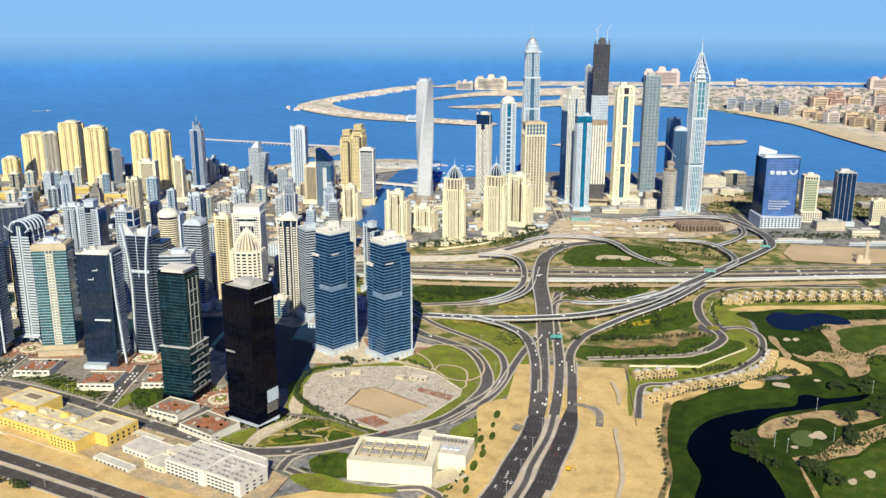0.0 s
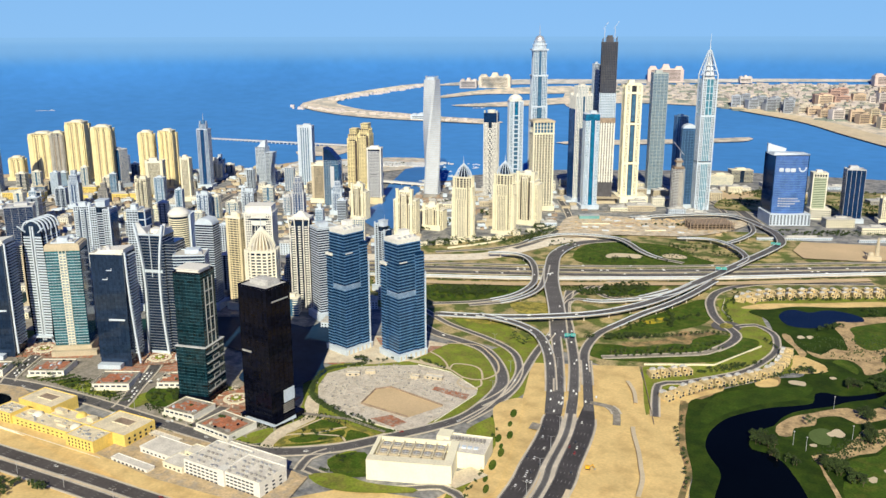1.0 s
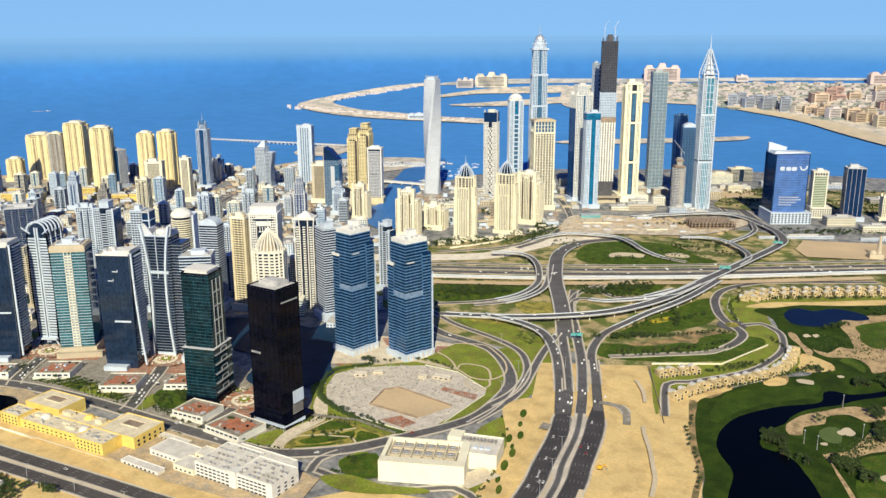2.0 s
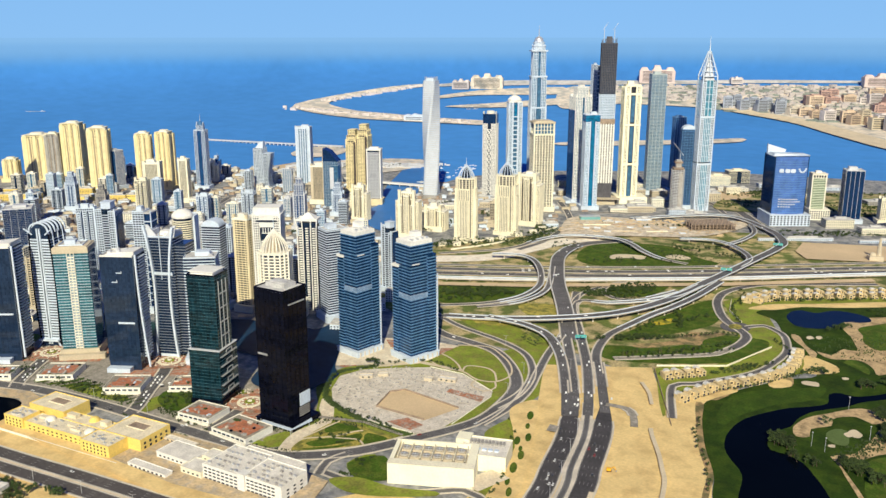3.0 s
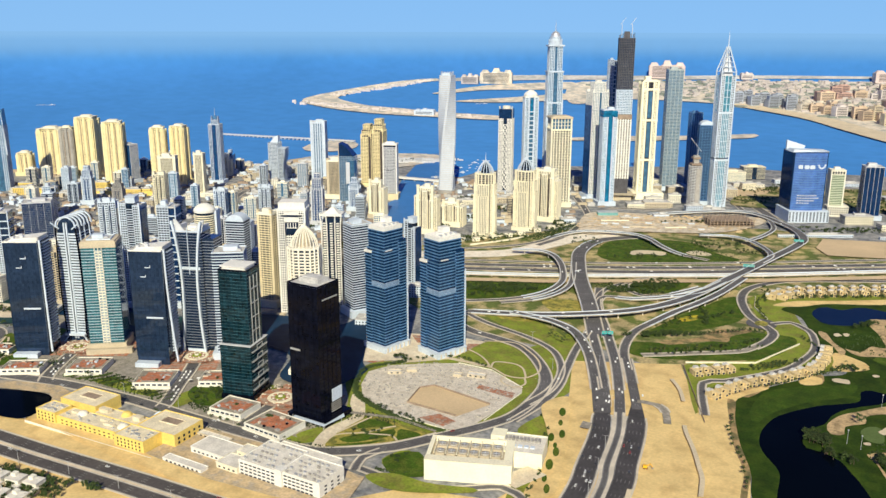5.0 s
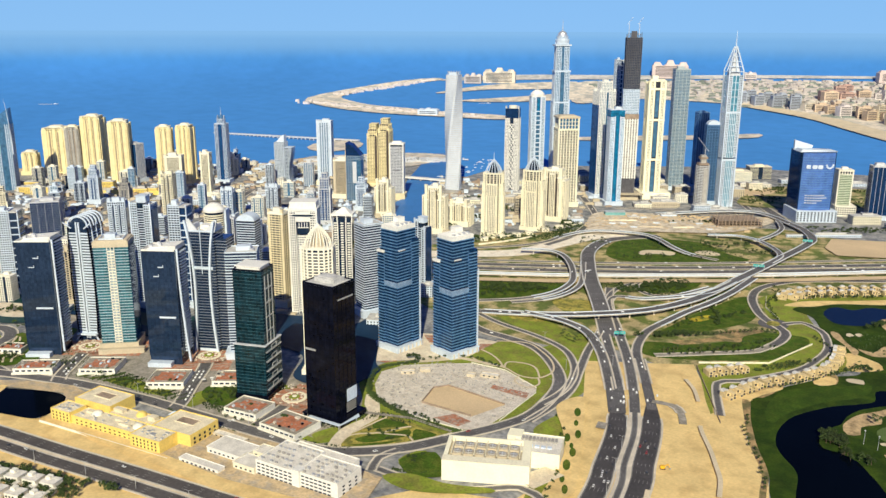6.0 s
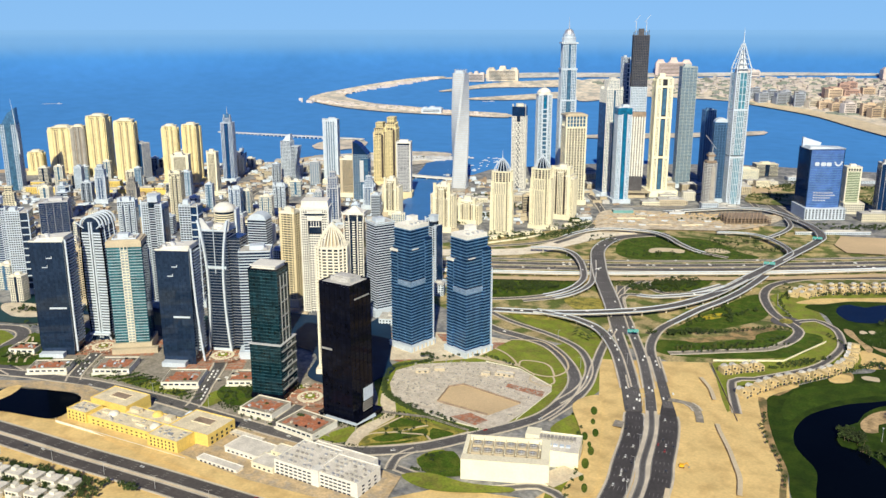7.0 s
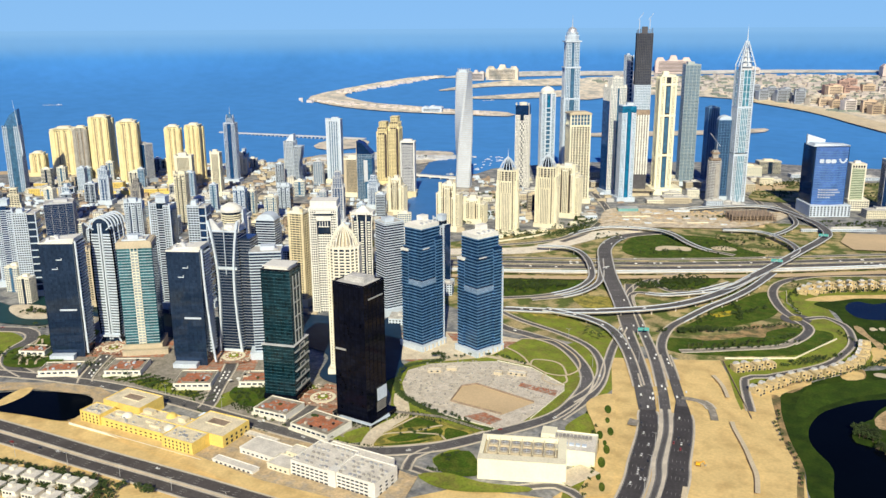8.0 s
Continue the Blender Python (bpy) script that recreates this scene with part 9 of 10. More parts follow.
for x, y, sx, h, wall, lab in ((-2110, 7400, 185, 72, "hotel_pink", "large pink island hotel with towers"), (-3020, 5930, 170, 62, "far_sand", "broad sandy mound-like island building"), (-3180, 5800, 90, 40, "far_tan", "low sandy island building"), (-2190, 3490, 90, 22, "white", "white hall on the breakwater island"), (-1480, 7600, 60, 26, "far_tan", "low sandy island hotel"), (-380, 7700, 170, 50, "hotel_pink", "pink island hotel on the crescent")):
    ob = far_block(x, y, sx, 60, h * .8, wall, lab, "island_hotel", 20, False)
    for s in (-.36, 0, .36):
        part("hotel_tower", Geo().prism([(s * sx - sx * .13, -24), (s * sx + sx * .13, -24), (s * sx + sx * .13, 24), (s * sx - sx * .13, 24)], h * .8, h * (1.05 if s else 1.2), .55), M[wall], ob)
for x, y, ln in ((-4175, 2900, 70), (-2222, 4184, 45)):
    p = distant(x, y, 0)
    b = thing("motor_boat", p.x, p.y, 35, "small white motor boat on the sea", "boat", z=p.z - 1)
    part("hull", Geo().loft([[(-8, -2, 0), (8, -2, 0), (12, 0, 0), (8, 2, 0), (-8, 2, 0)], [(-8, -3, 2.6), (8, -3, 2.6), (14, 0, 3), (8, 3, 2.6), (-8, 3, 2.6)]]), M["white"], b)
    part("cabin", Geo().box(-1, 0, 2.6, 5, 7, 3.6), M["white"], b)
    wake = Geo().loft([[(-ln, -9, .3), (-6, -1.5, .3), (-6, 1.5, .3), (-ln, 9, .3)], [(-ln, -9, .7), (-6, -1.5, .7), (-6, 1.5, .7), (-ln, 9, .7)]])
    wk = new("wake", wake.mesh("wake", M["foam"]))
    wk.matrix_basis = pose(p.x, p.y, p.z - .5, 0, 0, 35)
    tagged(wk, "white foam wake behind a boat", "wake", kind="stuff")

# ---- signs, lamps, machines ----
def gantry(x, y, z, rot, span, label="green overhead road sign on a gantry"):
    ob = thing("sign_gantry", x, y, rot, label, "road sign", "overhead signs", z)
    for s in (-1, 1):
        part("post", Geo().box(s * span / 2, 0, 0, 8.5, .6, .6), M["steel"], ob)
    part("beam", Geo().box(0, 0, 8.0, 8.6, span, .6), M["steel"], ob)
    for s in (-.26, .26):
        sg = part("sign_panel", Geo().box(s * span, -.5, 5.6, 9.8, span * .44, .4), M["sign_green"], ob, "teal green sign panel")
        part("text_bar", Geo().box(s * span, -.75, 7.9, 8.5, span * .28, .12), M["line"], sg)
        part("text_bar", Geo().box(s * span, -.75, 6.7, 7.2, span * .34, .12), M["line"], sg)


gantry(-409, 1003, .5, 28, 15)
gantry(-304, 1412, 9, 14, 18)
gantry(-256, 1640, 9, 10, 17)
bus = thing("bus", -548, 1256, 62, "long white city bus on the bridge", "bus", z=8.4)
part("bus_body", Geo().box(0, 0, .5, 3.2, 12, 2.6).box(0, 0, 3.2, 3.4, 11.4, 2.2), M["car_white"], bus)
part("window_band", Geo().box(0, 0, 1.7, 2.6, 11.6, 2.66), M["window"], bus)
for a in (-4, 4):
    for s in (-1, 1):
        part("wheel", Geo().box(a, s * 1.2, 0, 1.0, 1.0, .3), M["rubber"], bus)
dig = thing("digger", -262, 688, 20, "yellow excavator parked on bare sand", "excavator")
part("tracks", Geo().box(0, -1.3, 0, 1, 4.6, .8).box(0, 1.3, 0, 1, 4.6, .8), M["rubber"], dig)
part("cab", Geo().box(-.4, 0, 1, 3.6, 4, 3), M["safety_yellow"], dig)
part("boom", Geo().bar((1, 0, 2.6), (4.5, 0, 5.4), .7).bar((4.5, 0, 5.4), (6.6, 0, 1.6), .6), M["safety_yellow"], dig)
part("bucket", Geo().box(6.6, 0, .4, 1.8, 1.3, 1.6), M["grey"], dig)


def lamp_post(x, y, rot):
    ob = thing("street_lamp", x, y, rot, "tall grey double-armed street lamp", "street lamp", "street lamps")
    part("pole", Geo().drum(0, 0, [(0, .28), (14, .16)], 6), M["steel"], ob)
    for s in (-1, 1):
        part("arm", Geo().bar((0, 0, 13.6), (s * 2.6, 0, 14.4), .16), M["steel"], ob)
        part("lamp_head", Geo().box(s * 3.1, 0, 14.3, 14.55, 1.2, .45), M["grey"], ob)
    return ob


post = lamp_post(-334, 801, 20)
for x, y in ((-318, 752), (-308, 706), (-299, 660), (-292, 615), (-355, 850), (-385, 905), (-820, 555), (-740, 560), (-660, 560), (-590, 545), (-720, 408), (-780, 398), (-660, 414), (-600, 420), (-840, 385), (-540, 420), (-490, 940), (-430, 865), (-421, 800)):
    copy_thing(post, pose(x, y, 0.3, 0, 0, 20))

def floodlight(x, y):
    ob = thing("floodlight_pole", x, y, 0, "tall pale floodlight pole on the golf course", "lamp", "golf floodlights")
    part("pole", Geo().drum(0, 0, [(0, .2), (15, .12)], 6), M["pale_grey"], ob)
    part("lamp_head", Geo().box(0, 0, 14.8, 15.6, 1.4, .5), M["pale_grey"], ob)


for x, y in ((-89, 830), (-102, 837), (-28, 1033), (-77, 948), (-52, 880)):
    floodlight(x, y)

# ---- cars ----
def car(paint, label):
    ob = thing("car", 0, 0, 0, label, "car", "cars on the roads")
    part("body", Geo().loft([[(-2.2, -.85, .35), (2.2, -.85, .35), (2.2, .85, .35), (-2.2, .85, .35)], [(-2.3, -.9, .7), (2.3, -.9, .65), (2.3, .9, .65), (-2.3, .9, .7)], [(-2.25, -.85, 1.0), (2.1, -.85, .9), (2.1, .85, .9), (-2.25, .85, 1.0)]]), M[paint], ob)
    part("cabin", Geo().loft([[(-1.8, -.8, .98), (1.1, -.8, .95), (1.1, .8, .95), (-1.8, .8, .98)], [(-1.4, -.65, 1.5), (.4, -.65, 1.5), (.4, .65, 1.5), (-1.4, .65, 1.5)]]), M["window"], ob)
    part("roof_panel", Geo().box(-.5, 0, 1.5, 1.55, 1.75, 1.28), M[paint], ob)
    tyre = Geo().loft([[(.34 * math.cos(a), y, .34 + .34 * math.sin(a)) for a in np.linspace(0, 2 * math.pi, 9)[:-1]] for y in (-.11, .11)]).mesh("wheel", M["rubber"])
    for a in (-1.4, 1.4):
        for s in (-1, 1):
            part("wheel", tyre, M["rubber"], ob, at=(a, s * .82, 0))
    return ob


def far_car(paint, label):
    ob = thing("car", 0, 0, 0, label, "car", "cars on the roads")
    part("body", Geo().box(0, 0, .3, .95, 4.6, 1.8), M[paint], ob)
    part("cabin", Geo().loft([[(-1.8, -.8, .95), (1.1, -.8, .95), (1.1, .8, .95), (-1.8, .8, .95)], [(-1.4, -.65, 1.5), (.4, -.65, 1.5), (.4, .65, 1.5), (-1.4, .65, 1.5)]]), M[paint], ob)
    return ob


base_cars = [car("car_white", "white car on the asphalt road"), car("car_white", "white car on the asphalt road"), car("car_dark", "dark car on the asphalt road"), car("car_red", "red car on the asphalt road"),
             far_car("car_white", "white car on the motorway"), far_car("car_white", "white car on the motorway"), far_car("car_dark", "dark car on the motorway"), far_car("car_dark", "dark car on the motorway")]
first = [True] * 8
rnd = random.Random(5)
near_n = 0
for line, width, lanes, dens in ROADS:
    if not dens:
        continue
    s = 0.0
    for i in range(len(line) - 1):
        a, b = line[i], line[i + 1]
        seg = float(np.linalg.norm(b - a))
        for ln in range(lanes):
            far_off = a[1] > 1100
            if rnd.random() < dens * seg * (0.0055 if far_off else 0.012) and near_n < 290 and -1250 < a[0] < 250 and a[1] > 400:
                o = -width / 2 + 0.7 + (ln + .5) * (width - 1.4) / lanes
                d = (b - a) / seg
                k = rnd.choice([0, 1, 0, 1, 2, 2, 0, 3]) if a[1] < 780 else rnd.choice([4, 5, 4, 6])
                m = pose(a[0] - d[1] * o, a[1] + d[0] * o, a[2] + 0.02, 0, 0, math.degrees(math.atan2(d[1], d[0])) + (180 if ln % 2 else 0))
                if first[k]:
                    base_cars[k].matrix_basis = m
                    first[k] = False
                else:
                    copy_thing(base_cars[k], m)
                near_n += 1

for k, spot in enumerate(((-640, 557), (-690, 556), (-760, 556), (-830, 552), (-420, 1385), (-380, 1410), (-340, 1436), (-300, 1462))):
    if first[k]:
        base_cars[k].matrix_basis = pose(spot[0], spot[1], 1.0, 0, 0, 5)
rnd = random.Random(61)
for ax, ay, bx, by, n in ((-762, 566, -812, 648, 11), (-938, 546, -977, 602, 8), (-795, 598, -771, 641, 5), (-690, 566, -676, 560, 2)):
    a = math.atan2(by - ay, bx - ax)
    for i in range(n):
        for side in (-1, 1):
            if rnd.random() < .8:
                x, y = ax + (bx - ax) * (i + .5) / n, ay + (by - ay) * (i + .5) / n
                copy_thing(base_cars[rnd.choice([4, 4, 5, 6])], pose(x - side * 2.6 * math.sin(a), y + side * 2.6 * math.cos(a), 1.0, 0, 0, math.degrees(a)))
# ---- trees and shrubs ----
def tree_kind(seed, height, spread, label):
    r = random.Random(seed)
    ob = thing("tree", 0, 0, 0, label, "tree", "trees")
    g = Geo().drum(0, 0, [(0, .28), (height * .3, .2), (height * .6, .1)], 6)
    for i in range(4):
        a = r.uniform(0, 6.3)
        g.bar((0, 0, height * .35), (spread * .5 * math.cos(a), spread * .5 * math.sin(a), height * .68), .14)
    part("trunk", g, M["bark"], ob)
    c = Geo()
    blobs = [(r.uniform(-.55, .55) * spread, r.uniform(-.55, .55) * spread, height * r.uniform(.5, .85), spread * r.uniform(.3, .5)) for _ in range(7)]
    for bx, by, bz, br in blobs:
        for _ in range(26):
            v = Vector((r.gauss(0, 1), r.gauss(0, 1), r.gauss(0, .8))).normalized() * br * r.uniform(.5, 1.05)
            p = Vector((bx, by, bz)) + v
            n = (v.normalized() + Vector((r.uniform(-.6, .6), r.uniform(-.6, .6), r.uniform(0, .8)))).normalized()
            a = n.orthogonal().normalized()
            b = n.cross(a)
            s = r.uniform(.35, .75) * spread * .2
            o = len(c.v)
            c.v += [tuple(p + a * s), tuple(p + b * s), tuple(p - a * s), tuple(p - b * s)]
            c.f.append((o, o + 1, o + 2, o + 3))
    part("crown", c, M["leaf"], ob)
    return ob


def palm_kind(seed, height):
    r = random.Random(seed)
    ob = thing("palm_tree", 0, 0, 0, "tall date palm with a tuft of fronds", "palm tree", "palm trees")
    part("trunk", Geo().drum(0, 0, [(0, .3), (height * .5, .22), (height, .2)], 6), M["bark"], ob)
    c = Geo()
    for i in range(16):
        a = 2 * math.pi * i / 16 + r.uniform(-.1, .1)
        lift = r.uniform(.0, .9)
        prev = None
        for k in range(4):
            u = k / 3
            q = Vector((2.8 * u * math.cos(a), 2.8 * u * math.sin(a), height + lift * 2 * u - 2.2 * u * u))
            w = Vector((-math.sin(a), math.cos(a), 0)) * (.42 * (1 - u) + .06)
            if prev is not None:
                o = len(c.v)
                c.v += [tuple(prev[0] - prev[1]), tuple(prev[0] + prev[1]), tuple(q + w), tuple(q - w)]
                c.f.append((o, o + 1, o + 2, o + 3))
            prev = (q, w)
    part("crown", c, M["leaf"], ob)
    return ob


kinds = [tree_kind(1, 7, 3.2, "round dark green shade tree"), tree_kind(2, 9, 4.2, "broad dark green shade tree"), tree_kind(3, 5, 2.6, "small bushy green tree")]
palms = [palm_kind(4, 8), palm_kind(5, 11)]
placed = {id(k): False for k in kinds + palms}
rnd = random.Random(9)


GROVE, COUNT = Geo(), [0, 0]


def plant(kind, x, y):
    m = pose(x, y, 0.1, 0, 0, rnd.uniform(0, 360))
    COUNT[0] += 1
    if y > 1040 or x < -560 and COUNT[0] % 2 or COUNT[0] % 5 == 0 or COUNT[1] > 210:
        for c in kind.children:
            if c.name.startswith("crown"):
                o = len(GROVE.v)
                GROVE.v += [tuple(m @ v.co) for v in c.data.vertices]
                GROVE.f += [tuple(o + i for i in q.vertices) for q in c.data.polygons]
        return
    COUNT[1] += 1
    if not placed[id(kind)]:
        kind.matrix_basis, placed[id(kind)] = m, True
    else:
        copy_thing(kind, m)


def grove(cx, cy, rx, ry, n, mix, rot=0.0):
    c, s = math.cos(radians(rot)), math.sin(radians(rot))
    for _ in range(n):
        a, q = rnd.uniform(0, 6.283), math.sqrt(rnd.random())
        u, v = rx * q * math.cos(a), ry * q * math.sin(a)
        plant(rnd.choice(mix), cx + c * u - s * v, cy + s * u + c * v)


def avenue(pts, pitch, mix, jitter=1.5):
    line, run = spline(pts, 1.0), 0.0
    for i in range(1, len(line)):
        run += math.hypot(*(line[i] - line[i - 1])[:2])
        if run > pitch:
            run = 0
            plant(rnd.choice(mix), line[i][0] + rnd.uniform(-jitter, jitter), line[i][1] + rnd.uniform(-jitter, jitter))


avenue([(-350, 980), (-310, 1005), (-262, 1050), (-230, 1090)], 6, [kinds[0], palms[0]], 3)
avenue([(-340, 972), (-300, 998), (-250, 1040), (-222, 1070)], 7, [kinds[0], kinds[2]], 3)
grove(-129, 828, 13, 17, 40, [kinds[1], kinds[0]], 20)
grove(-45, 945, 7, 16, 26, [kinds[1]], 12)
grove(-37, 895, 5, 22, 26, [kinds[1], kinds[0]], 8)
grove(-60, 806, 16, 11, 46, [kinds[1], kinds[0]], -30)
grove(-40, 788, 8, 8, 14, [kinds[1]], 0)
grove(-65, 1024, 9, 12, 20, [kinds[1]], 20)
grove(-38, 1036, 6, 14, 14, kinds, 20)
grove(-18, 977, 12, 16, 22, [kinds[1]], 20)
grove(-105, 800, 16, 8, 14, kinds, -30)
grove(-40, 1046, 12, 16, 16, kinds)
grove(20, 900, 24, 50, 40, kinds, 10)
grove(-36, 888, 10, 14, 12, [kinds[2]])
grove(-110, 1046, 10, 8, 8, kinds)
grove(-112, 1226, 26, 4, 22, kinds, 50)
grove(-95, 895, 6, 12, 8, [palms[0]], 0)
grove(10, 1010, 40, 26, 24, kinds, 30)
grove(-60, 1330, 30, 20, 14, kinds, 30)
grove(-30, 1130, 40, 40, 20, [kinds[2]], 0)
avenue([(-205, 920, 0)[:2], (-178, 965), (-140, 1015), (-120, 1060)], 9, [kinds[2], palms[0]], 3)
avenue([(-215, 850), (-208, 800), (-184, 742), (-170, 690)], 9, [kinds[2]], 2)
avenue([(-627, 758), (-620, 726), (-598, 691), (-562, 672), (-490, 657)], 6, [kinds[2], kinds[0]], 2.5)
avenue([(-610, 775), (-585, 812), (-545, 838), (-500, 830)], 6, [kinds[2]], 2)
grove(-605, 800, 8, 8, 6, [kinds[1]])
grove(-520, 615, 26, 12, 12, [kinds[2]], 20)
grove(-470, 585, 12, 10, 5, [kinds[2]])
avenue([(-372, 720), (-366, 690), (-352, 650), (-342, 610), (-338, 580)], 9, [kinds[2]], 3)
grove(-465, 960, 20, 14, 12, [palms[0], palms[1]], 0)
grove(-730, 600, 16, 30, 20, [kinds[2], palms[0]], 10)
grove(-880, 570, 40, 10, 20, [kinds[2], palms[0]], 5)
grove(-820, 568, 40, 8, 16, [kinds[2]], 5)
grove(-960, 565, 18, 14, 12, [kinds[2], palms[0]], 20)
grove(-1080, 545, 26, 30, 18, [kinds[2], palms[0]], 20)
grove(-640, 560, 60, 4, 10, [kinds[2]])
grove(-780, 381, 70, 6, 40, [kinds[1], kinds[0]], 12)
grove(-780, 345, 70, 10, 16, [kinds[1], kinds[0]], 12)
grove(-690, 398, 26, 5, 10, [kinds[1]], 8)
grove(-640, 1120, 50, 18, 34, [kinds[0], kinds[2]], 28)
grove(-430, 1260, 30, 18, 24, kinds, 35)
grove(-470, 1230, 18, 14, 10, kinds)
grove(-350, 1110, 12, 40, 18, [kinds[2]], -20)
grove(-330, 1560, 26, 20, 12, kinds)
grove(-440, 1520, 70, 14, 14, [kinds[2]], 20)
grove(-800, 1380, 70, 14, 36, [kinds[2], palms[1]], 35)
grove(-730, 1500, 16, 60, 30, [kinds[2], palms[1]], 20)
grove(-720, 1600, 22, 40, 22, kinds, 20)
grove(-200, 1850, 110, 10, 34, kinds, 25)
grove(-330, 2330, 90, 20, 30, kinds, 25)
grove(-120, 2380, 120, 30, 34, kinds, 25)
grove(-260, 1310, 10, 40, 14, [kinds[2]], 10)

grove(-250, 2150, 150, 60, 130, kinds, 20)
grove(0, 2260, 160, 70, 90, kinds, 25)
grove(-420, 2080, 40, 60, 40, kinds, 0)
grove(-480, 1760, 90, 8, 20, kinds, 30)
grove(-150, 1840, 140, 8, 36, kinds, 30)
grove(-920, 1560, 30, 60, 40, kinds, 20)
grove(-960, 1450, 60, 20, 30, kinds, 30)
grove(-660, 1090, 70, 22, 60, [kinds[0], kinds[2]], 28)
grove(-410, 1235, 40, 20, 40, [kinds[0], kinds[2]], 35)
grove(-330, 1290, 14, 40, 24, [kinds[2]], 10)
grove(-480, 1440, 90, 24, 40, [kinds[2]], 25)
grove(-400, 1590, 50, 30, 40, kinds, 25)
grove(-620, 1480, 30, 50, 24, [kinds[2]], 10)
avenue([(-345, 1045), (-320, 1062), (-290, 1085), (-255, 1118), (-225, 1130)], 6, [kinds[0]], 2)
avenue([(-335, 1135), (-300, 1165), (-285, 1200)], 4, [kinds[2]], 5)
avenue([(-232, 1180), (-250, 1215), (-262, 1260), (-258, 1310)], 6, [kinds[2]], 2)
avenue([(-186, 1140), (-160, 1100), (-150, 1060)], 6, [kinds[2]], 3)
grove(40, 1150, 50, 60, 60, kinds, 20)
grove(-1050, 560, 30, 30, 30, [kinds[2]], 20)
grove(-738, 602, 18, 16, 24, [kinds[2]], 20)
grove(-1205, 664, 22, 12, 22, kinds, 20)
grove(-1062, 560, 14, 34, 30, [kinds[2]], 35)
grove(-1130, 640, 30, 16, 14, kinds, 20)
for k, kind in enumerate(kinds + palms):
    if not placed[id(kind)]:
        kind.matrix_basis = pose(-470 + 8 * k, 962, .4)
grove(-800, 1410, 90, 16, 110, [kinds[2], palms[1], kinds[0]], 40)
grove(-715, 1560, 18, 90, 90, [kinds[2], kinds[0]], 12)
grove(-1000, 1745, 50, 40, 60, kinds, 20)
grove(-900, 1810, 60, 30, 50, kinds, 30)
grove(-870, 1690, 40, 40, 50, kinds, 30)
grove(-1250, 1300, 120, 60, 70, kinds, 25)
grove(-1500, 1350, 160, 60, 70, kinds, 25)
grove(-1150, 900, 60, 60, 40, kinds, 25)
grove(-630, 1134, 60, 22, 130, [kinds[2], kinds[0]], 27)
grove(-462, 1217, 22, 16, 60, [kinds[2], kinds[0]], 30)
grove(-412, 1280, 30, 26, 70, [kinds[2], kinds[0]], 50)
grove(-352, 1045, 50, 9, 60, [kinds[0]], 32)
grove(-318, 1155, 8, 40, 30, [kinds[2]], 20)
grove(-200, 1012, 8, 50, 40, [kinds[2]], -40)
grove(-1560, 2130, 150, 40, 120, kinds, 35)
grove(-60, 2160, 160, 60, 200, [kinds[2], kinds[0]], 20)
grove(-420, 2230, 60, 50, 90, [kinds[2], kinds[0]], 20)
grove(-180, 1850, 90, 10, 60, [kinds[2]], 25)
grove(-735, 376, 45, 16, 120, [kinds[2], kinds[0]], 8)
grove(-790, 352, 40, 14, 80, [kinds[2], kinds[0]], 8)
grove(-320, 2290, 130, 30, 160, [kinds[2], kinds[0]], 20)
grove(-150, 1355, 120, 5, 60, [kinds[2]], 30)
tagged(new("woods", GROVE.mesh("woods", M["leaf"])), "scattered green trees between roads and buildings", "trees", kind="stuff")

# low planting beds: many small clumps
def hedge(pts, width, n, label, seed):
    r = random.Random(seed)
    line, g = spline(pts, 2.0), Geo()
    for _ in range(n):
        i = r.randrange(len(line) - 1)
        x, y = line[i][0] + r.uniform(-width, width), line[i][1] + r.uniform(-width, width)
        s, h = r.uniform(.5, 1.3), r.uniform(.5, 1.6)
        a = r.uniform(0, 90)
        g.prism([(x + s * math.cos(radians(a + k * 72)) * r.uniform(.7, 1.2), y + s * math.sin(radians(a + k * 72)) * r.uniform(.7, 1.2)) for k in range(5)], .3, h + .6, .45)
    tagged(new("shrubs", g.mesh("shrubs", M["leaf"])), label, "shrubs", kind="stuff")


hedge([(-600, 795), (-627, 758), (-620, 726), (-598, 691), (-562, 672), (-523, 661), (-490, 656), (-464, 658)], 3.2, 2600, "dense green hedge round the plaza", 1)
hedge([(-740, 575), (-660, 572), (-600, 560), (-540, 570)], 4, 300, "low planting beside the avenue", 2)
hedge([(-930, 560), (-850, 568), (-780, 566)], 8, 130, "low planting between parking bays", 3)
hedge([(-800, 1115), (-700, 1120), (-600, 1180), (-470, 1240)], 16, 700, "scrubby bushes beside the motorway", 4)
hedge([(-560, 1500), (-450, 1540), (-350, 1500)], 30, 500, "scrubby bushes inside the interchange", 5)
hedge([(-240, 905), (-200, 955), (-150, 1015), (-118, 1060)], 5, 420, "green gardens beside the villas", 6)
hedge([(-392, 742), (-384, 770), (-372, 752), (-362, 722)], 1.4, 160, "curving hedge in the sandy garden", 51)
hedge([(-366, 700), (-358, 716), (-348, 694), (-342, 668)], 1.4, 160, "curving hedge in the sandy garden", 52)
hedge([(-350, 650), (-342, 664), (-334, 640), (-330, 612)], 1.4, 160, "curving hedge in the sandy garden", 53)
hedge([(-1060, 470), (-1000, 480), (-955, 506), (-900, 524), (-862, 505)], 3.0, 520, "green hedge along the canal bank", 56)
hedge([(-480, 560), (-455, 566), (-438, 582), (-440, 604)], 2.0, 160, "low hedge beside the plant", 54)
hedge([(-760, 545), (-700, 541), (-660, 541)], 1.6, 200, "low hedge along the avenue behind the school", 55)
hedge([(-1110, 530), (-1080, 570), (-1090, 630)], 14, 420, "low planting beds beside the street", 9)
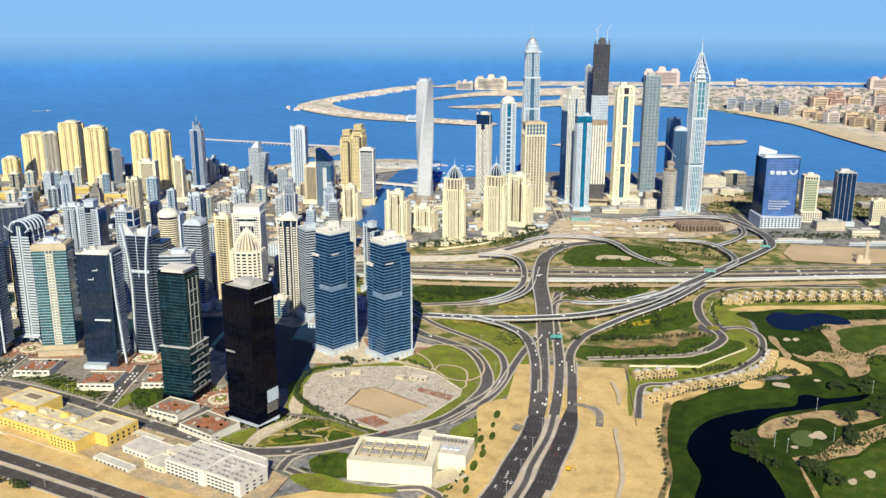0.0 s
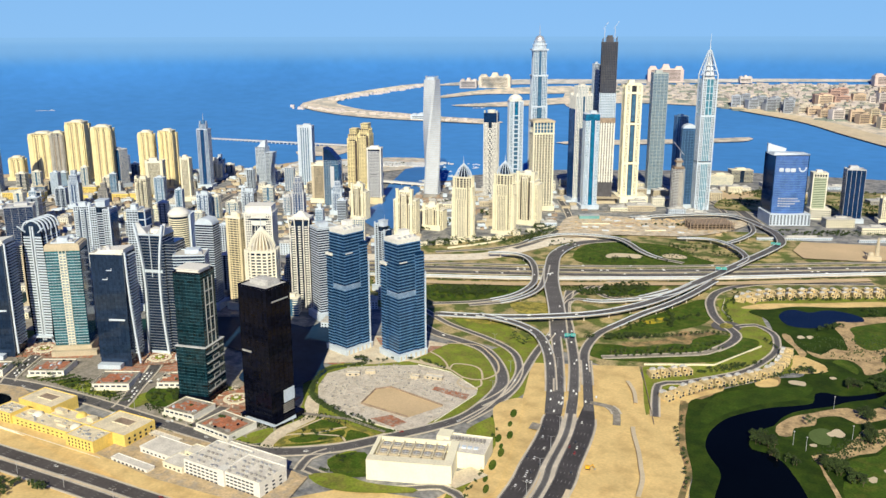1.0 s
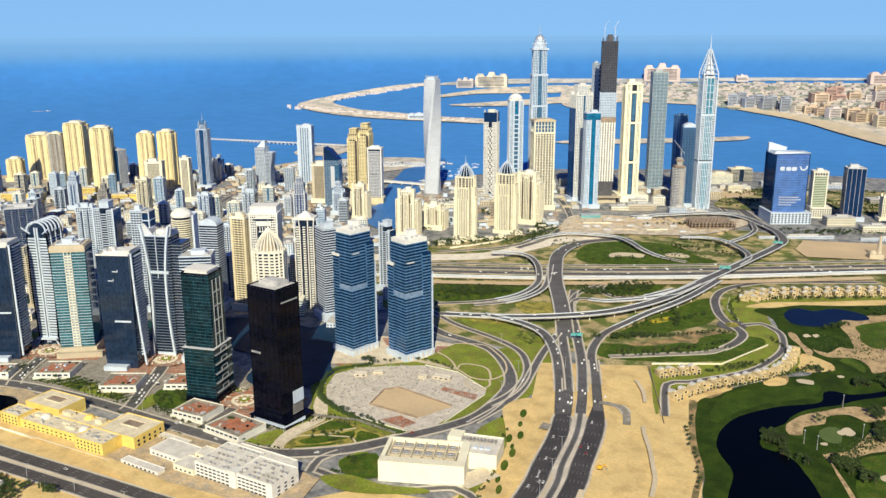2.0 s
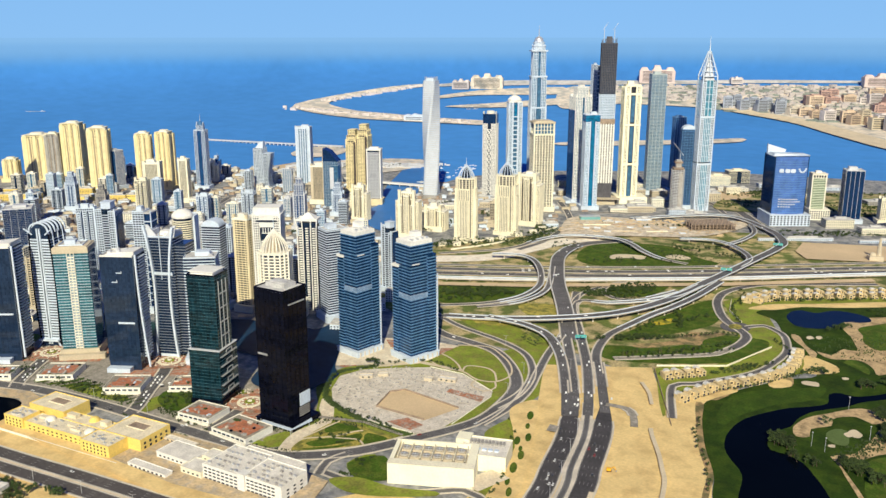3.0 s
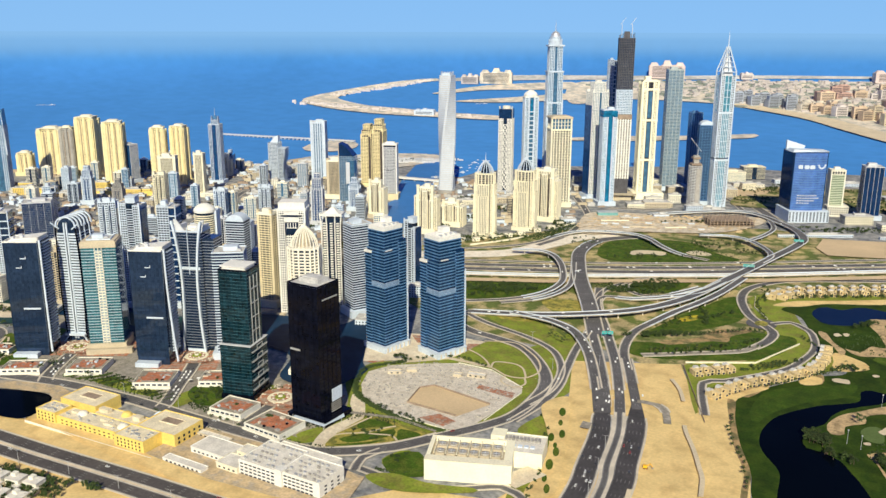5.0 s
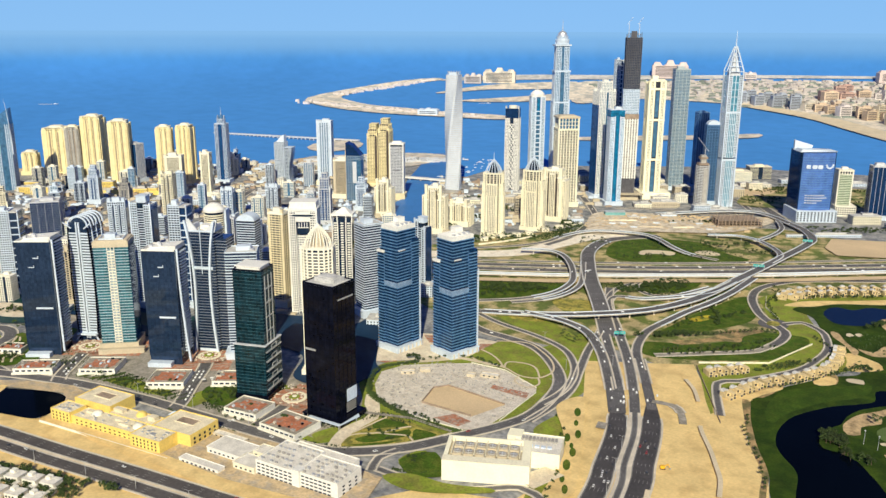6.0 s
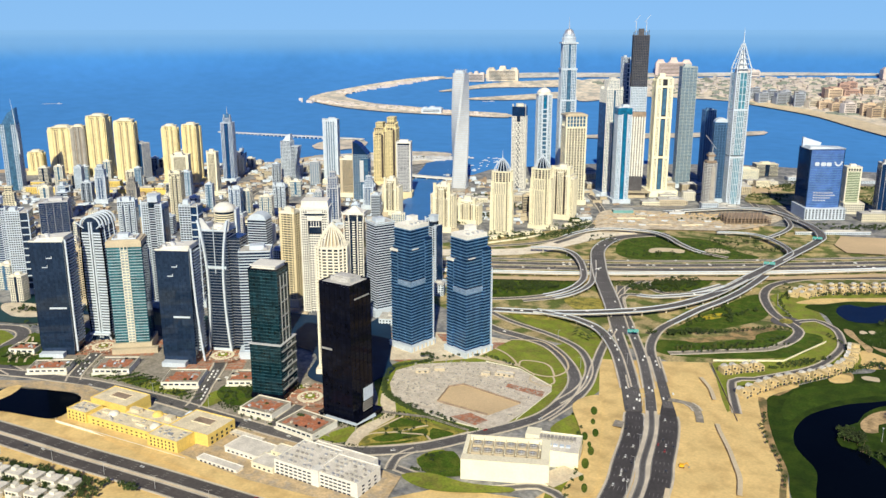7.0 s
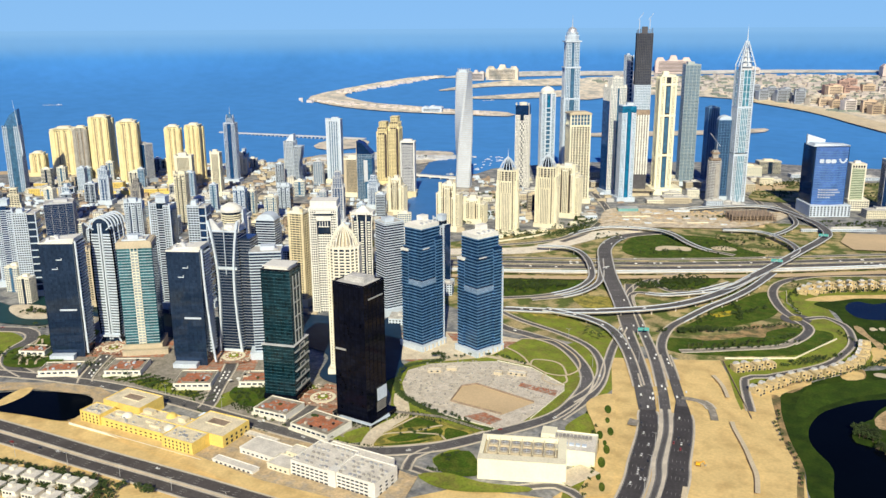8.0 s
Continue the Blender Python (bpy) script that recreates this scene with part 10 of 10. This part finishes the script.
hedge([(-1000, 600), (-900, 575), (-800, 590)], 14, 220, "low planting among parking bays", 10)
hedge([(-720, 575), (-690, 640), (-650, 655)], 10, 260, "low planting beside the towers", 11)
hedge([(-590, 600), (-560, 645), (-520, 650)], 7, 260, "low planting beside the lawn", 12)
hedge([(-70, 815), (-55, 860), (-24, 905), (10, 950)], 12, 500, "scrubby bushes on dry rough", 7)
hedge([(-110, 1150), (-40, 1180), (30, 1250)], 40, 500, "scrubby bushes on dry rough", 8)

for k in range(5):
    hedge([(-905 + k * 11, 562), (-893 + k * 11, 590)], 1.2, 60, "clipped hedge row between parking bays", 20 + k)
for k in range(4):
    hedge([(-800 + k * 10, 566), (-792 + k * 10, 584)], 1.2, 45, "clipped hedge row between parking bays", 30 + k)
hedge([(-846, 1395), (-803, 1445), (-734, 1465), (-703, 1529), (-690, 1614)], 16, 1700, "green gardens below the apartment towers", 13)
for gx, gy in ((-811, 1390), (-791, 1423), (-770, 1452), (-755, 1480), (-738, 1520), (-724, 1560), (-720, 1600), (-835, 1375), (-858, 1352)):
    shed(gx, gy, 40, 15, 9, 6, "low cream garden pavilion among planting", "cream", "pavilion")

# rubble on the plaza, cabins, parked loads
g = Geo()
rnd = random.Random(15)
for _ in range(620):
    x, y = rnd.uniform(-612, -445), rnd.uniform(672, 825)
    if abs(y - 752) > 74 - abs(x + 528) * .35 or (-545 < x < -450 and 690 < y < 752):
        continue
    s = rnd.uniform(.5, 1.6)
    g.box(x, y, .3, .5 + s * .9, s * 1.6, s, rnd.uniform(0, 90))
tagged(new("rubble", g.mesh("rubble", M["grey"])), "scattered rubble and crates on the plaza", "rubble", kind="stuff")
for a, b in (((-541, 737), (-529, 751)), ((-529, 751), (-451, 738)), ((-469, 694), (-533, 697)), ((-533, 697), (-541, 737))):
    garden_wall([a, b], "low brown hoarding round the sunken plot", 2.6, "brown")

# loose material, cabins and spoil on the building sites
g = Geo()
rnd = random.Random(31)
for _ in range(900):
    u, v = rnd.random(), rnd.random()
    x = -690 + 320 * u
    y = 1600 + 130 * u + 150 * v
    s = rnd.uniform(.8, 3.2)
    g.box(x, y, .2, .6 + s * .8, s * 2.4, s * 1.2, rnd.uniform(0, 90))
tagged(new("spoil", g.mesh("spoil", M["beach"])), "pale heaps and stacked material on the building site", "building material", kind="stuff")
for x, y, r2 in ((-640, 1650, 20), (-620, 1662, 20), (-600, 1740, 35), (-560, 1700, 10), (-530, 1720, 28), (-480, 1740, 30), (-590, 1640, 15), (-450, 1700, 40)):
    shed(x, y, r2, 13, 5, 3.2, "small white site cabin on pale ground", "white", "site_cabin")
for x, y, ln, r2, wall in ((-630, 1690, 60, 30, "cream"), (-560, 1660, 50, 25, "tan"), (-500, 1690, 44, 32, "cream"), (-590, 1715, 70, 28, "brown")):
    hb = thing("retaining_wall", x, y, r2, "low concrete retaining wall on the building site", "wall")
    part("wall_panel", Geo().box(0, 0, 0, 4.5, ln, 1.0).box(-ln / 2 + 2, 4, 0, 4.4, 1.0, 8), M[wall], hb)
for a, c in (((-434, 784), (-439, 700)), ((-439, 797), (-493, 826)), ((-493, 826), (-539, 826)), ((-462, 662), (-525, 664))):
    garden_wall([a, c], "low cream wall along the plaza edge", 1.6, "cream_white")
for x, y, r2, sx, sy in ((-590, 760, 30, 16, 7), (-575, 775, 30, 12, 6), (-500, 800, 10, 22, 8), (-520, 790, 12, 10, 6)):
    shed(x, y, r2, sx, sy, 3.2, "small sandy ruin-like hut on the plaza", "tan", "hut")
